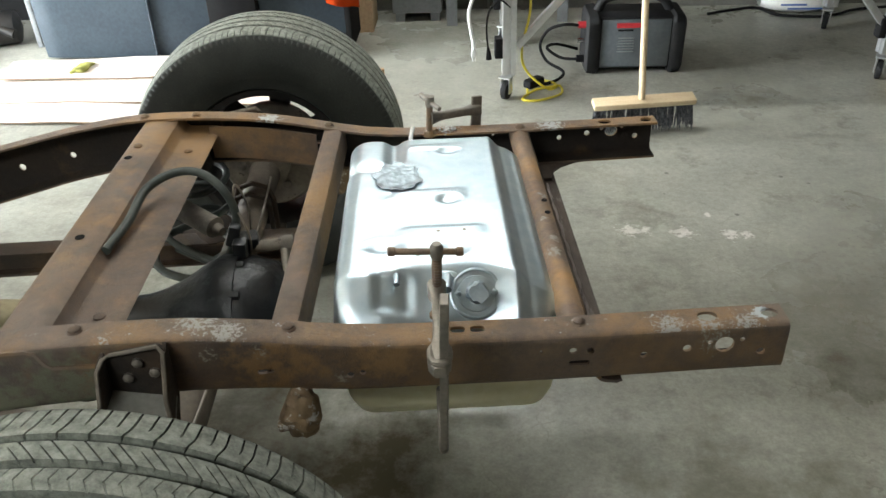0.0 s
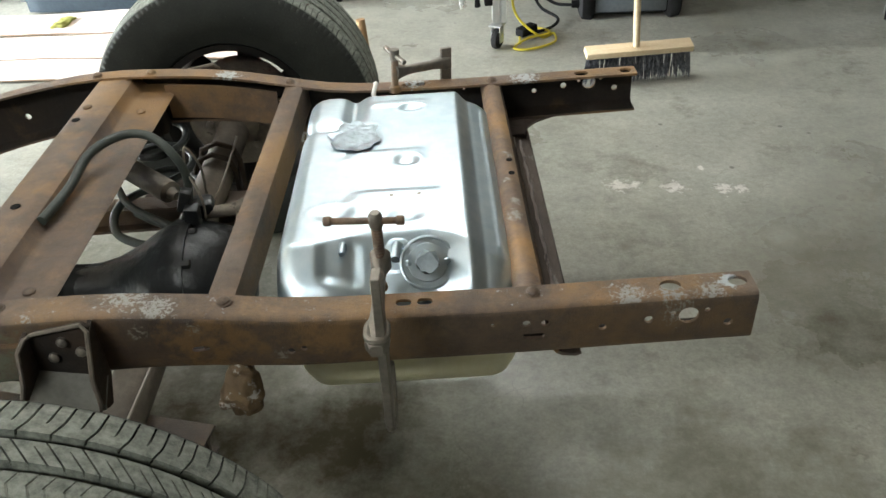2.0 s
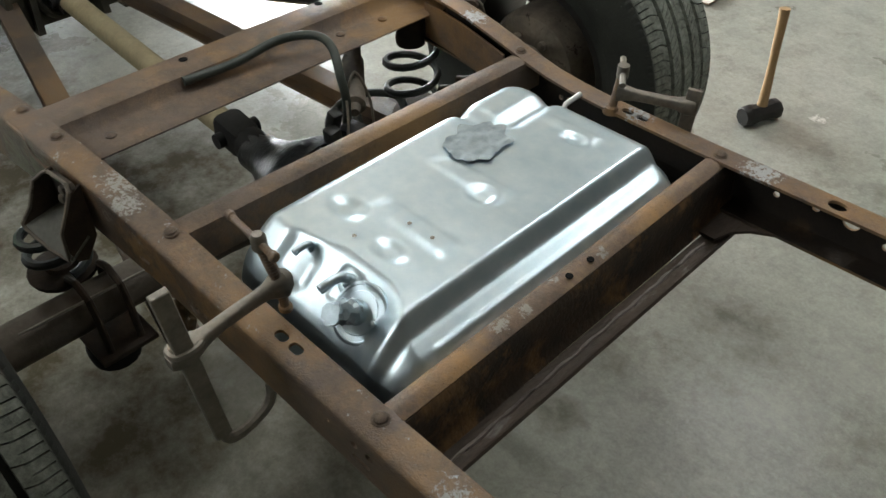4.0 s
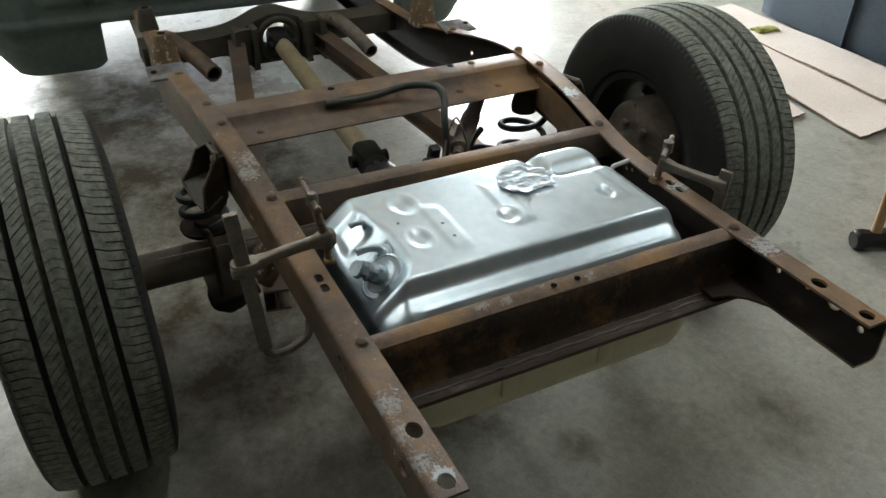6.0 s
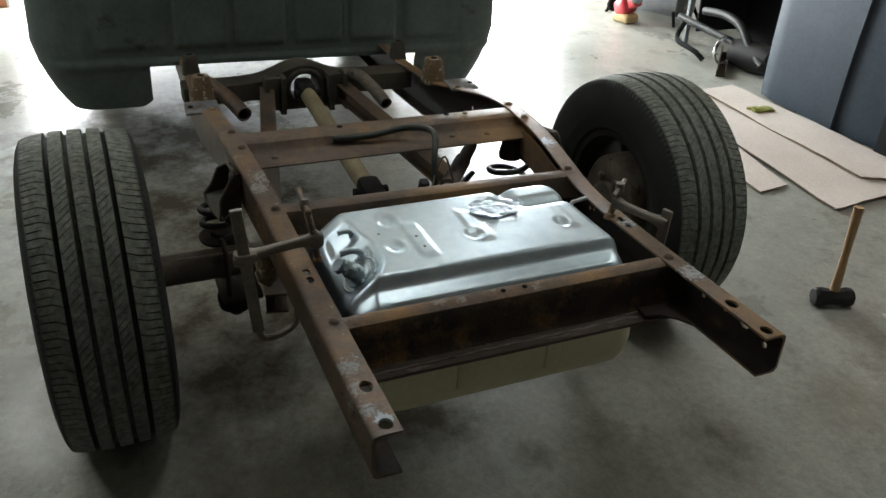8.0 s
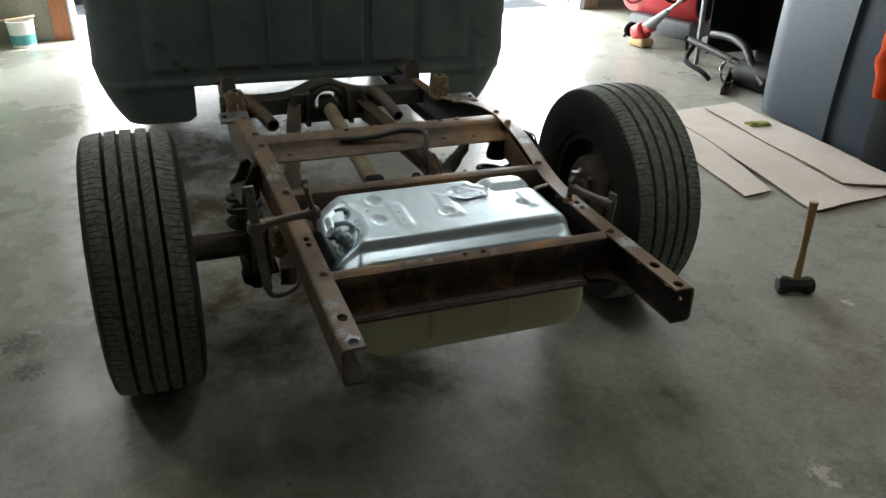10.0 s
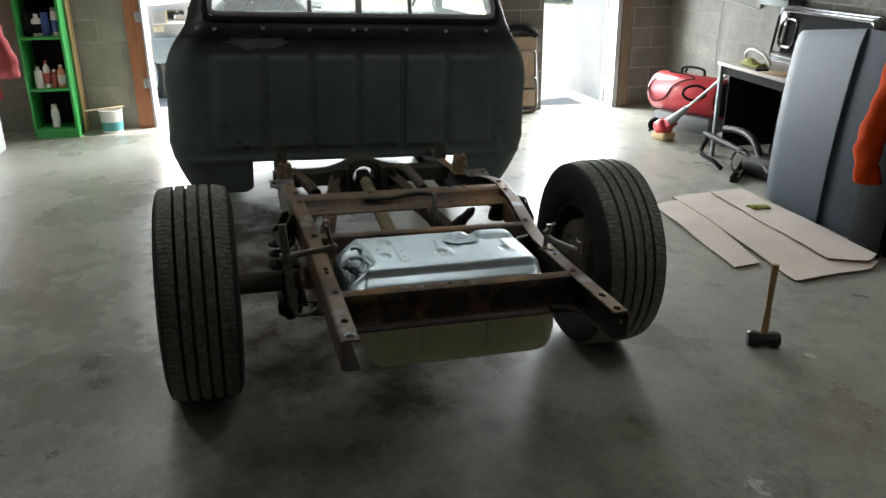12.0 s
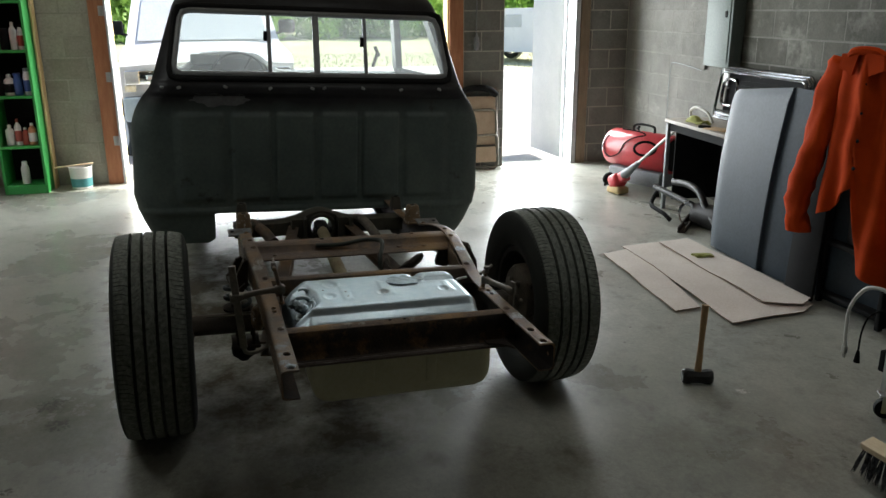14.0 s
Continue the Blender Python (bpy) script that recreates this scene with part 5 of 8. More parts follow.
def cab():
    rows = sorted(set(np.round(np.concatenate([np.linspace(0.268, 0.455, 16), np.linspace(0.455, 1.125, 62), np.linspace(1.125, H0, 12), np.linspace(H0, H1, 14), np.linspace(H1, ZT, 16)]), 5)))
    edges = [e + d for c, hw in FIELDS for e in (c - hw, c + hw) for d in (-0.005, 0.005)]
    inner_c = sorted(set(np.round(np.concatenate([np.linspace(-0.605, 0.605, 71), [e for e in edges if abs(e) < 0.6]]), 4)))
    NI = len(inner_c) - 1
    NU, NV = NI + 40, len(rows) - 1

    def yz(u, v):
        z = float(np.interp(v * NV, range(NV + 1), rows))
        w, k = lerp(WIDTH, z), u * NU
        if k < 20:
            return -w + (w - 0.605) * k / 20, z
        if k > 20 + NI:
            return 0.605 + (w - 0.605) * (k - 20 - NI) / 20, z
        return float(np.interp(k - 20, range(NI + 1), inner_c)), z

    def f(u, v):
        y, z = yz(u, v)
        # rounded lower corners of the skirts
        if z < 0.30 and abs(y) < 0.66:
            z = max(z, 0.268 + 0.03 * ((0.66 - abs(y)) / 0.055) ** 2)
        return Vector((back_x(y, z), y, z))

    def gap(u, v):
        y, z = yz(u, v)
        y = abs(y)
        win = H0 < z < H1 and y < W0 + (W1 - W0) * (z - H0) / (H1 - H0)
        return win or (z < 0.455 and y < 0.605)

    def black(u, v):
        return yz(u, v)[1] > 1.125

    bm = bmesh.new()
    grid(bm, NU, NV, f, lambda u, v: gap(u, v) or black(u, v))
    c = part("cab", bm, CAB_GREEN, truck, "dark green primered cab back panel with pressed ribs", CAB_M, angle=60)
    solid(c, 0.004, 1)
    bm = bmesh.new()
    grid(bm, NU, NV, f, lambda u, v: gap(u, v) or not black(u, v))
    b = part("upper_back", bm, CAB_BLACK, c, "sanded black upper cab back", angle=60)
    solid(b, 0.004, 1)
    bm = bmesh.new()

    def fp(u, v):
        a = 2 * math.pi * u
        r = v * (1 + 0.75 * noise.noise((math.cos(a) * 2, math.sin(a) * 2, 8)))
        y, z = -0.55 + 0.17 * r * math.cos(a), 1.115 + 0.032 * r * math.sin(a)
        return Vector((back_x(y, z) + 0.0055, y, z))

    grid(bm, 40, 8, fp)
    part("filler_patch", bm, PRIMER, c, "smear of grey filler")
    # rear window: rubber, alloy frame, sliding panes
    def ring(bm, grow, depth, r, x0):
        pts = []
        for y, z in ((-W0 - grow, H0 - grow), (W0 + grow, H0 - grow), (W1 + grow, H1 + grow), (-W1 - grow, H1 + grow)):
            pts.append((y, z))
        line = []
        for i in range(4):
            a, b2 = Vector(pts[i]), Vector(pts[(i + 1) % 4])
            p0 = Vector(pts[i - 1])
            q0 = a + (p0 - a).normalized() * 0.05
            q1 = a + (b2 - a).normalized() * 0.05
            line += [q0, (q0 + q1 + 2 * a) / 4, q1]
        P = [Vector((back_x(0, p.y) + x0, p.x, p.y)) for p in line]
        tube(bm, P, r, 8, closed=True)
        return bm

    part("window_seal", ring(bmesh.new(), 0.016, 0, 0.018, 0.004), RUBBER_BLK, c, "black rubber window seal")
    part("window_frame", ring(bmesh.new(), -0.010, 0, 0.017, 0.008), WINDOW_ALU, c, "dull aluminium window frame")
    for y in (-0.265, 0.005, 0.295):
        bm = bmesh.new()
        zz = (H0, H1)
        bw = 0.018 if abs(y) < 0.1 else 0.011
        rings = [[Vector((back_x(0, z) + dx, y + dy, z)) for dx, dy in ((0.002, -bw), (0.018, -bw), (0.018, bw), (0.002, bw))] for z in zz]
        ring_loft(bm, rings)
        part("window_bar", bm, WINDOW_ALU, c, "upright bar between sliding panes")
    for y, z in ((-0.275, 1.47), (0.285, 1.45)):
        bm = bmesh.new()
        box(bm, (back_x(0, z) + 0.022, y - 0.01, z), (0.014, 0.022, 0.055), bev=0.004)
        part("window_latch", bm, BLACK, c, "small black sliding-window latch")
    ys = [-W0 + 0.02, -0.265, 0.005, 0.295, W0 - 0.02]
    for i in range(4):
        bm = bmesh.new()
        ring_loft(bm, [[Vector((back_x(0, z) + dx, y, z)) for y, z in ((ys[i], H0), (ys[i + 1], H0), (ys[i + 1] * (0.94 if i == 3 else 1), H1), (ys[i] * (0.94 if i == 0 else 1), H1))] for dx in (0.003, 0.007)])
        p = part("pane", bm, GLASS, c, "clear glass pane")
        p.visible_shadow = False
    # clips along the belt
    for y in (-0.86, -0.77, -0.52, -0.27, -0.03, 0.04, 0.27, 0.50, 0.74, 0.89):
        bm = bmesh.new()
        z = 1.185 + 0.004 * math.sin(y * 9)
        box(bm, (back_x(y, z) + 0.007, y, z), (0.009, 0.024, 0.015), (25 * math.sin(y * 40), 0, 0), 0.004)
        part("trim_clip", bm, WIN_FRAME, c, "small pale trim clip")
    # sides, roof, floor and front of the cab
    for s in (-1, 1):
        bm = bmesh.new()

        def side(u, v, s=s):
            z = 0.33 + v * (1.22 - 0.33)
            return Vector((-0.12 - 1.55 * u, s * (lerp(WIDTH, z) - 0.004 - 0.05 * u * u), z))
        grid(bm, 8, 20, side)
        for u0, u1, xt0, xt1 in ((-0.13, -0.28, -0.27, -0.38), (-1.55, -1.67, -1.02, -1.12)):
            ring_loft(bm, [[Vector((x, s * (w + d), z)) for x, d in ((u0 if z < 1.3 else xt0, -0.05), (u1 if z < 1.3 else xt1, -0.05), (u1 if z < 1.3 else xt1, 0), (u0 if z < 1.3 else xt0, 0))] for z, w in ((1.21, 0.905), (1.70, 0.735))])
        part("cab_side", bm, CAB_GREEN, c)
    bm = bmesh.new()

    def roof(u, v):
        y = (2 * u - 1) * 0.745
        x = -0.22 - 0.95 * v
        return Vector((x, y, 1.70 + 0.11 * (1 - abs(2 * u - 1) ** 4) - 0.05 * (2 * v - 1) ** 4))

    grid(bm, 24, 12, roof)
    solid(part("roof", bm, CAB_BLACK, c), 0.02)
    bm = bmesh.new()
    box(bm, (-0.85, 0, 0.485), (1.5, 1.78, 0.03))
    box(bm, (-0.75, 0, 0.515), (1.4, 0.9, 0.06))
    part("cab_floor", bm, RUST_DARK, c)
    bm = bmesh.new()
    prof = [(-1.66, 0.95), (-1.70, 1.15), (-1.60, 1.185), (-1.45, 1.18), (-1.36, 1.14), (-1.34, 1.02), (-1.40, 0.95)]
    rings = []
    for y in np.linspace(-0.84, 0.84, 40):
        up = 0.13 * sstep(-0.80, -0.62, y) * (1 - sstep(-0.22, -0.05, y)) * (1 - 0.5 * ((y + 0.42) / 0.4) ** 2)
        rings.append([Vector((x, y, z + (up if z > 1.1 else 0))) for x, z in prof])
    ring_loft(bm, rings)
    dash = part("dashboard", bm, DARK_PLASTIC, c, "dark dashboard seen through the rear window")
    bm = bmesh.new()
    mw = pose(-1.22, -0.38, 1.14, 0, -68, 0)
    tube(bm, [mw @ Vector((0.195 * math.cos(a), 0.195 * math.sin(a), 0)) for a in [k * math.pi / 18 for k in range(36)]], 0.009, 8, closed=True)
    rod(bm, mw @ Vector((0, 0, 0)), mw @ Vector((0, 0, -0.2)), 0.025)
    for k in (0, 1, 2):
        a = k * 2 * math.pi / 3 + 0.5
        rod(bm, mw @ Vector((0, 0, -0.03)), mw @ Vector((0.19 * math.cos(a), 0.19 * math.sin(a), 0)), 0.010)
    part("steering_wheel", bm, DARK_PLASTIC, c, "thin black steering wheel")
    bm = bmesh.new()
    box(bm, (-1.34, -0.60, 1.265), (0.02, 0.20, 0.07), (0, 20, 0), 0.004)
    part("paper", bm, WHITE, c, "folded paper on the dashboard")
    bm = bmesh.new()
    rod(bm, (-1.2, 0.59, 1.24), (-1.22, 0.63, 1.34), 0.012)
    box(bm, (-1.22, 0.625, 1.35), (0.02, 0.025, 0.08), (25, 0, 0), 0.006)
    part("gear_lever", bm, BLACK, c)
    # Unseen front end, added to keep light from passing under the cab.
    for s in (-1, 1):
        bm = bmesh.new()
        box(bm, (-2.25, s * 0.86, 0.76), (1.1, 0.12, 0.62), bev=0.03)
        part("front_fender", bm, CAB_GREEN, c)
        bm = bmesh.new()
        box(bm, (-2.22, s * 0.58, 0.66), (1.1, 0.03, 0.58))
        part("unseen_inner_fender", bm, RUST_DARK, c)
    bm = bmesh.new()
    box(bm, (-2.25, 0, 1.04), (1.0, 1.6, 0.06), bev=0.02)
    part("front_panel", bm, CAB_GREEN, c)
    bm = bmesh.new()
    box(bm, (-2.76, 0, 0.62), (0.06, 1.7, 0.78), bev=0.01)
    part("unseen_radiator_support", bm, RUST_DARK, c)
    bm = bmesh.new()
    box(bm, (-2.15, 0, 0.62), (0.75, 0.46, 0.52), bev=0.05)
    box(bm, (-1.35, 0, 0.49), (0.95, 0.26, 0.24), bev=0.06)
    part("unseen_engine", bm, DIFF, c)
    bm = bmesh.new()
    box(bm, (-1.72, 0, 0.82), (0.02, 1.75, 0.66))
    part("firewall", bm, CAB_BLACK, c)
    for s in (-1, 1):
        part("tyre", TYRE, RUBBER, truck, "black front tyre", TRUCK_M.inverted() @ pose(-4.35, s * 0.82 + 0.1, 0.391, 0, 20, 0))
    return c


cab()


# ---- fuel tank ----
TX0, TX1, TY0, TY1 = -0.750, -0.352, -0.352, 0.306
LOW0, LOW1 = -0.290, 0.352  # ends of the lower shell
TZ = 0.668


def tank_h(x, y):
    """Height of the pressed upper shell."""
    # rear shoulder: plateau edge, steep band, then a shelf that falls gently
    xr = -0.436
    z = TZ - 0.027 * sstep(xr, xr + 0.032, x) - 0.020 * max(0.0, x - xr - 0.032) / 0.05
    # near end: behind a crease a smooth panel slopes down to the rail between two full corners
    edge = -0.234 - 0.050 * sstep(-0.500, -0.385, x) - 0.026 * sstep(-0.580, -0.675, x)
    z -= 0.86 * (math.sqrt(max(0.0, edge - y) ** 2 + 0.00012) - 0.011)
    # box-shaped recess for the front corner fitting
    z -= 0.009 * (1 - sstep(0.018, 0.044, abs(x + 0.645))) * (1 - sstep(0.014, 0.038, abs(y + 0.288)))
    # small square recess round the outlet
    z -= 0.004 * (1 - sstep(0.017, 0.024, abs(x + 0.553))) * (1 - sstep(0.017, 0.024, abs(y + 0.275)))
    # channel that cuts off the far front corner
    dc = min(math.hypot(max(0.0, x + 0.665), y - 0.150), math.hypot(x + 0.648, max(0.0, 0.185 - y, y - 0.40)), abs(0.62 * (x + 0.665) - 0.78 * (y - 0.150)) if -0.67 < x < -0.645 else 9.0)
    z -= 0.014 * math.exp(-(dc / 0.019) ** 2)

    def pad(x0, x1, y0, y1, d, skew=0.0, taper=0.0, soft=0.008):
        """A shallow pressed field with crisp edges; skew shears its ends, taper narrows it to the front."""
        yc = (y0 + y1) / 2
        hw = (y1 - y0) / 2 * (1 - taper * (x1 - x) / (x1 - x0))
        e = skew * (y - yc)
        return d * (1 - sstep(hw - soft, hw + soft, abs(y - yc))) * sstep(x0 + e - 0.016, x0 + e + 0.016, x) * (1 - sstep(x1 - 0.016, x1 + 0.016, x))

    def dish(cx, cy, rx, ry, d):
        q = math.hypot((x - cx) / rx, (y - cy) / ry)
        return d * (1 - sstep(0.35, 1.0, q)) + 0.12 * d * math.exp(-((q - 1.12) / 0.14) ** 2) * -1

    z += pad(-0.632, -0.478, -0.155, -0.117, 0.0026, 0.45)
    z += pad(-0.650, -0.505, -0.012, 0.033, 0.0026, 0.8, 0.25)
    z += pad(-0.612, -0.498, 0.222, 0.250, 0.0026, 0.3, 0.3)
    z -= dish(-0.660, -0.178, 0.040, 0.027, 0.0052)
    z -= dish(-0.537, -0.198, 0.036, 0.023, 0.0045)
    z -= dish(-0.536, -0.008, 0.028, 0.023, 0.0052)
    z -= dish(-0.528, 0.214, 0.028, 0.019, 0.0045)
    z -= dish(-0.640, 0.095, 0.062, 0.062, 0.004)
    # bead along the rear shelf
    z += 0.0026 * math.exp(-((x + 0.378) / 0.005) ** 2) * (1 - sstep(0.25, 0.27, abs(y)))
    z += 0.0007 * noise.noise((x * 7, y * 7, 4)) + 0.0003 * noise.noise((x * 19, y * 19, 9))
    return z


def tank():
    t = thing("fuel_tank", "shiny new galvanised fuel tank set between the frame rails", "fuel tank", TRUCK_M)
    R = 0.034
    bm = bmesh.new()
    nu, nv = 140, 236

    def f(u, v):
        # the sheet bends over at its rim and runs down as the wall
        def ax(s, a, b):
            w = 0.06
            if s < w:
                return a, (w - s) / w
            if s > 1 - w:
                return b, (s - 1 + w) / w
            return a + (b - a) * (s - w) / (1 - 2 * w), 0.0
        x, ex = ax(u, TX0, TX1)
        y, ey = ax(v, TY0, TY1)
        e = max(ex, ey)
        # round the corners in plan
        cr = 0.05
        ym, yh = (TY0 + TY1) / 2, (TY1 - TY0) / 2
        cx, cy = max(abs(x - (TX0 + TX1) / 2) - ((TX1 - TX0) / 2 - cr), 0), max(abs(y - ym) - (yh - cr), 0)
        d = math.hypot(cx, cy)
        if d > cr:
            k = cr / d
            x += -(1 if x > (TX0 + TX1) / 2 else -1) * cx * (1 - k)
            y += -(1 if y > ym else -1) * cy * (1 - k)
            d = cr
        # distance to the rim, for the rounded shoulder
        edge = min(cr - d if d > 0 else 9, (TX1 - TX0) / 2 - abs(x - (TX0 + TX1) / 2), yh - abs(y - ym))
        z = tank_h(x, y)
        if edge < R:
            z -= R - math.sqrt(max(0.0, R * R - (R - edge) ** 2))
        if e > 0:
            z = z + (0.506 - z) * e
        return Vector((x, y, z))

    grid(bm, nu, nv, f)
    part("upper_shell", bm, GALV, t, "bright pressed galvanised upper shell", angle=70)
    bm = bmesh.new()
    rings = []
    for grow, z in ((0.012, 0.506), (0.012, 0.500), (0.001, 0.499), (0.002, 0.42), (-0.002, 0.385), (-0.013, 0.356), (-0.034, 0.338), (-0.07, 0.331)):
        rings.append([Vector(((TX0 + TX1) / 2 + px, py + (LOW0 + LOW1) / 2, z)) for px, py in round_rect(TX1 - TX0 + 2 * grow, LOW1 - LOW0 + 2 * grow, 0.05 + grow * 0.5, 8)])
    ring_loft(bm, rings)
    low = part("lower_shell", bm, GALV_LOW, t, "dull cream-grey lower tank shell")
    for y in (-0.10, 0.12):
        bm = bmesh.new()
        box(bm, (TX1 + 0.001, y, 0.440), (0.010, 0.038, 0.095), bev=0.0045)
        part("rib", bm, GALV_LOW, low)
    # sender unit on the sloping end
    zc = tank_h(-0.502, -0.291)
    tilt = pose(-0.502, -0.291, zc + 0.005, 42, 0, 0) @ Matrix.Scale(0.88, 4)
    bm = bmesh.new()
    lathe(bm, [(0.052, -0.01), (0.052, 0.0015), (0.050, 0.003), (0.047, 0.003), (0.046, 0.0018), (0.037, 0.0018), (0.036, 0.0035), (0.031, 0.004), (0.021, 0.006), (0.019, 0.028)], tilt, 36)
    s = part("sender_flange", bm, GALV, t, "round sender flange with two screws")
    for dx in (-0.036, 0.036):
        bm = bmesh.new()
        lathe(bm, [(0.006, 0), (0.006, 0.005), (0.002, 0.007)], tilt @ pose(dx, 0, 0.004), 10)
        part("screw", bm, GALV, s)
    bm = bmesh.new()
    rng = random.Random(4)
    rings = []
    for k in range(9):
        u = k / 8
        rings.append([tilt @ Vector(((0.021 - 0.004 * u + 0.004 * rng.uniform(-1, 1)) * math.cos(a), (0.021 - 0.003 * u + 0.004 * rng.uniform(-1, 1)) * math.sin(a) - 0.014 * u, 0.016 + 0.050 * u)) for a in [2 * math.pi * q / 14 for q in range(14)]])
    ring_loft(bm, rings)
    part("foil_cap", bm, FOIL, s, "foil crumpled over the sender neck", angle=15)
    # outlet tube and small nipples
    z = tank_h(-0.550, -0.266)
    bm = bmesh.new()
    lathe(bm, [(0.021, -0.004), (0.021, 0.002), (0.016, 0.004), (0.012, 0.004), (0.008, 0.012)], pose(-0.550, -0.266, z, 38, 0, 0), 24)
    tube(bm, curve([(-0.550, -0.268, z + 0.004), (-0.550, -0.276, z + 0.016), (-0.550, -0.292, z + 0.022), (-0.552, -0.318, z + 0.018)]), 0.0075, 12)
    part("outlet_tube", bm, GALV, t, "bent outlet tube")
    z = tank_h(-0.638, -0.272)
    bm = bmesh.new()
    tube(bm, curve([(-0.638, -0.266, z), (-0.638, -0.269, z + 0.014), (-0.637, -0.282, z + 0.019), (-0.637, -0.298, z + 0.016)]), 0.0055, 10)
    part("vent_nipple", bm, GALV, t)
    z = tank_h(-0.60, 0.30)
    bm = bmesh.new()
    tube(bm, [(-0.61, 0.282, 0.645), (-0.61, 0.294, 0.668), (-0.605, 0.33, 0.676)], 0.005, 10)
    part("vent_nipple", bm, WHITE, t, "short pale vent nipple")
    for x, y in ((-0.561, -0.139), (-0.513, -0.138), (-0.600, -0.214)):
        bm = bmesh.new()
        lathe(bm, [(0.0035, 0), (0.0035, 0.0008), (0.001, 0.001)], pose(x, y, tank_h(x, y) + 0.0006), 10)
        part("rivet", bm, STEEL, t)
    # sheet of foil over the filler hole
    bm = bmesh.new()

    def ff(u, v):
        a = 2 * math.pi * u
        r = v * (1 + 0.34 * noise.noise((math.cos(a) * 2.6, math.sin(a) * 2.6, 1)))
        x, y = -0.638 + 0.048 * r * math.cos(a), 0.092 + 0.062 * r * math.sin(a)
        n = 0.55 * noise.noise((x * 55, y * 55, 0)) + 0.5 * noise.noise((x * 120, y * 120, 5))
        return Vector((x, y, max(tank_h(x, y), TZ - 0.002) + 0.005 + 0.0030 * n * (0.4 + 0.6 * v)))

    grid(bm, 60, 16, ff)
    solid(part("foil_sheet", bm, FOIL, t, "crumpled foil taped over the filler hole", angle=12), 0.0006)
    return t


tank()

# ---- clamps on the rails ----


def threaded(bm, a, b, r, pitch=0.006):
    a, b = Vector(a), Vector(b)
    n = int((b - a).length / pitch * 2)
    pts = [a.lerp(b, k / n) for k in range(n + 1)]
    return tube(bm, pts, r, 10, radii=[r if k % 2 else r * 0.78 for k in range(n + 1)])


def near_clamp():
    t = thing("bar_clamp", "old steel bar clamp screwed down on the rail", "clamp", TRUCK_M)
    bm = bmesh.new()
    box(bm, (-0.566, -0.513, 0.643), (0.013, 0.025, 0.305), (5.0, 2, -4), 0.0015, 1)
    part("bar", bm, STEEL, t)
    bm = bmesh.new()
    rings = []
    for u in np.linspace(0, 1, 16):
        p = Vector((-0.572, -0.538, 0.672)).lerp(Vector((-0.570, -0.350, 0.696)), u)
        w = 0.0085 + 0.0095 * math.exp(-((u - 0.12) / 0.13) ** 2) + 0.007 * math.exp(-((u - 0.93) / 0.09) ** 2)
        h = 0.009 + 0.004 * math.exp(-((u - 0.12) / 0.15) ** 2) + 0.011 * math.exp(-((u - 0.93) / 0.09) ** 2)
        if u in (0.0, 1.0):
            w, h = w * 0.7, h * 0.8
        rings.append([p + Vector((w * a, 0, h * b + 0.006 * math.sin(u * 3.1))) for a, b in ((-1, -0.7), (-0.7, -1), (0.7, -1), (1, -0.7), (1, 0.7), (0.7, 1), (-0.7, 1), (-1, 0.7))])
    ring_loft(bm, rings)
    part("sliding_arm", bm, STEEL, t, "cast sliding arm", angle=50)
    # the eye round the bar
    bm = bmesh.new()
    tube(bm, [(-0.571 + 0.0135 * a, -0.513 + 0.020 * b, 0.687) for a, b in round_rect(2, 2, 0.7, 4)], 0.0055, 8, closed=True)
    part("bar_eye", bm, STEEL, t)
    bm = bmesh.new()
    threaded(bm, (-0.570, -0.368, 0.702), (-0.568, -0.384, 0.778), 0.0085)
    rod(bm, (-0.574, -0.362, 0.645), (-0.570, -0.368, 0.702), 0.007)
    lathe(bm, [(0.010, 0), (0.010, 0.008), (0.006, 0.012)], pose(-0.574, -0.362, 0.641), 12)
    part("screw", bm, RUST_PALE, t, "rusty threaded screw")
    bm = bmesh.new()
    lathe(bm, [(0.0085, 0.770), (0.0105, 0.774), (0.0105, 0.790), (0.007, 0.796)], pose(-0.568, -0.385, 0), 14)
    part("screw_head", bm, STEEL, t)
    bm = bmesh.new()
    ends = ((-0.637, -0.381, 0.783), (-0.533, -0.388, 0.782))
    rod(bm, *ends, 0.0052, 10)
    for p in ends:
        lathe(bm, [(0.0055, -0.006), (0.0072, -0.004), (0.0072, 0.004), (0.0055, 0.006)], pose(*p, 0, 90, 0), 12)
    part("tommy_bar", bm, RUST_PALE, t, "sliding handle bar")
    bm = bmesh.new()
    tube(bm, curve([(-0.571, -0.500, 0.502), (-0.571, -0.496, 0.478), (-0.571, -0.482, 0.468), (-0.571, -0.455, 0.470), (-0.571, -0.424, 0.486), (-0.571, -0.414, 0.505), (-0.571, -0.412, 0.530)]), 0.008, 8)
    part("fixed_jaw", bm, STEEL, t)


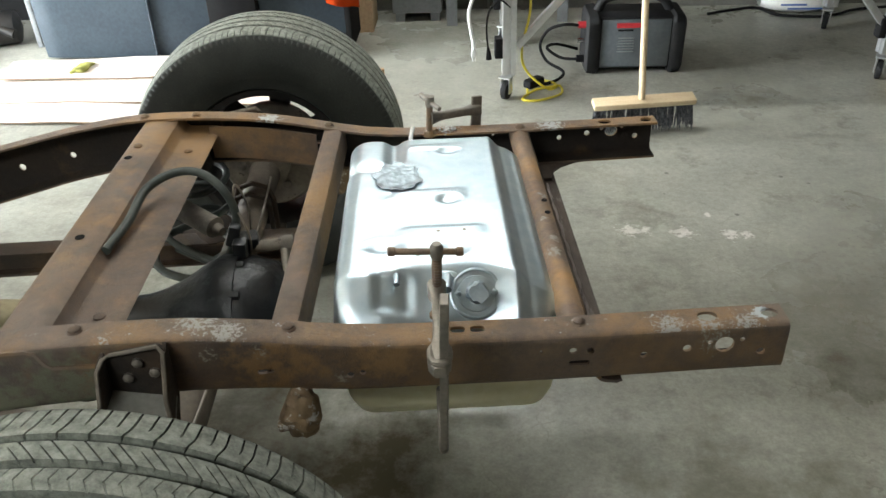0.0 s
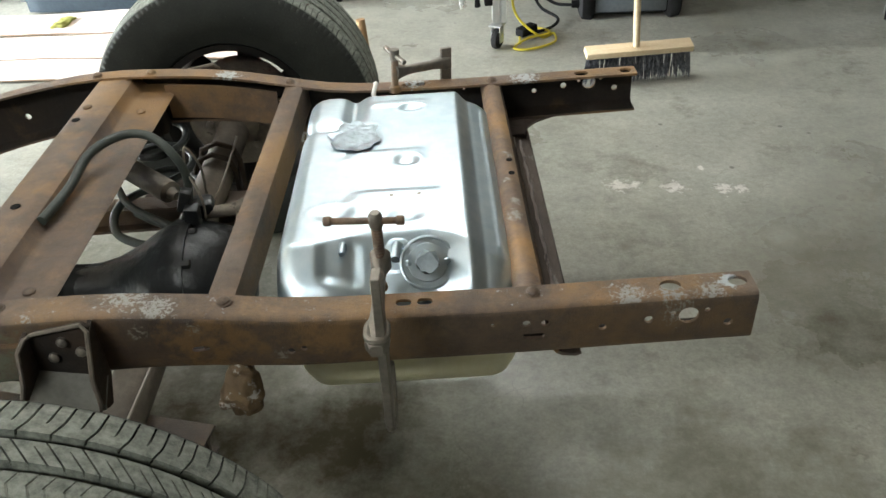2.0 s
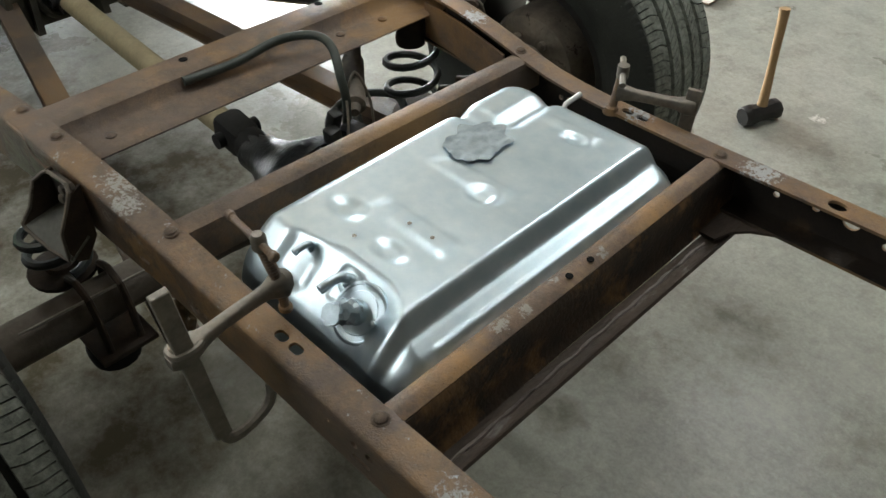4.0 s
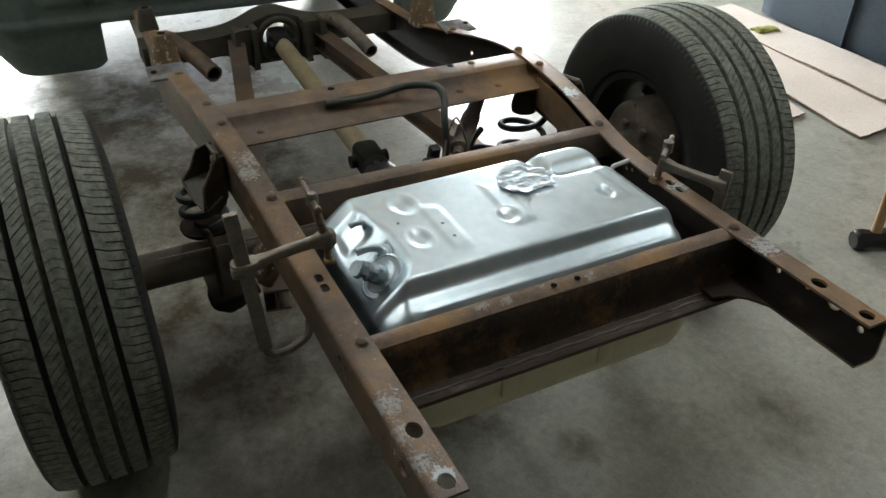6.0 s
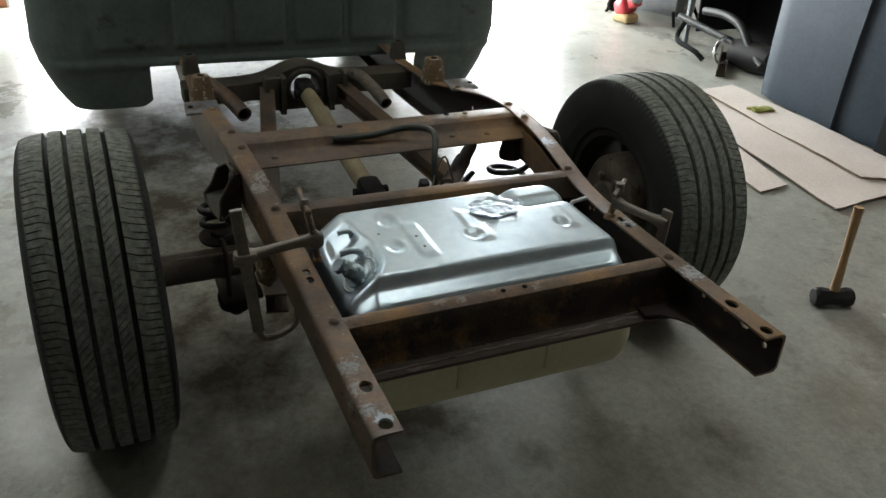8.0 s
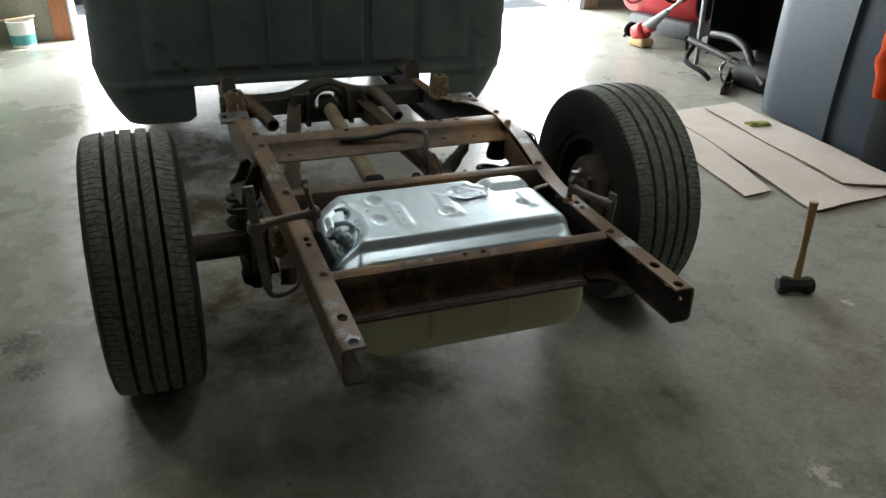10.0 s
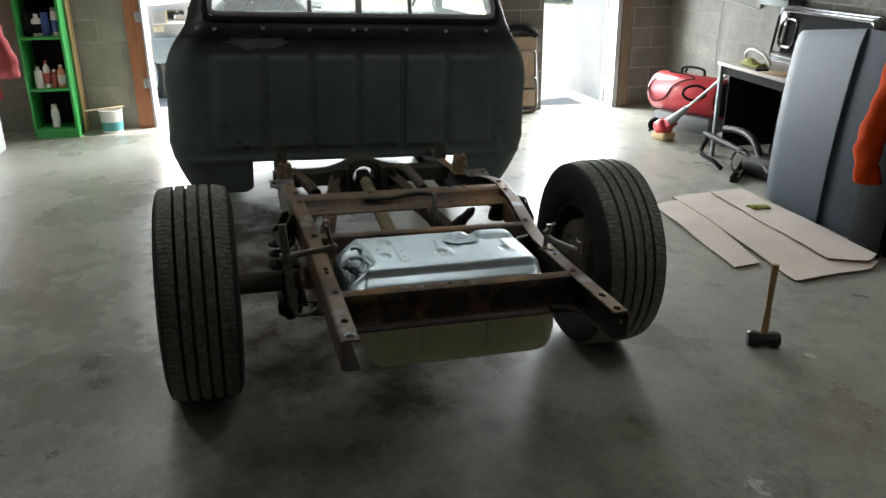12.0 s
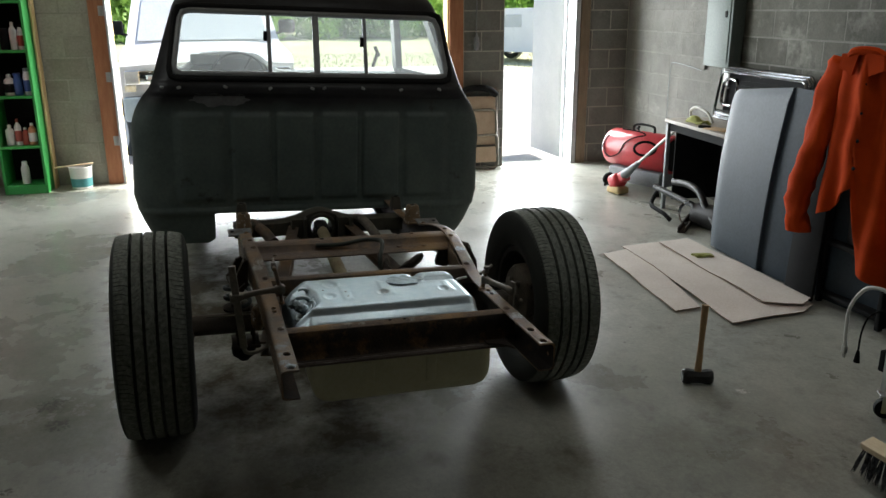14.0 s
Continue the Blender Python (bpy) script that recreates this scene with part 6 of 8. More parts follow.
def far_clamp():
    t = thing("bar_clamp", "small steel bar clamp on the opposite rail", "clamp", TRUCK_M)
    bm = bmesh.new()
    box(bm, (-0.450, 0.450, 0.60), (0.026, 0.009, 0.20), (0, 3, 20), 0.0015, 1)
    part("bar", bm, STEEL, t)
    bm = bmesh.new()
    rings = []
    for u in np.linspace(0, 1, 10):
        p = Vector((-0.563, 0.385, 0.676)).lerp(Vector((-0.440, 0.455, 0.664)), u)
        e = math.exp(-(u / 0.12) ** 2) + math.exp(-((u - 0.93) / 0.12) ** 2)
        w, h = 0.008 + 0.006 * e, 0.009 + 0.006 * e
        rings.append([p + Vector((-0.5 * w * a, w * a, h * b)) for a, b in ((-1, -0.7), (-0.7, -1), (0.7, -1), (1, -0.7), (1, 0.7), (0.7, 1), (-0.7, 1), (-1, 0.7))])
    ring_loft(bm, rings)
    part("sliding_arm", bm, STEEL, t, "cast sliding arm", angle=50)
    bm = bmesh.new()
    rod(bm, (-0.567, 0.380, 0.637), (-0.562, 0.392, 0.715), 0.008)
    lathe(bm, [(0.016, 0), (0.012, 0.012), (0.007, 0.015)], pose(-0.567, 0.380, 0.632), 12)
    part("screw", bm, RUST_PALE, t, "rusty screw")
    bm = bmesh.new()
    rod(bm, (-0.583, 0.42, 0.722), (-0.540, 0.362, 0.706), 0.006)
    lathe(bm, [(0.011, -0.012), (0.011, 0.012)], pose(-0.562, 0.392, 0.715), 12)
    part("tommy_bar", bm, STEEL, t)


near_clamp()
far_clamp()


# ---- things on the floor by the truck ----
def hammer():
    m = pose(-0.712, 1.467, 0.0, 0, 0, -23)
    t = thing("sledgehammer", "sledgehammer standing on its dark steel head with a worn wooden handle", "hammer", m)
    bm = bmesh.new()
    oct_ = [(0.036 * math.cos(a), 0.036 * math.sin(a)) for a in [math.pi / 8 + k * math.pi / 4 for k in range(8)]]
    mm = Matrix(((1, 0, 0, 0), (0, 0, 1, 0), (0, 1, 0, 0.0323), (0, 0, 0, 1)))
    rings = []
    for y, k in ((-0.067, 0.78), (-0.061, 0.92), (-0.041, 0.97), (-0.02, 0.84), (0.02, 0.84), (0.041, 0.97), (0.061, 0.92), (0.067, 0.78)):
        rings.append([mm @ Vector((x * k, z * k, y)) for x, z in oct_])
    ring_loft(bm, rings)
    part("head", bm, BLACK_METAL, t, "dark forged steel head")
    bm = bmesh.new()
    pts = curve([(0, 0, 0.06), (-0.006, 0.004, 0.14), (-0.018, 0.009, 0.26), (-0.03, 0.014, 0.365)], 4)
    tube(bm, pts, 0.014, 12, radii=[0.0125 + 0.004 * abs(k / 6 - 1) for k in range(len(pts))])
    part("handle", bm, OLD_WOOD, t, "worn brown wooden handle")


hammer()


CARD_EDGE = mat("torn_cardboard_edge", (0.20, 0.13, 0.08), (0.32, 0.23, 0.15), 40, 0.9)


def sheet(poly, z, label, tilt=None):
    """A flattened carton lying on the floor: two liners with an uneven edge and a slight warp."""
    bm = bmesh.new()
    P = []
    n = len(poly)
    rng = random.Random(int(poly[0][0] * 100))
    for i in range(n):
        a, b = Vector(poly[i]), Vector(poly[(i + 1) % n])
        for k in range(12):
            q = a.lerp(b, k / 12)
            P.append((q.x + rng.uniform(-1, 1) * 0.004, q.y + rng.uniform(-1, 1) * 0.004))
    c = Vector((sum(p[0] for p in P) / len(P), sum(p[1] for p in P) / len(P)))
    def h(x, y):
        r = 0.014 * noise.noise((x * 2.1, y * 2.1, z * 50)) + 0.005
        return z + max(0, r) + (tilt(x, y) if tilt else 0)
    top = [[bm.verts.new((c.x + (x - c.x) * k, c.y + (y - c.y) * k, h(c.x + (x - c.x) * k, c.y + (y - c.y) * k) + 0.006)) for x, y in P] for k in (1, 0.75, 0.5, 0.25)]
    low = [bm.verts.new((x, y, h(x, y))) for x, y in P]
    mid = bm.verts.new((c.x, c.y, h(c.x, c.y) + 0.004))
    m = len(P)
    for a, b in zip(top, top[1:]):
        for j in range(m):
            bm.faces.new((a[j], a[(j + 1) % m], b[(j + 1) % m], b[j]))
    for j in range(m):
        bm.faces.new((top[-1][j], top[-1][(j + 1) % m], mid))
        bm.faces.new((low[j], low[(j + 1) % m], top[0][(j + 1) % m], top[0][j]))
    bm.faces.new(low[::-1])
    ob = solo("cardboard_sheet", bm, CARD, label, "cardboard", group="cardboard on the floor")
    ob.data.materials.append(CARD_EDGE)
    for p in ob.data.polygons:
        if p.normal.z < 0.5:
            p.material_index = 1
    return ob


sheet([(-2.72, 2.20), (-1.245, 2.045), (-1.275, 2.53), (-1.36, 2.66), (-2.74, 2.66)], 0.006, "large flattened cardboard sheet lying on the floor")
sheet([(-2.68, 2.475), (-1.425, 2.372), (-1.335, 2.57), (-1.42, 2.70), (-2.70, 2.72)], 0.019, "smaller torn cardboard sheet on top of another", lambda x, y: 0.02 * max(0, (x + 1.65)) )
sheet([(-2.60, 1.99), (-1.497, 1.856), (-1.515, 2.03), (-2.64, 2.24)], 0.0, "narrow cardboard sheet with a dark worn edge")
bm = bmesh.new()
grid(bm, 10, 14, lambda u, v: Vector((-2.34 + 0.07 * u + 0.02 * v, 2.51 + 0.12 * v, 0.038 + 0.008 * math.sin(u * 3.1) * (1 - 0.4 * v) + 0.008 * noise.noise((u * 4, v * 4, 2)))))
solid(solo("work_glove", bm, GLOVE, "crumpled yellow-green work glove on the cardboard", "glove"), 0.015)


# ---- along the right wall ----
def hood():
    t = thing("truck_hood", "blue-grey primered truck hood standing on edge against the wall", "truck hood")
    bm = bmesh.new()

    def f(u, v):
        x = -2.56 + 0.590 * u
        z = 0.012 + (1.08 + 0.07 * u) * v
        y = 2.80 - 0.055 * u + 0.10 * v * v + 0.014 * (1 - math.sin(min(1, u * 6) * math.pi / 2)) + 0.025 * max(0, v - 0.93) * 10 * max(0, v - 0.93) * 10
        x += -0.05 * v * (1 - u) + 0.02 * v
        z -= 0.018 * (1 - math.sin(min(1, u * 8) * math.pi / 2)) * v
        return Vector((x, y, z))

    grid(bm, 40, 40, f)
    solid(part("main_panel", bm, HOOD, t, angle=60), 0.012, 1)
    bm = bmesh.new()
    rings = []
    for v in np.linspace(0, 1, 14):
        p = f(1.0, v) + Vector((0.012, -0.008, 0))
        rings.append([p + Vector((a, b, 0)) for a, b in ((-0.010, 0.018), (-0.005, -0.004), (0.0, -0.008), (0.006, -0.004), (0.010, 0.018))])
    ring_loft(bm, rings)
    part("centre_ridge", bm, HOOD, t)
    bm = bmesh.new()

    def g(u, v):
        x = -1.950 + 0.98 * u
        z = 0.012 + (1.15 - 0.02 * u) * v
        return Vector((x + 0.02 * v, 2.752 + 0.05 * u * u + 0.10 * v * v, z))

    grid(bm, 24, 24, g)
    solid(part("side_panel", bm, HOOD, t, angle=60), 0.012, 1)


hood()


def cabinet():
    t = thing("tool_cart", "tall black steel shelf cart standing under the jacket", "tool cart", pose(-1.165, 2.90, 0, 0, 0, -4))
    for z in (0.06, 0.36, 0.78, 1.26):
        bm = bmesh.new()
        box(bm, (0, 0, z), (0.47, 0.36, 0.03), bev=0.004)
        part("shelf", bm, BLACK, t)
    for sx in (-0.235, 0.235):
        for sy in (-0.175, 0.175):
            bm = bmesh.new()
            box(bm, (sx, sy, 0.64), (0.03, 0.03, 1.27), bev=0.003)
            part("leg", bm, BLACK, t)
    bm = bmesh.new()
    box(bm, (0, 0.195, 0.64), (0.47, 0.010, 1.24))
    part("back_panel", bm, BLACK, t)
    bm = bmesh.new()
    box(bm, (0.245, 0, 0.64), (0.010, 0.36, 1.24))
    part("side_panel", bm, BLACK, t)


cabinet()


def charger():
    t = thing("battery_charger", "dark battery charger on the lower shelf of the cart", "charger", pose(-1.13, 2.84, 0.376, 0, 0, -4))
    bm = bmesh.new()
    box(bm, (0, 0, 0.09), (0.30, 0.2, 0.18), bev=0.02)
    part("case", bm, DARK_PLASTIC, t)
    bm = bmesh.new()
    box(bm, (0.02, -0.103, 0.13), (0.05, 0.004, 0.008))
    part("label_bar", bm, MID_GREY, t)


charger()
bm = bmesh.new()
box(bm, (0, 0, 0.63), (0.25, 0.018, 1.25), bev=0.006)
rod(bm, (0.02, -0.008, 0.42), (0.02, -0.014, 0.42), 0.007)
solo("black_panel", bm, BLACK, "flat black board leaning against the hood", "panel", pose(-1.525, 2.695, 0.001, -3, 0, -4))


def jacket(m, cloth, label, k=1.0, name="jacket"):
    t = thing(name, label, "jacket", m)

    def fold(u, v, s):
        return 0.022 * math.sin(u * 17 + 3 * v + s) * (0.35 + 0.65 * v) + 0.016 * noise.noise((u * 5, v * 4, s)) + 0.02 * noise.noise((u * 2, v * 2, s + 4))

    bm = bmesh.new()

    def body(u, v):
        w = 0.21 + 0.04 * v
        a = (u - 0.5) * 2
        drop = 0.06 * abs(a) ** 1.5 * (1 - v)
        long = lerp([(0, 0.86), (0.18, 0.82), (0.40, 0.70), (0.50, 0.66), (0.56, 0.90), (0.68, 1.10), (1.0, 1.16)], u)
        return Vector((a * w + 0.03 * v, -0.09 * math.cos(a * 1.4) + fold(u, v, 1) - 0.02, 0 - drop - long * v))

    grid(bm, 44, 40, body)
    solid(part("body", bm, cloth, t, angle=80), 0.008)
    for s, x1, z1, y1 in ((-1, -0.36, -0.99, -0.03), (1, 0.40, -0.96, -0.10)):
        bm = bmesh.new()
        pts = curve([(s * 0.17, -0.04, -0.05), (s * 0.235, -0.05, -0.22), (s * 0.28, -0.06, -0.50), (x1, y1 - 0.03, -0.78), (x1 + 0.005, y1, z1)], 7)
        fr = frames_along(pts, False)
        rings = []
        for i, (p, sd, up) in enumerate(fr):
            v = i / (len(fr) - 1)
            ring = []
            for j in range(22):
                a = 2 * math.pi * j / 22
                r = (0.088 - 0.015 * v) * (1 + 0.22 * noise.noise((math.cos(a) * 1.5, math.sin(a) * 1.5, v * 9 + s))) + 0.008 * math.sin(v * 34 + 2 * a + 3 * math.sin(v * 9))
                ring.append(p + r * (0.62 * math.cos(a) * sd + math.sin(a) * up) if abs(fr[i][1].y) > 0.5 else p + r * (math.cos(a) * sd + 0.62 * math.sin(a) * up))
            rings.append(ring)
        ring_loft(bm, rings)
        part("sleeve", bm, cloth, t, angle=80)
    bm = bmesh.new()
    tube(bm, curve([(-0.10, -0.10, -0.03), (-0.06, -0.125, 0.01), (0.0, -0.12, 0.02), (0.07, -0.11, 0.01), (0.11, -0.08, -0.03)]), 0.022, 8)
    for s in (-1, 1):
        prism(bm, [(s * 0.02, 0.01), (s * 0.12, 0.0), (s * 0.13, -0.07), (s * 0.05, -0.10)], 0.115, 0.135, Matrix(((1, 0, 0, 0), (0, 0, -1, 0), (0, 1, 0, 0), (0, 0, 0, 1))))
    part("collar", bm, cloth, t)
    for z in (-0.14, -0.28, -0.42, -0.56):
        bm = bmesh.new()
        lathe(bm, [(0.010, 0), (0.010, 0.004), (0.004, 0.006)], pose(0.035, -0.128, z, 90), 12)
        part("button", bm, BLACK, t, "dark snap button")


jacket(pose(-1.16, 2.69, 1.40, 0, 0, 6), ORANGE, "orange welding jacket hung over the black locker")
bm = bmesh.new()
tube(bm, curve([(0, 0.12, 0.0), (0, 0.0, 0.012), (0, -0.06, 0.0)]), 0.01, 8)
solo("coat_hook", bm, BLACK, "short black hook holding the jacket", "hook", pose(-1.16, 2.72, 1.385))


def bench():
    t = thing("work_bench", "old desk with a worn brown top and black panels", "desk", pose(-3.14, 3.32, 0, 0, 0, -5.2))
    bm = bmesh.new()
    box(bm, (0, 0, 0.737), (1.06, 0.56, 0.028), bev=0.004)
    part("top", bm, mat("worn_desktop", (0.30, 0.26, 0.22), (0.40, 0.36, 0.31), 5, 0.6, 0, 0.1, 60), t, "worn grey-brown desk top")
    bm = bmesh.new()
    box(bm, (0.02, 0.24, 0.362), (1.0, 0.02, 0.722))
    part("back_panel", bm, BLACK, t)
    bm = bmesh.new()
    box(bm, (0.50, 0, 0.36), (0.025, 0.52, 0.70))
    part("side_panel", bm, GREY_PAINT, t)
    bm = bmesh.new()
    box(bm, (-0.47, 0.02, 0.40), (0.012, 0.44, 0.64))
    part("side_panel", bm, BLACK, t)
    bm = bmesh.new()
    box(bm, (0.02, -0.25, 0.69), (1.0, 0.02, 0.06))
    part("apron", bm, BLACK, t)
    for x, y in ((-0.49, -0.26), (-0.49, 0.25), (0.49, -0.25), (0.49, 0.25)):
        bm = bmesh.new()
        box(bm, (x, y, 0.361), (0.03, 0.03, 0.722), bev=0.003)
        part("leg", bm, GREY_PAINT, t)


bench()


def grille():
    t = thing("chrome_grille", "chromed truck grille surround leaning on the desk", "grille", pose(-3.05, 3.45, 0.756, -8, 0, -5.2))
    for k, (w, h) in enumerate(((1.17, 0.41), (1.13, 0.372), (1.09, 0.335))):
        bm = bmesh.new()
        P = [(x, 0.0 - 0.012 * k, z + 0.205) for x, z in round_rect(w, h, 0.05, 5)]
        tube(bm, P, 0.011, 8, closed=True)
        part("chrome_frame", bm, OLD_CHROME, t)
    for x in (-0.42, 0.42):
        bm = bmesh.new()
        tube(bm, [(x + p, 0.0, 0.215 + q) for p, q in round_rect(0.20, 0.21, 0.06, 5)], 0.012, 8, closed=True)
        part("lamp_bezel", bm, OLD_CHROME, t, "chromed headlamp opening")
    for k in range(7):
        bm = bmesh.new()
        box(bm, (0, 0.01, 0.10 + k * 0.036), (0.60, 0.02, 0.008))
        part("slat", bm, OLD_CHROME if k == 3 else BLACK, t)
    for k in range(3):
        bm = bmesh.new()
        box(bm, (0, -0.012, 0.02 + k * 0.022), (1.05, 0.02, 0.010), bev=0.003)
        part("lower_bar", bm, OLD_CHROME if k == 1 else BLACK, t)
    bm = bmesh.new()
    box(bm, (0, 0.04, 0.21), (1.05, 0.01, 0.32))
    part("backing", bm, BLACK, t)


grille()
bm = bmesh.new()
grid(bm, 14, 12, lambda u, v: Vector((-3.42 + 0.20 * u, 3.10 + 0.10 * v, 0.765 + 0.05 * math.sin(math.pi * v) * (0.6 + 0.4 * math.sin(u * 6)) + 0.01 * noise.noise((u * 6, v * 5, 1)))))
solid(solo("work_glove", bm, GLOVE, "yellow leather glove lying on the desk", "glove"), 0.01)
bm = bmesh.new()
tube(bm, curve([(-3.56, 3.25, 0.762), (-3.53, 3.22, 0.83), (-3.42, 3.20, 0.868), (-3.28, 3.2, 0.84), (-3.2, 3.2, 0.775)]), 0.011, 10)
solo("bent_tube", bm, mat("pale_plastic_tube", (0.55, 0.53, 0.48), (0.62, 0.6, 0.55), 8, 0.5), "pale plastic tube arched over the desk", "tube")
bm = bmesh.new()
lathe(bm, [(0.03, 0), (0.06, 0.005), (0.065, 0.05), (0.055, 0.10), (0.03, 0.105)], pose(-2.79, 3.12, 0.752), 20)
solo("paper_roll", bm, PALE_WOOD, "small tan roll standing on the desk", "roll")
bm = bmesh.new()
box(bm, (-2.98, 3.10, 0.757), (0.20, 0.12, 0.008), (0, 0, 12), 0.002)
solo("wood_offcut", bm, CARD_BROWN, "flat brown offcut on the desk", "offcut")
bm = bmesh.new()
box(bm, (-3.10, 3.06, 0.762), (0.09, 0.03, 0.02), (0, 0, 30), 0.005)
solo("pliers", bm, BLACK, "small black tool on the desk", "tool")


def heater():
    t = thing("torpedo_heater", "red cylindrical torpedo heater standing on the floor", "heater", pose(-4.40, 3.33, 0.0, 0, 0, 20))
    bm = bmesh.new()
    lathe(bm, [(0.10, -0.36), (0.160, -0.355), (0.172, -0.335), (0.172, 0.35), (0.165, 0.36), (0.14, 0.36), (0.135, 0.30), (0.02, 0.28)], pose(0, 0, 0.36, 0, 90, 0), 36)
    part("barrel", bm, RED, t, "glossy red barrel")
    bm = bmesh.new()
    lathe(bm, [(0.02, 0.372), (0.145, 0.372), (0.145, 0.35)], pose(0, 0, 0.36, 0, 90, 0), 30)
    part("outlet", bm, BLACK, t)
    bm = bmesh.new()
    box(bm, (0.02, 0, 0.13), (0.60, 0.28, 0.14), bev=0.02)
    part("fuel_base", bm, GREY_PAINT, t)
    for x in (-0.25, 0.3):
        for y in (-0.14, 0.14):
            bm = bmesh.new()
            rod(bm, (x, y, 0.10), (x * 1.15, y * 1.25, 0.0), 0.012)
            part("foot", bm, BLACK, t)
    bm = bmesh.new()
    tube(bm, curve([(-0.12, 0, 0.53), (-0.11, 0, 0.58), (0, 0, 0.595), (0.11, 0, 0.58), (0.12, 0, 0.53)]), 0.011, 8)
    part("handle", bm, BLACK, t)
    bm = bmesh.new()
    tube(bm, curve([(-0.30, -0.13, 0.48), (-0.33, -0.178, 0.38), (-0.26, -0.18, 0.29), (-0.14, -0.178, 0.33), (-0.08, -0.17, 0.43), (0.0, -0.13, 0.49), (0.1, -0.1, 0.52), (0.0, -0.08, 0.54), (-0.2, -0.06, 0.54)]), 0.006, 8)
    part("cord", bm, BLACK, t, "power cord looped over the barrel")


heater()


def trimmer():
    t = thing("string_trimmer", "red string trimmer lying with its shaft against the desk", "trimmer")
    a, b = Vector((-4.30, 3.02, 0.10)), Vector((-3.62, 3.20, 0.70))
    d = (b - a).normalized()
    bm = bmesh.new()
    rod(bm, a + d * 0.12, b, 0.013)
    part("shaft", bm, mat("pale_shaft", (0.55, 0.5, 0.45), (0.6, 0.55, 0.5), 6, 0.45, 0.3), t, "pale straight shaft")
    bm = bmesh.new()
    for c, s, r in (((-4.31, 3.03, 0.11), (0.14, 0.14, 0.13), 0.04), ((-4.23, 3.05, 0.16), (0.09, 0.09, 0.09), 0.02)):
        box(bm, c, s, (0, -30, 10), r, 3)
    part("engine", bm, RED, t, "red engine housing")
    bm = bmesh.new()
    box(bm, (-4.29, 3.03, 0.035), (0.17, 0.14, 0.066), (0, 0, 10), 0.025, 3)
    part("fuel_bottle", bm, YEL_WOOD, t, "yellowish fuel tank")
    bm = bmesh.new()
    lathe(bm, [(0.03, -0.02), (0.06, 0), (0.06, 0.02), (0.03, 0.03)], pose(-4.40, 3.0, 0.11, 0, -80, 0), 16)
    part("starter", bm, BLACK, t)
    bm = bmesh.new()
    tube(bm, [a + d * 0.12, a + d * 0.22, a + d * 0.34], 0.03, 10, radii=[0.045, 0.032, 0.022])
    part("grip", bm, GREY_PAINT, t)
    bm = bmesh.new()
    p = a + d * 0.46
    tube(bm, [p + Vector((0.03 * math.cos(q) - 0.04, 0.09 * math.cos(q), 0.06 * math.sin(q) + 0.05)) for q in [k * math.pi / 10 for k in range(20)]], 0.011, 8, closed=True)
    part("loop_handle", bm, BLACK, t, "black loop handle")


trimmer()


def exhaust_parts():
    t = thing("exhaust_section", "black bent exhaust pipes with a clamp lying by the desk", "exhaust pipe")
    bm = bmesh.new()
    tube(bm, [(-3.62, 3.0, 0.20), (-3.3, 3.02, 0.17), (-2.85, 3.05, 0.13)], 0.024, 12)
    part("pipe", bm, BLACK_METAL, t)
    bm = bmesh.new()
    tube(bm, curve([(-3.45, 3.06, 0.27), (-3.25, 3.07, 0.285), (-3.08, 3.06, 0.25), (-2.95, 3.04, 0.15), (-2.80, 3.02, 0.08)]), 0.027, 12)
    part("pipe", bm, BLACK_METAL, t)
    bm = bmesh.new()
    lathe(bm, [(0.03, -0.16), (0.085, -0.14), (0.095, 0), (0.085, 0.14), (0.03, 0.16)], pose(-2.95, 3.08, 0.095, 0, 90, 10), 20)
    part("muffler", bm, BLACK_METAL, t)
    bm = bmesh.new()
    tube(bm, [(-3.12 + 0.01, 2.98 + 0.075 * math.cos(a), 0.10 + 0.085 * math.sin(a)) for a in [k * math.pi / 14 for k in range(28)]], 0.011, 8, closed=True)
    part("pipe_clamp", bm, CHROME, t, "bright ring clamp")
    bm = bmesh.new()
    tube(bm, curve([(-3.5, 2.95, 0.19), (-3.49, 2.9, 0.12), (-3.42, 2.86, 0.09), (-3.25, 2.86, 0.07), (-3.18, 2.88, 0.03)]), 0.017, 8)
    part("hanger", bm, BLACK, t)


exhaust_parts()
bm = bmesh.new()
d = Vector((0.50, -0.47, 0)).normalized()
m = Matrix.Translation((-3.13, 3.01, 0.002)) @ Matrix.Rotation(math.atan2(d.y, d.x), 4, "Z")
for y in (-0.025, 0.025):
    box(bm, (0, y, 0.022), (0.58, 0.006, 0.044))
box(bm, (0, 0, 0.003), (0.58, 0.05, 0.006))
bmesh.ops.transform(bm, matrix=m, verts=bm.verts)
solo("channel_offcut", bm, RUST_DARK, "short dark steel channel lying on the floor", "steel offcut")


def breaker_panel():
    t = thing("breaker_panel", "grey-green steel breaker panel fixed to the block wall", "electrical panel", ROOM @ pose(2.02, -0.011, 1.52))
    bm = bmesh.new()
    box(bm, (0, -0.055, 0), (0.40, 0.11, 0.74), bev=0.004)
    part("body", bm, PANEL, t)
    bm = bmesh.new()
    box(bm, (0, -0.113, 0), (0.34, 0.008, 0.66), bev=0.002)
    d = part("door", bm, PANEL, t)
    bm = bmesh.new()
    box(bm, (0.12, -0.120, 0.05), (0.03, 0.010, 0.05), bev=0.003)
    part("latch", bm, BLACK, d)


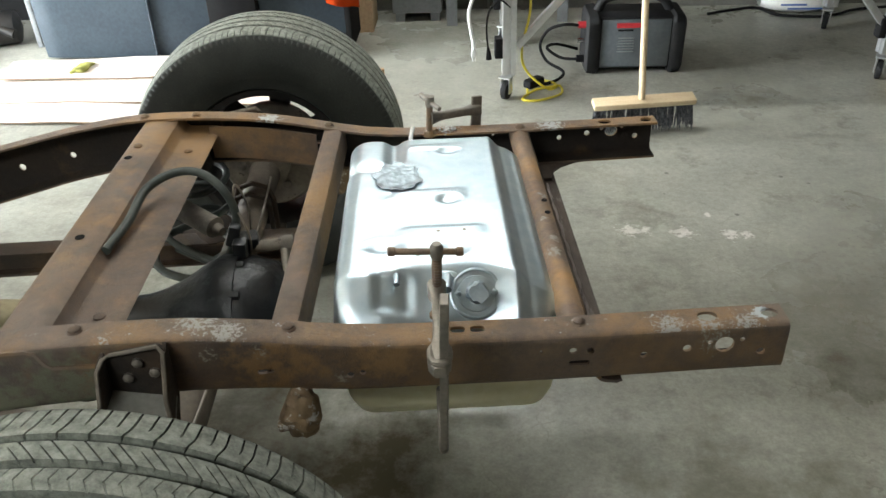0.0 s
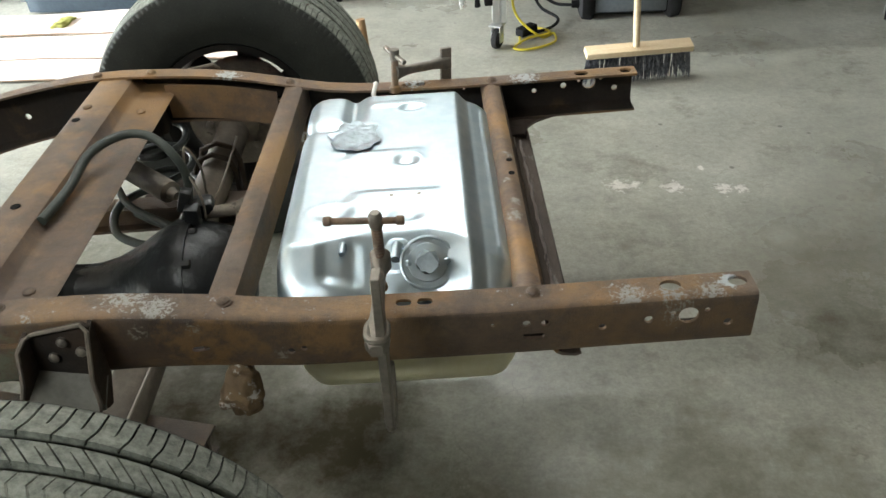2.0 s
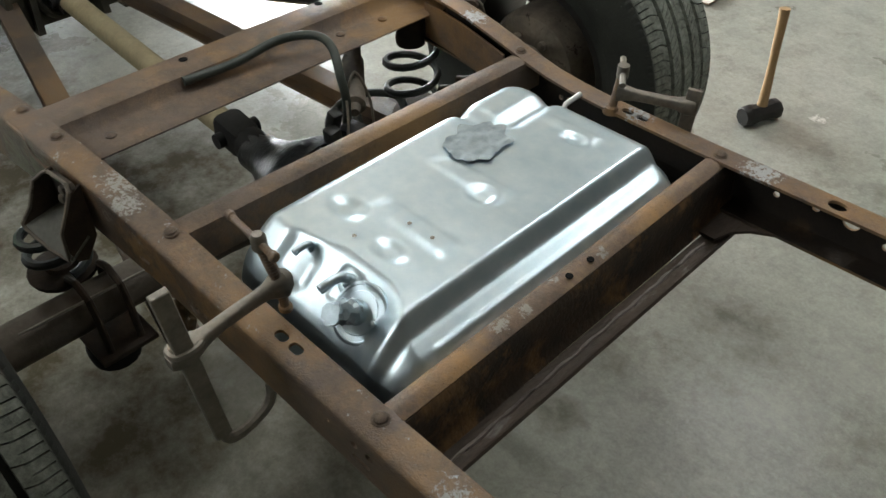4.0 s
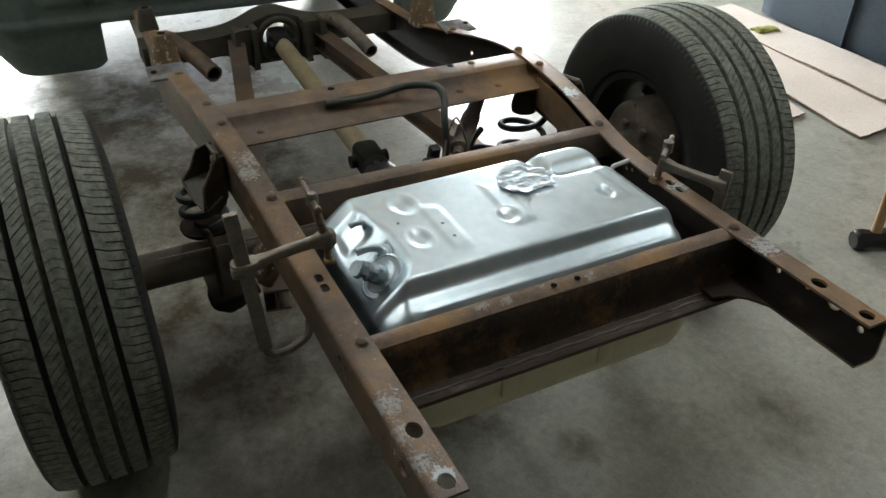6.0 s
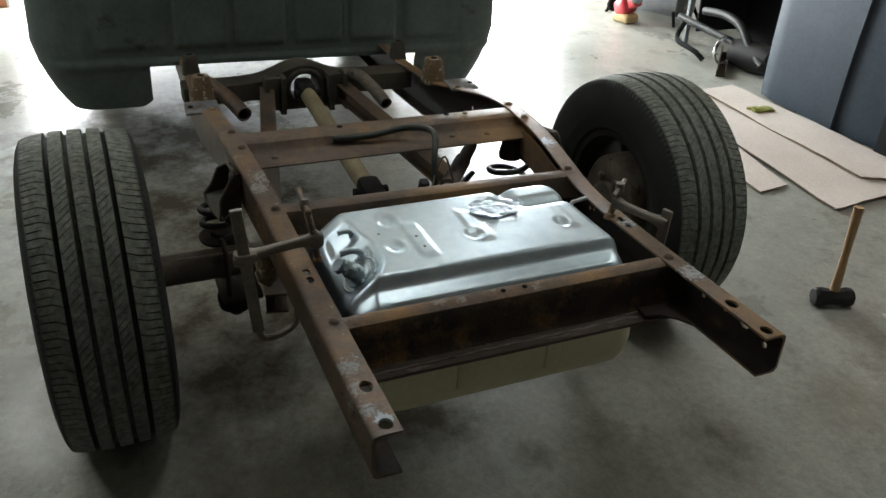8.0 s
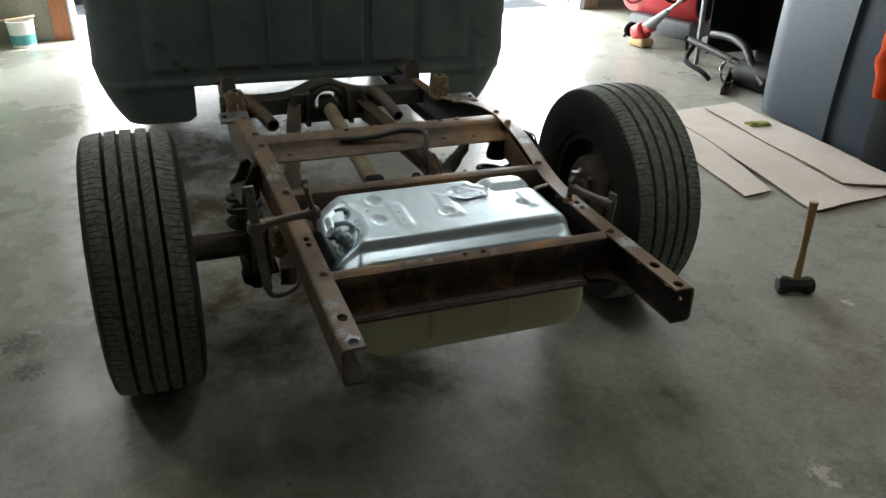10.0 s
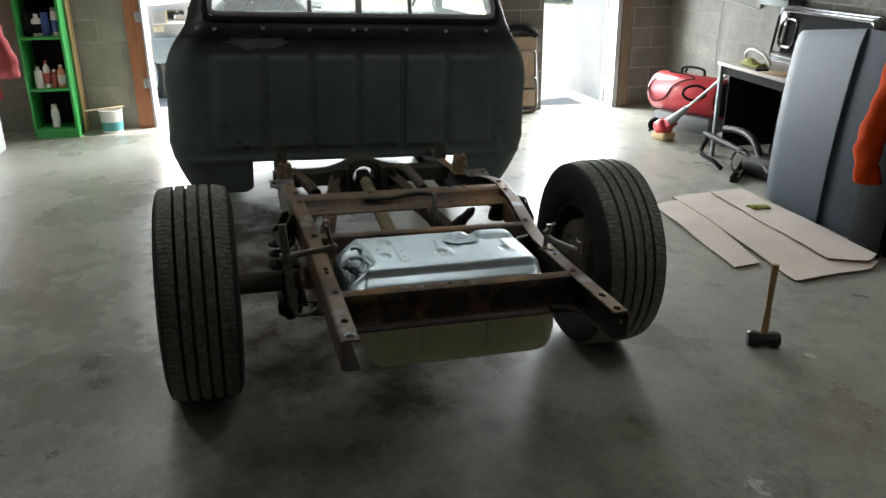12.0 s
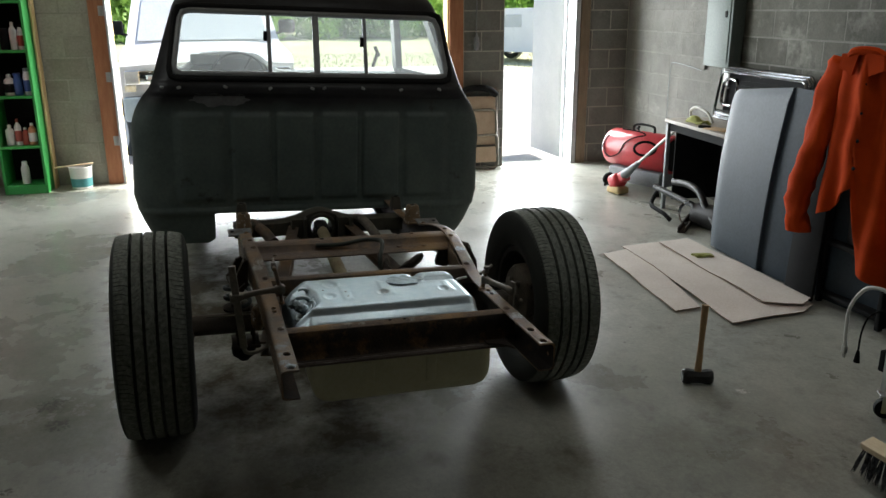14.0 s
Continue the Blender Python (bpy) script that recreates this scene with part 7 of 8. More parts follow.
breaker_panel()
bm = bmesh.new()
tube(bm, curve([(1.05, -0.016, 0.40), (1.03, -0.016, 0.80), (1.045, -0.016, 1.08), (1.10, -0.016, 1.125), (1.35, -0.016, 1.115), (1.62, -0.016, 1.09)]), 0.0035, 8)
solo("wall_cable", bm, GREY_PAINT, "thin grey cable clipped along the block wall", "cable", ROOM)
bm = bmesh.new()
tube(bm, curve([(1.78, -0.02, 1.30), (1.76, -0.03, 1.6), (1.77, -0.03, 2.0), (1.77, -0.02, HIGH)]), 0.005, 8)
solo("wall_cable", bm, YELLOW, "yellow cable running up beside the panel", "cable", ROOM)
bm = bmesh.new()
box(bm, (1.66, -0.018, 1.145), (0.055, 0.014, 0.09), (0, 12, 0), 0.002)
solo("wall_tag", bm, MORTAR, "pale torn paper tag on the wall", "tag", ROOM)
bm = bmesh.new()
box(bm, (2.05, -0.02, 1.06), (0.07, 0.02, 0.115), bev=0.003)
solo("outlet_box", bm, WHITE, "white outlet box under the panel", "outlet", ROOM)
bm = bmesh.new()
rod(bm, (1.0, -0.25, 0.30), (0.99, -0.28, 0.52), 0.008)
rod(bm, (0.97, -0.28, 0.50), (1.01, -0.28, 0.52), 0.012)
rod(bm, (1.0, -0.25, 0.0), (1.0, -0.25, 0.31), 0.014)
solo("pipe_stand", bm, BLACK, "thin dark upright beside the heater", "stand", ROOM)


# ---- by the front wall ----
def folding_chair():
    t = thing("folding_lounge_chair", "folded lounge chair with tan webbing leaning on the wall", "chair", ROOM @ pose(0.10, -1.66, 0, 0, -5, 0))
    for k, (x, w, h) in enumerate(((0.0, 0.43, 0.82), (0.04, 0.40, 0.60), (0.07, 0.41, 0.34))):
        bm = bmesh.new()
        P = [(x, y, z + h / 2 + 0.012) for y, z in round_rect(w, h, 0.05, 5)]
        tube(bm, P, 0.012, 8, closed=True)
        part("tube_frame", bm, STEEL, t, "dark tubular frame")
    bm = bmesh.new()
    box(bm, (0.015, 0, 0.50), (0.022, 0.40, 0.50), bev=0.008)
    part("backrest", bm, TAN, t, "tan webbing back")
    bm = bmesh.new()
    box(bm, (0.055, 0, 0.15), (0.03, 0.38, 0.16), bev=0.01)
    part("seat", bm, TAN, t)
    bm = bmesh.new()
    tube(bm, curve([(0.02, -0.21, 0.77), (0.04, -0.12, 0.82), (0.04, 0, 0.835), (0.04, 0.12, 0.82), (0.02, 0.21, 0.76)]), 0.034, 10)
    part("headrest", bm, BLACK, t, "black padded headrest")


folding_chair()
bm = bmesh.new()
tube(bm, curve([(0.016, -1.66, 2.2), (0.016, -1.655, 1.7), (0.018, -1.66, 1.36)]), 0.006, 6)
lathe(bm, [(0.004, 0.16), (0.022, 0.12), (0.030, 0.05), (0.022, 0.0), (0.006, -0.01)], ROOM.inverted() @ ROOM @ pose(0.035, -1.66, 1.22), 14)
solo("hanging_plug", bm, GREY_PAINT, "grey cord with a plug hanging on the wall", "cord", ROOM)
bm = bmesh.new()
box(bm, (0.02, -1.80, 1.78), (0.02, 0.04, 0.14), bev=0.006)
solo("wall_bracket", bm, BLACK, "small black bracket on the wall", "bracket", ROOM)


def bucket():
    t = thing("paint_bucket", "white plastic bucket with a teal label and a stick across it", "bucket", pose(-6.07, -1.69, 0))
    bm = bmesh.new()
    lathe(bm, [(0.088, 0), (0.092, 0.01), (0.102, 0.20), (0.106, 0.205), (0.106, 0.212), (0.099, 0.212), (0.09, 0.02), (0.01, 0.018)], None, 28)
    part("pail", bm, WHITE, t)
    bm = bmesh.new()
    bm2 = [(0.0935, 0.025), (0.0985, 0.105)]
    rings = [[Vector((r * math.cos(a), r * math.sin(a), h)) for a in [-1.9 + k * 0.18 for k in range(20)]] for r, h in bm2]
    V = [[bm.verts.new(p) for p in r] for r in rings]
    for j in range(19):
        bm.faces.new((V[0][j], V[0][j + 1], V[1][j + 1], V[1][j]))
    solid(part("label", bm, TEAL, t, "teal paint label"), 0.0015)
    bm = bmesh.new()
    box(bm, (0.0, -0.05, 0.222), (0.03, 0.34, 0.012), (3, 0, 8), 0.002)
    part("stir_stick", bm, PALE_WOOD, t, "wooden stir stick")


bucket()


def shelf():
    W, D, H = 0.35, 0.30, 2.05
    t = thing("green_shelf", "tall narrow green painted wooden shelf", "shelf", ROOM @ pose(0.19, -6.005, 0.0))
    for y in (-W / 2, W / 2):
        bm = bmesh.new()
        box(bm, (0, y, H / 2), (D, 0.022, H), bev=0.002)
        part("side_panel", bm, GREEN, t)
    for z in (0.07, 0.43, 0.88, 1.28, 1.70, 2.03):
        bm = bmesh.new()
        box(bm, (0, 0, z), (D - 0.01, W - 0.026, 0.022), bev=0.002)
        part("shelf_board", bm, GREEN, t)
    bm = bmesh.new()
    box(bm, (-D / 2 - 0.006, 0, H / 2), (0.010, W, H))
    part("back_panel", bm, BLACK, t)
    bm = bmesh.new()
    box(bm, (D / 2 - 0.01, 0, 0.030), (0.018, W - 0.026, 0.058))
    part("plinth", bm, GREEN, t)


shelf()


def bottle(y, z, h, r, body, cap, label, neck=0.35, x=0.22, band=None):
    t = thing("bottle", label, "bottle", ROOM @ pose(x, y, z), "bottles on the green shelf")
    bm = bmesh.new()
    lathe(bm, [(r * 0.9, 0), (r, 0.006), (r, h * 0.68), (r * 0.85, h * 0.76), (r * neck, h * 0.84), (r * neck, h * 0.88)], None, 18)
    part("body", bm, body, t)
    bm = bmesh.new()
    lathe(bm, [(r * neck * 1.1, h * 0.88), (r * neck * 1.1, h * 0.98), (r * neck * 0.7, h)], None, 14)
    part("cap", bm, cap, t)
    if band:
        bm = bmesh.new()
        lathe(bm, [(r + 0.0005, h * 0.15), (r + 0.001, h * 0.16), (r + 0.001, h * 0.55), (r + 0.0005, h * 0.56)], None, 18)
        part("label", bm, band, t)


SB = [(-6.02, 0.081, 0.21, 0.036, WHITE, WHITE, "white bottle on the lowest shelf", 0.6, None),
      (-6.10, 0.441, 0.19, 0.038, WHITE, WHITE, "white squeeze bottle on the shelf", 0.4, None),
      (-6.03, 0.441, 0.24, 0.030, WHITE, BOTTLE_RED, "clear-white bottle with a red cap", 0.35, BOTTLE_RED),
      (-5.97, 0.441, 0.16, 0.028, BOTTLE_RED, WHITE, "small red-brown bottle on the shelf", 0.5, None),
      (-5.91, 0.441, 0.20, 0.034, mat("orange_bottle", (0.6, 0.25, 0.12), (0.66, 0.32, 0.18), 6, 0.45), WHITE, "orange bottle with a pale label", 0.4, WHITE),
      (-6.12, 0.891, 0.22, 0.034, BLACK, BLACK, "dark spray can on the shelf", 0.7, None),
      (-6.04, 0.891, 0.19, 0.045, WHITE, WHITE, "white jug with a dark mark", 0.4, BLACK),
      (-5.97, 0.891, 0.20, 0.036, BLUE, BLUE, "plain blue can on the shelf", 0.8, None),
      (-5.89, 0.891, 0.24, 0.032, WHITE, GREY_PAINT, "white and blue spray can", 0.7, BLUE),
      (-6.10, 1.291, 0.22, 0.034, GREEN, GREEN, "green spray bottle on the shelf", 0.4, None),
      (-6.02, 1.291, 0.19, 0.036, BLACK, BLACK, "dark jar on the upper shelf", 0.8, None),
      (-5.95, 1.291, 0.24, 0.030, WHITE, WHITE, "tall white bottle on the upper shelf", 0.4, None),
      (-5.89, 1.291, 0.22, 0.028, WHITE, BLACK, "pale bottle with a red label", 0.5, BOTTLE_RED),
      (-6.135, 1.291, 0.18, 0.03, BOTTLE_RED, BLACK, "dark red bottle on the upper shelf", 0.5, None)]
for y, z, h, r, a, b, lab, nk, bd in SB:
    bottle(y, z, h, r, a, b, lab, nk, 0.24, bd)
bm = bmesh.new()
box(bm, (0.10, -5.80, 0.95), (0.12, 0.018, 1.9), bev=0.002)
solo("leaning_board", bm, YEL_WOOD, "bare yellowish board standing beside the shelf", "board", ROOM)
bm = bmesh.new()
box(bm, (0, 0, 0.38), (1.15, 0.62, 0.76), bev=0.02)
box(bm, (0, 0, 0.79), (1.16, 0.64, 0.05), bev=0.015)
solo("chest_freezer", bm, WHITE, "plain white chest freezer by the side wall", "freezer", pose(-5.05, -2.86, 0, 0, 0, -5.2))
jacket(pose(-5.42, -2.66, 1.62, 0, 0, 78), mat("dark_red_cloth", (0.35, 0.05, 0.05), (0.28, 0.04, 0.045), 5, 0.85, 0, 0.3, 200), "dark red jacket hung above the freezer")
bm = bmesh.new()
rod(bm, (0, 0, 1.62), (0, -0.75, 1.66), 0.012)
solo("coat_rail", bm, STEEL, "thin rail holding a jacket", "rail", pose(-5.45, -2.62, 0))


# ---- welding corner ----
def caster(t, x, y, turn=0):
    bm = bmesh.new()
    lathe(bm, [(0.02, -0.014), (0.042, -0.012), (0.045, 0), (0.042, 0.012), (0.02, 0.014)], pose(x, y, 0.045, 90, 0, turn), 20)
    w = part("caster_wheel", bm, RUBBER_BLK, t)
    bm = bmesh.new()
    for s in (-0.02, 0.02):
        box(bm, (x + s * math.sin(radians(-turn)), y + s * math.cos(radians(turn)), 0.068), (0.036, 0.004, 0.075), (0, 0, turn))
    box(bm, (x, y, 0.107), (0.06, 0.055, 0.006), (0, 0, turn))
    part("caster_fork", bm, ALU, t)


def welding_table():
    t = thing("welding_table", "wheeled table with extruded aluminium legs", "table", pose(0, 0, 0, 0, 0, 0))
    for x, y in ((-0.19, 2.02), (1.53, 2.06), (-0.13, 2.72), (1.59, 2.76)):
        bm = bmesh.new()
        w = 0.029
        poly = [(w, -w), (w, -0.006), (w - 0.008, -0.004), (w - 0.008, 0.004), (w, 0.006), (w, w), (0.006, w), (0.004, w - 0.008), (-0.004, w - 0.008), (-0.006, w), (-w, w), (-w, 0.006), (-w + 0.008, 0.004), (-w + 0.008, -0.004), (-w, -0.006), (-w, -w), (-0.006, -w), (-0.004, -w + 0.008), (0.004, -w + 0.008), (0.006, -w)]
        prism(bm, poly, 0.12, 0.86, pose(x, y, 0))
        part("leg", bm, ALU, t, "slotted aluminium leg")
        caster(t, x - 0.01, y - 0.01, 60)
        bm = bmesh.new()
        box(bm, (x - 0.045, y, 0.24), (0.035, 0.05, 0.09), bev=0.004)
        part("foot_brake", bm, BLACK, t)
    for a, b in (((-0.15, 2.03, 0.24), (0.30, 2.06, 0.72)), ((1.50, 2.06, 0.24), (1.1, 2.06, 0.68))):
        bm = bmesh.new()
        d = Vector(b) - Vector(a)
        box(bm, (0, 0, 0), (d.length, 0.03, 0.03), bev=0.002)
        box(bm, (0, -0.016, 0), (d.length, 0.004, 0.008))
        bmesh.ops.transform(bm, matrix=Matrix.Translation((Vector(a) + Vector(b)) / 2) @ d.to_track_quat("X", "Z").to_matrix().to_4x4(), verts=bm.verts)
        part("brace", bm, ALU, t, "diagonal aluminium brace")
    bm = bmesh.new()
    box(bm, (0.70, 2.39, 0.88), (1.86, 0.82, 0.035), bev=0.004)
    part("top", bm, STEEL, t, "dark steel table top")


welding_table()


def welder():
    t = thing("welder", "black and grey portable welding machine on the floor", "welder", pose(0.44, 2.36, 0, 0, 0, -4))
    L, Wd, H = 0.42, 0.24, 0.27
    bm = bmesh.new()
    box(bm, (0, 0, H / 2 + 0.012), (L - 0.05, Wd - 0.03, H - 0.02), bev=0.012)
    part("body", bm, DARK_PLASTIC, t)
    for s in (-1, 1):
        bm = bmesh.new()
        rings = []
        for x, k in ((s * (L / 2 - 0.045), 0.99), (s * (L / 2 - 0.03), 1.06), (s * (L / 2 + 0.01), 1.02), (s * (L / 2 + 0.02), 0.9)):
            rings.append([Vector((x, y * k, z * k + H / 2 + 0.002)) for y, z in round_rect(Wd, H, 0.035, 4)])
        ring_loft(bm, rings)
        part("end_bumper", bm, RUBBER_BLK, t, "black rubber end bumper")
    for s in (-1, 1):
        bm = bmesh.new()
        box(bm, (0.0, s * (Wd / 2 - 0.012), H / 2 + 0.012), (L - 0.10, 0.012, H - 0.045), bev=0.003)
        p = part("side_panel", bm, GREY_PLASTIC, t, "blue-grey side panel")
        bm = bmesh.new()
        box(bm, (-0.03, s * (Wd / 2 - 0.004), 0.235), (0.125, 0.005, 0.022))
        part("red_badge", bm, RED, p)
        bm = bmesh.new()
        box(bm, (-0.05, s * (Wd / 2 - 0.004), 0.212), (0.07, 0.005, 0.007))
        part("label_bar", bm, BLACK, p)
        for k in range(6):
            bm = bmesh.new()
            box(bm, (-0.045, s * (Wd / 2 - 0.004), 0.11 + 0.013 * k), (0.075, 0.005, 0.005))
            part("vent_slot", bm, MID_GREY, p)
    bm = bmesh.new()
    tube(bm, curve([(-0.17, 0, 0.27), (-0.14, 0, 0.325), (-0.05, 0, 0.345), (0.06, 0, 0.345), (0.13, 0, 0.325), (0.17, 0, 0.27)]), 0.022, 10)
    part("handle", bm, RUBBER_BLK, t, "thick black carrying handle")
    for z, mt, r in ((0.225, RED, 0.017), (0.15, CHROME, 0.012), (0.06, BLACK, 0.018)):
        bm = bmesh.new()
        rod(bm, (-L / 2 - 0.015, -0.06, z), (-L / 2 - 0.055, -0.06, z), r)
        part("connector", bm, mt, t)


welder()


def cable(pts, r, material, label, name="cable", k=7):
    bm = bmesh.new()
    tube(bm, curve(pts, k), r, 8)
    return solo(name, bm, material, label, "cable")


cable([(0.175, 2.31, 0.225), (0.10, 2.30, 0.235), (0.03, 2.33, 0.20), (0.0, 2.36, 0.12), (0.03, 2.33, 0.05), (0.10, 2.26, 0.02), (0.06, 2.18, 0.012), (-0.02, 2.13, 0.012), (-0.08, 2.11, 0.02)], 0.0075, BLACK, "thick black welding cable looped to the floor")
cable([(0.175, 2.31, 0.06), (0.10, 2.34, 0.06), (0.04, 2.40, 0.09), (0.09, 2.42, 0.10), (0.20, 2.45, 0.06)], 0.0075, BLACK, "short black cable behind the welder")
cable([(-0.12, 2.05, 0.86), (-0.11, 2.0, 0.6), (-0.10, 2.02, 0.4), (-0.13, 2.04, 0.22), (-0.10, 2.08, 0.10), (0.0, 2.08, 0.01), (0.06, 2.12, 0.008), (0.05, 2.02, 0.008), (-0.06, 1.96, 0.008), (-0.13, 1.98, 0.008), (-0.06, 2.06, 0.016), (0.04, 2.10, 0.018), (0.0, 2.18, 0.01), (-0.08, 2.14, 0.01), (-0.10, 2.02, 0.01)], 0.0055, YELLOW, "yellow extension cord looped on the floor")
cable([(-0.195, 2.0, 0.50), (-0.25, 1.965, 0.545), (-0.32, 1.94, 0.53), (-0.368, 1.925, 0.44), (-0.362, 1.915, 0.35), (-0.355, 1.91, 0.31), (-0.352, 1.91, 0.275)], 0.008, WHITE, "white cord with a plug hanging from the table", "extension_cord")
bm = bmesh.new()
box(bm, (-0.352, 1.91, 0.258), (0.022, 0.018, 0.035), bev=0.004)
rod(bm, (-0.357, 1.91, 0.24), (-0.357, 1.91, 0.222), 0.003, 6)
rod(bm, (-0.346, 1.91, 0.24), (-0.346, 1.91, 0.222), 0.003, 6)
part("plug", bm, WHITE, bpy.data.objects["extension_cord"])
cable([(-0.19, 2.0, 0.42), (-0.235, 1.97, 0.46), (-0.28, 1.945, 0.43), (-0.296, 1.93, 0.36), (-0.29, 1.92, 0.27)], 0.004, BLACK, "thin black cord with a plug hanging from the table", "charger_cord")
bm = bmesh.new()
tube(bm, [(-0.29, 1.92, 0.275), (-0.288, 1.918, 0.25), (-0.287, 1.917, 0.225)], 0.011, 8, radii=[0.006, 0.010, 0.013])
part("plug", bm, BLACK, bpy.data.objects["charger_cord"])
bm = bmesh.new()
box(bm, (0, 0, 0.03), (0.10, 0.05, 0.04), (0, 0, 40), 0.01)
solo("ground_clamp", bm, BLACK, "small black plug block on the floor", "plug", pose(-0.06, 2.12, 0.0))


def broom():
    m = pose(0.318, 1.618, 0.0, 0, 0, 3)
    t = thing("push_broom", "push broom with a pale wooden block and grey bristles", "broom", m)
    bm = bmesh.new()
    box(bm, (0, 0, 0.130), (0.42, 0.062, 0.025), (12, 0, 0), 0.004)
    part("block", bm, PALE_WOOD, t, "pale pine broom block")
    bm = bmesh.new()
    tube(bm, [(-0.01, 0.0, 0.14), (-0.022, 0.04, 0.5), (-0.035, 0.085, 0.90), (-0.05, 0.14, 1.40)], 0.0135, 12)
    part("handle", bm, PALE_WOOD, t, "round pale wooden handle")
    bm = bmesh.new()
    rng = random.Random(7)
    for i in range(26):
        for j in range(4):
            x, y = -0.195 + i * 0.0156, -0.024 + j * 0.016
            tx, ty = rng.uniform(-0.009, 0.009), rng.uniform(-0.013, 0.008)
            for q in range(7):
                dx, dy = tx + rng.uniform(-0.004, 0.004), ty + rng.uniform(-0.004, 0.004)
                a = Vector((x, y, 0.118))
                b = Vector((x + dx * 1.4 + 0.02 * (x / 0.2) ** 3, y + dy - 0.008, rng.uniform(0.0, 0.010)))
                mid = a.lerp(b, 0.5) + Vector((dx * 0.2, 0, 0))
                s = Vector((0.0022, 0, 0))
                r = [bm.verts.new(p) for p in (a - s, a + s, mid - s, mid + s, b)]
                bm.faces.new((r[0], r[1], r[3], r[2]))
                bm.faces.new((r[2], r[3], r[4]))
                s = Vector((0, 0.0022, 0))
                r = [bm.verts.new(p) for p in (a - s, a + s, mid - s, mid + s, b)]
                bm.faces.new((r[0], r[1], r[3], r[2]))
                bm.faces.new((r[2], r[3], r[4]))
    tagged(part("bristles", bm, BRISTLE, t, "worn grey bristles", smooth=False), kind="stuff")


broom()
bm = bmesh.new()
box(bm, (0, 0, 0.22), (0.16, 0.24, 0.44), bev=0.004)
box(bm, (0, -0.122, 0.22), (0.04, 0.002, 0.44))
solo("carton", bm, CARD_BROWN, "closed brown cardboard carton on the floor", "carton", pose(-0.905, 3.145, 0, 0, 0, -4))
bm = bmesh.new()
box(bm, (0, 0, 0.45), (0.28, 0.20, 0.80), bev=0.01)
for x in (-0.10, 0.10):
    box(bm, (x, 0, 0.03), (0.05, 0.16, 0.06))
solo("grey_machine", bm, GREY_PAINT, "grey painted steel machine cabinet", "machine", pose(-0.58, 3.265, 0, 0, 0, -4))


def machine_stand():
    t = thing("machine_stand", "grey painted steel stand with an angle leg", "stand", pose(-0.36, 3.12, 0, 0, 0, -4))
    bm = bmesh.new()
    prism(bm, [(0, 0), (0.06, 0), (0.06, 0.006), (0.006, 0.006), (0.006, 0.06), (0, 0.06)], 0.0, 0.75, pose(-0.06, -0.05, 0))
    part("leg", bm, GREY_PAINT, t)
    bm = bmesh.new()
    prism(bm, [(0, 0), (-0.06, 0), (-0.06, 0.006), (-0.006, 0.006), (-0.006, 0.06), (0, 0.06)], 0.0, 0.75, pose(0.62, -0.02, 0))
    part("leg", bm, GREY_PAINT, t)
    bm = bmesh.new()
    box(bm, (0.28, -0.02, 0.20), (0.66, 0.012, 0.09))
    part("rail", bm, GREY_PAINT, t)
    bm = bmesh.new()
    box(bm, (0.28, 0.05, 0.77), (0.74, 0.22, 0.03), bev=0.004)
    part("top", bm, GREY_PAINT, t)


machine_stand()


def paper_bag():
    t = thing("paper_sack", "white paper sack with dark printing lying on the floor", "sack", pose(1.56, 3.08, 0.0, 0, 0, -6))
    bm = bmesh.new()

    def f(u, v):
        a = 2 * math.pi * v
        e = math.sin(math.pi * min(max(u, 0.02), 0.98)) ** 0.35
        return Vector((-0.21 + 0.42 * u, 0.115 * e * math.cos(a), 0.055 + 0.054 * e * math.sin(a) + 0.004 * noise.noise((u * 6, a, 2))))

    grid(bm, 24, 20, f)
    bmesh.ops.remove_doubles(bm, verts=bm.verts, dist=0.0005)
    part("sack", bm, WHITE, t)
    for k, (x, w) in enumerate(((-0.05, 0.14), (0.02, 0.2))):
        bm = bmesh.new()
        box(bm, (x, -0.112, 0.065 - 0.022 * k), (w, 0.004, 0.010), (-10, 0, 0))
        part("print_bar", bm, BLUE, t)


paper_bag()
cable([(1.05, 3.05, 0.012), (1.2, 3.1, 0.012), (1.35, 3.12, 0.012), (1.42, 2.98, 0.012), (1.6, 2.92, 0.012), (1.75, 2.95, 0.012), (1.9, 3.02, 0.012), (2.3, 3.05, 0.012)], 0.008, BLACK, "black cable lying on the floor by the wall")
bm = bmesh.new()
box(bm, (0, 0, 0.032), (0.14, 0.09, 0.064), (0, 0, 20), 0.004)
solo("wood_block", bm, YEL_WOOD, "short block of bare wood on the floor", "wood block", pose(1.63, 2.0, 0))

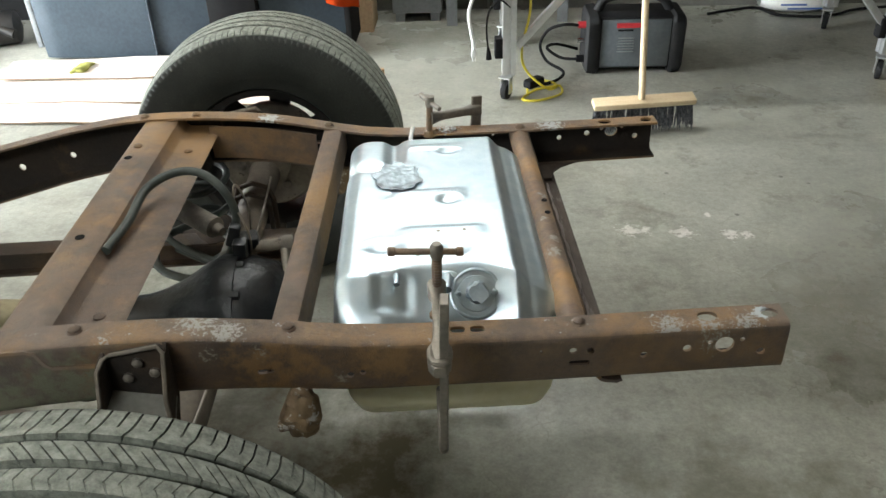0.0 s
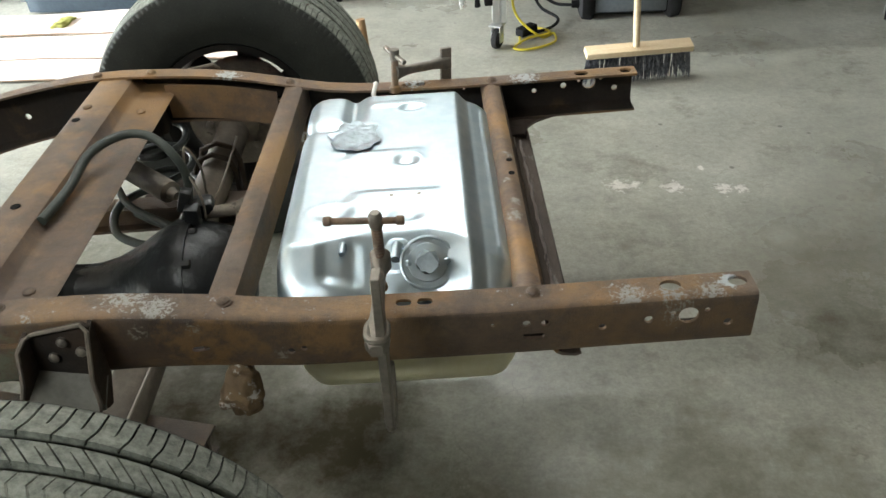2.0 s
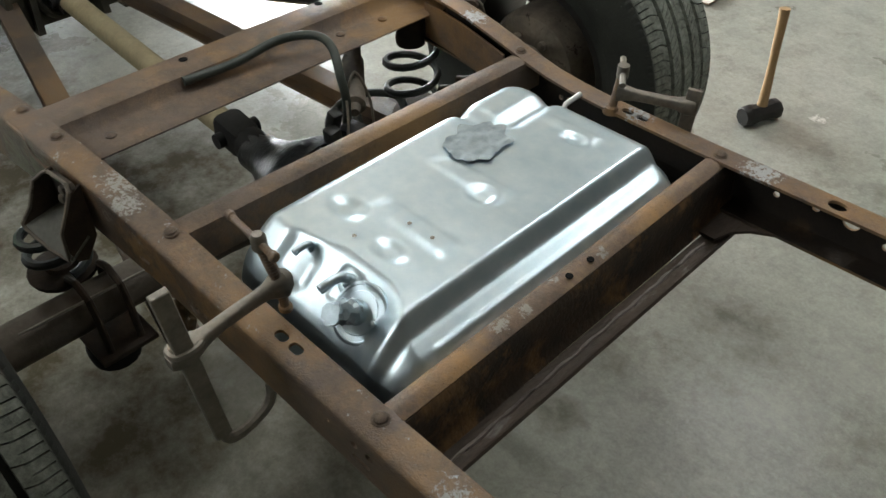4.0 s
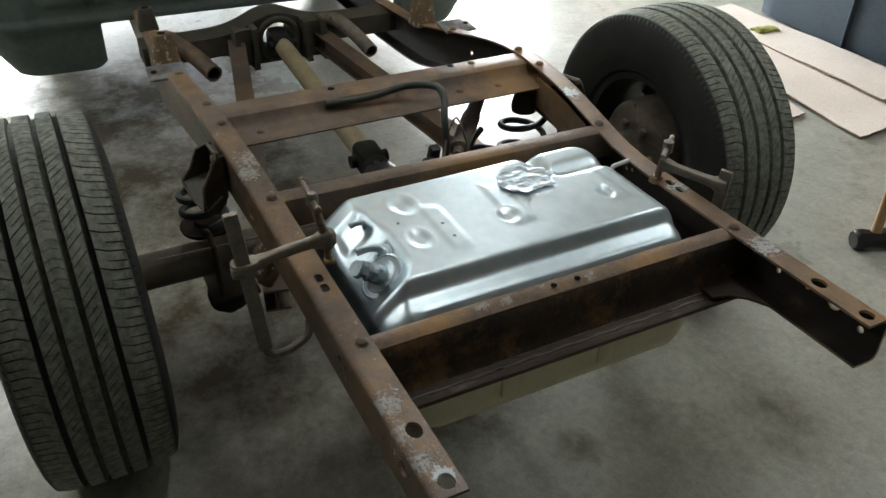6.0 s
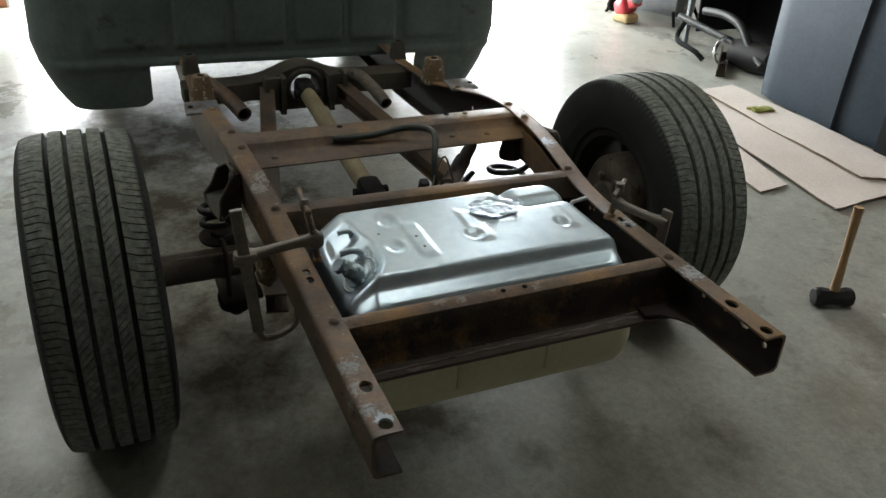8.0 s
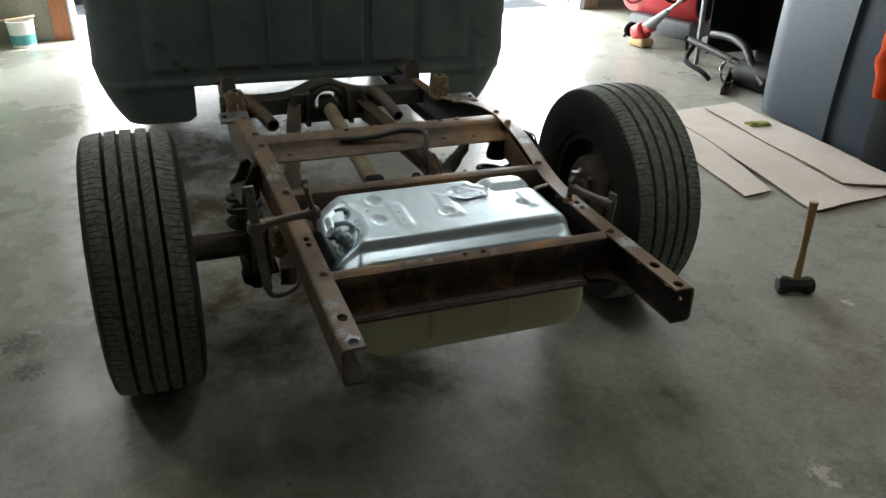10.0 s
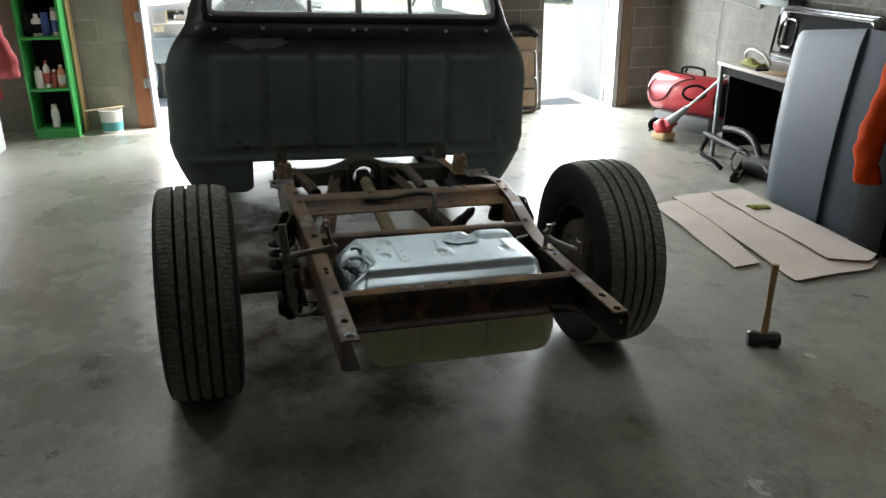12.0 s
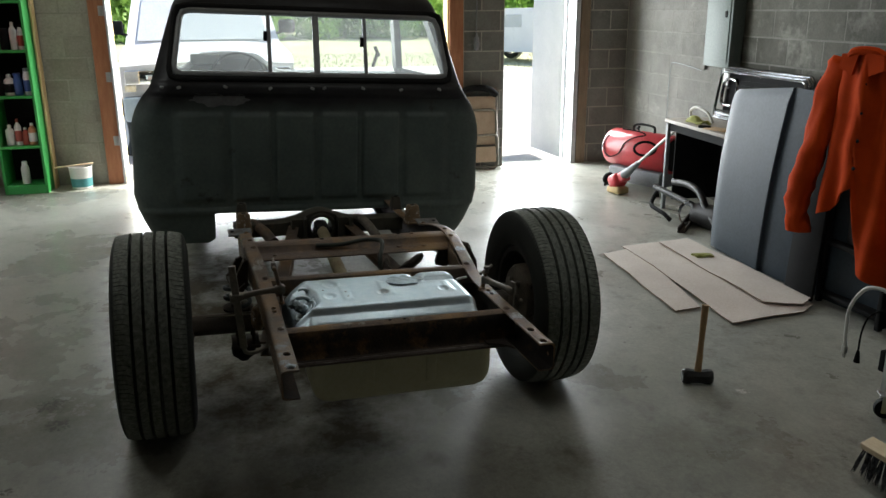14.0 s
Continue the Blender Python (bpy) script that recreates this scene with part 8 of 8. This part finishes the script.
# ---- outside ----
DARK_SCREEN = mat("dark_screen", (0.5, 0.53, 0.55), (0.45, 0.48, 0.5), 2, 0.1)
def van():
    t = thing("white_pickup", "white pickup with a blue-grey lower front parked outside", "truck", pose(-7.80, -0.40, 0.07, 0, 0, 0.5))
    bm = bmesh.new()
    prof = [(0.0, 0.62), (0.02, 0.98), (-0.10, 1.06), (-1.20, 1.16), (-1.25, 1.16), (-1.25, 0.5), (-0.05, 0.5)]
    rings = [[Vector((x + (0.06 if abs(y) < 0.7 else -0.05), y, z - (0.04 if abs(y) > 0.85 else 0))) for x, z in prof] for y in (-0.98, -0.9, -0.5, 0.5, 0.9, 0.98)]
    ring_loft(bm, rings)
    part("hood", bm, CAR_WHITE, t, "white hood and wings")
    bm = bmesh.new()
    prof = [(-1.2, 1.1), (-1.85, 1.78), (-2.2, 1.86), (-3.6, 1.84), (-3.75, 1.2), (-5.2, 1.15), (-5.2, 0.5), (-1.2, 0.5)]
    rings = [[Vector((x, y * (0.86 if z > 1.5 else 1), z)) for x, z in prof] for y in (-0.97, 0.97)]
    ring_loft(bm, rings)
    part("cabin", bm, CAR_WHITE, t)
    bm = bmesh.new()
    ring_loft(bm, [[Vector((-1.27 + d, -0.82, 1.18)), Vector((-1.27 + d, 0.82, 1.18)), Vector((-1.80 + d, 0.72, 1.73)), Vector((-1.80 + d, -0.72, 1.73))] for d in (0.02, 0.03)])
    part("windscreen", bm, DARK_SCREEN, t)
    bm = bmesh.new()
    box(bm, (0.06, 0, 0.47), (0.16, 1.94, 0.28), bev=0.04)
    part("bumper", bm, CAR_BLUE, t, "blue-grey bumper")
    bm = bmesh.new()
    box(bm, (0.07, 0, 0.80), (0.04, 1.1, 0.26), bev=0.02)
    part("grille", bm, BLACK, t)
    for s in (-1, 1):
        bm = bmesh.new()
        box(bm, (0.03, s * 0.76, 0.82), (0.10, 0.34, 0.16), bev=0.02)
        h = part("headlamp", bm, CHROME, t, "rectangular headlamp")
        bm = bmesh.new()
        box(bm, (0.03, s * 0.88, 0.70), (0.10, 0.12, 0.07), bev=0.01)
        part("indicator", bm, LENS, h)
        bm = bmesh.new()
        box(bm, (-1.35, s * 1.08, 1.34), (0.09, 0.22, 0.17), bev=0.03)
        part("mirror", bm, BLACK, t, "black door mirror")
        bm = bmesh.new()
        rod(bm, (-1.35, s * 0.93, 1.24), (-1.35, s * 1.06, 1.29), 0.02)
        part("mirror_arm", bm, BLACK, t)
        for x in (-0.62, -4.2):
            w = part("tyre", TYRE, RUBBER, t, "black tyre", pose(x, s * 0.97, rise(-7.8 + x) + 0.317, 0, 0, 24 if x > -1 else 0))
            bm = bmesh.new()
            lathe(bm, [(0.02, 0.06), (0.12, 0.07), (0.205, 0.085), (0.222, 0.105), (0.222, 0.09), (0.21, 0.0), (0.02, 0.0)], pose(0, 0, 0, -90 * s), 28)
            part("wheel_disc", bm, WHITE, w)


van()


def far_car():
    t = thing("parked_van", "white van parked on the grass", "van", pose(-24.5, 10.2, rise(-24.5) - 0.01, 0, 0, 35))
    bm = bmesh.new()
    prof = [(-1.2, 0.35), (-1.3, 0.9), (-0.6, 1.05), (0.1, 1.75), (2.8, 1.8), (2.9, 0.35)]
    ring_loft(bm, [[Vector((x, y, z)) for x, z in prof] for y in (-0.9, 0.9)])
    part("body", bm, CAR_WHITE, t)
    for s in (-1, 1):
        bm = bmesh.new()
        ring_loft(bm, [[Vector((-0.25, s * (0.905 + d), 1.15)), Vector((0.75, s * (0.905 + d), 1.15)), Vector((0.75, s * (0.905 + d), 1.55)), Vector((0.15, s * (0.905 + d), 1.55))] for d in (0, 0.01)])
        part("side_window", bm, DARK_SCREEN, t)
        for x in (-0.7, 2.0):
            part("tyre", TYRE, RUBBER, t, "", pose(x, s * 0.82, 0.40))


far_car()


def crown_mesh(seed):
    rng = random.Random(seed)
    verts, faces = [], []
    lobes = [(rng.uniform(-2.0, 2.0), rng.uniform(-2.0, 2.0), rng.uniform(2.2, 6.5), rng.uniform(0.9, 1.7)) for _ in range(16)]
    for _ in range(3600):
        cx, cy, cz, r = rng.choice(lobes)
        d = Vector((rng.gauss(0, 1), rng.gauss(0, 1), rng.gauss(0, 0.8))).normalized() * r * rng.uniform(0.55, 1.05)
        p = Vector((cx, cy, cz)) + d
        a = Vector((rng.gauss(0, 1), rng.gauss(0, 1), rng.gauss(0, 1))).normalized()
        b = a.orthogonal().normalized()
        s = rng.uniform(0.10, 0.22)
        i = len(verts)
        verts += [p - a * s, p + b * s * 0.5, p + a * s, p - b * s * 0.5]
        faces.append((i, i + 1, i + 2, i + 3))
    me = bpy.data.meshes.new("crown")
    me.from_pydata([tuple(v) for v in verts], [], faces)
    me.materials.append(LEAF)
    return me


def trunk_mesh():
    bm = bmesh.new()
    tube(bm, curve([(0, 0, 0), (0.05, 0.03, 1.5), (-0.05, 0.1, 3.2), (0.1, 0.0, 5.2)]), 0.2, 10, radii=[0.24 - 0.011 * k for k in range(19)])
    for a in range(5):
        q = a * 1.3
        z = 2.0 + 0.6 * a
        tube(bm, curve([(0, 0, z), (0.7 * math.cos(q), 0.7 * math.sin(q), z + 0.5), (1.5 * math.cos(q), 1.5 * math.sin(q), z + 1.3)]), 0.06, 6, radii=[0.09 - 0.006 * k for k in range(13)])
    return finish(bm, "trunk", BARK)


TRUNK = trunk_mesh()
CROWNS = [crown_mesh(k) for k in range(3)]
rng = random.Random(11)
for k in range(26):
    x = -48 - 7 * rng.random()
    y = -24 + k * 2.3 + rng.uniform(-0.8, 0.8)
    t = thing("tree", "leafy green tree at the edge of the meadow", "tree", pose(x, y, rise(x) - 0.1, 0, 0, rng.uniform(0, 360)) @ Matrix.Scale(rng.uniform(1.0, 1.5), 4), "tree line")
    part("trunk", TRUNK, BARK, t)
    part("crown", CROWNS[k % 3], LEAF, t)


SHRUB_RNG = random.Random(21)
for k in range(40):
    x = -43 - 4 * SHRUB_RNG.random()
    y = -22 + k * 1.25 + SHRUB_RNG.uniform(-0.5, 0.5)
    t = thing("shrub", "dense green shrub at the edge of the meadow", "shrub", pose(x, y, rise(x) - 2.1, 0, 0, SHRUB_RNG.uniform(0, 360)) @ Matrix.Diagonal((0.7, 0.7, SHRUB_RNG.uniform(0.7, 1.0), 1)), "shrubs")
    part("crown", CROWNS[k % 3], LEAF, t)


def grass():
    verts, faces = [], []
    rg = random.Random(3)
    for _ in range(9000):
        x, y = rg.uniform(-30, -17), rg.uniform(-9, 14)
        h, w, a = rg.uniform(0.04, 0.14), rg.uniform(0.008, 0.02), rg.uniform(0, 6.3)
        i = len(verts)
        dx, dy = w * math.cos(a), w * math.sin(a)
        verts += [(x - dx, y - dy, rise(x) - 0.03), (x + dx, y + dy, rise(x) - 0.03), (x + rg.uniform(-0.08, 0.08), y + rg.uniform(-0.08, 0.08), rise(x) + h)]
        faces.append((i, i + 1, i + 2))
    me = bpy.data.meshes.new("tall_grass")
    me.from_pydata(verts, [], faces)
    me.materials.append(GRASS)
    tagged(new("tall_grass", me), "tall pale meadow grass", "grass", kind="stuff")


grass()

# ---- concrete blocks of the walls ----


def block_mesh(w, h, material):
    bm = bmesh.new()
    box(bm, (0, 0, 0), (w, 0.02, h), bev=0.003, seg=1)
    return finish(bm, "block", material, False)


def lay_blocks(wall, along, spans, material):
    """Courses of 0.4 x 0.2 m blocks, 8 mm proud of the mortar; spans give the open stretches of the wall at a height."""
    meshes = {}
    for row in range(int(HIGH / 0.2)):
        z = 0.1 + row * 0.2
        for s0, s1 in spans(z):
            x = s0 - s0 % 0.4 - (0.2 if row % 2 else 0)
            while x < s1:
                a, b = max(x, s0), min(x + 0.4, s1)
                if b - a > 0.03:
                    w = round(b - a - 0.010, 3)
                    if w not in meshes:
                        meshes[w] = block_mesh(w, 0.19, material)
                    ob = new("block", meshes[w])
                    ob.parent = wall
                    ob.matrix_basis = along((a + b) / 2, z)
                x += 0.4


lay_blocks(right, lambda s, z: pose(s, 0.0085, z), lambda z: [(0.0, 2.0)], BLOCK)
lay_blocks(right, lambda s, z: pose(s, 0.0085, z), lambda z: [(2.0, 6.0)], SHADED_BLOCK)


def front_spans(z):
    return [(GAR1 + 0.13, DOOR0), (DOOR1 + 0.12, 0.0)] if z < 2.3 else []


lay_blocks(front, lambda s, z: pose(-0.0085, s, z, 0, 0, 90), front_spans, BLOCK)
lay_blocks(front, lambda s, z: pose(-0.0085, s, z, 0, 0, 90), lambda z: [(-6.8, GAR0 - 0.13)] if z < 2.3 else [], piece_var(PLASTER, 0.07))
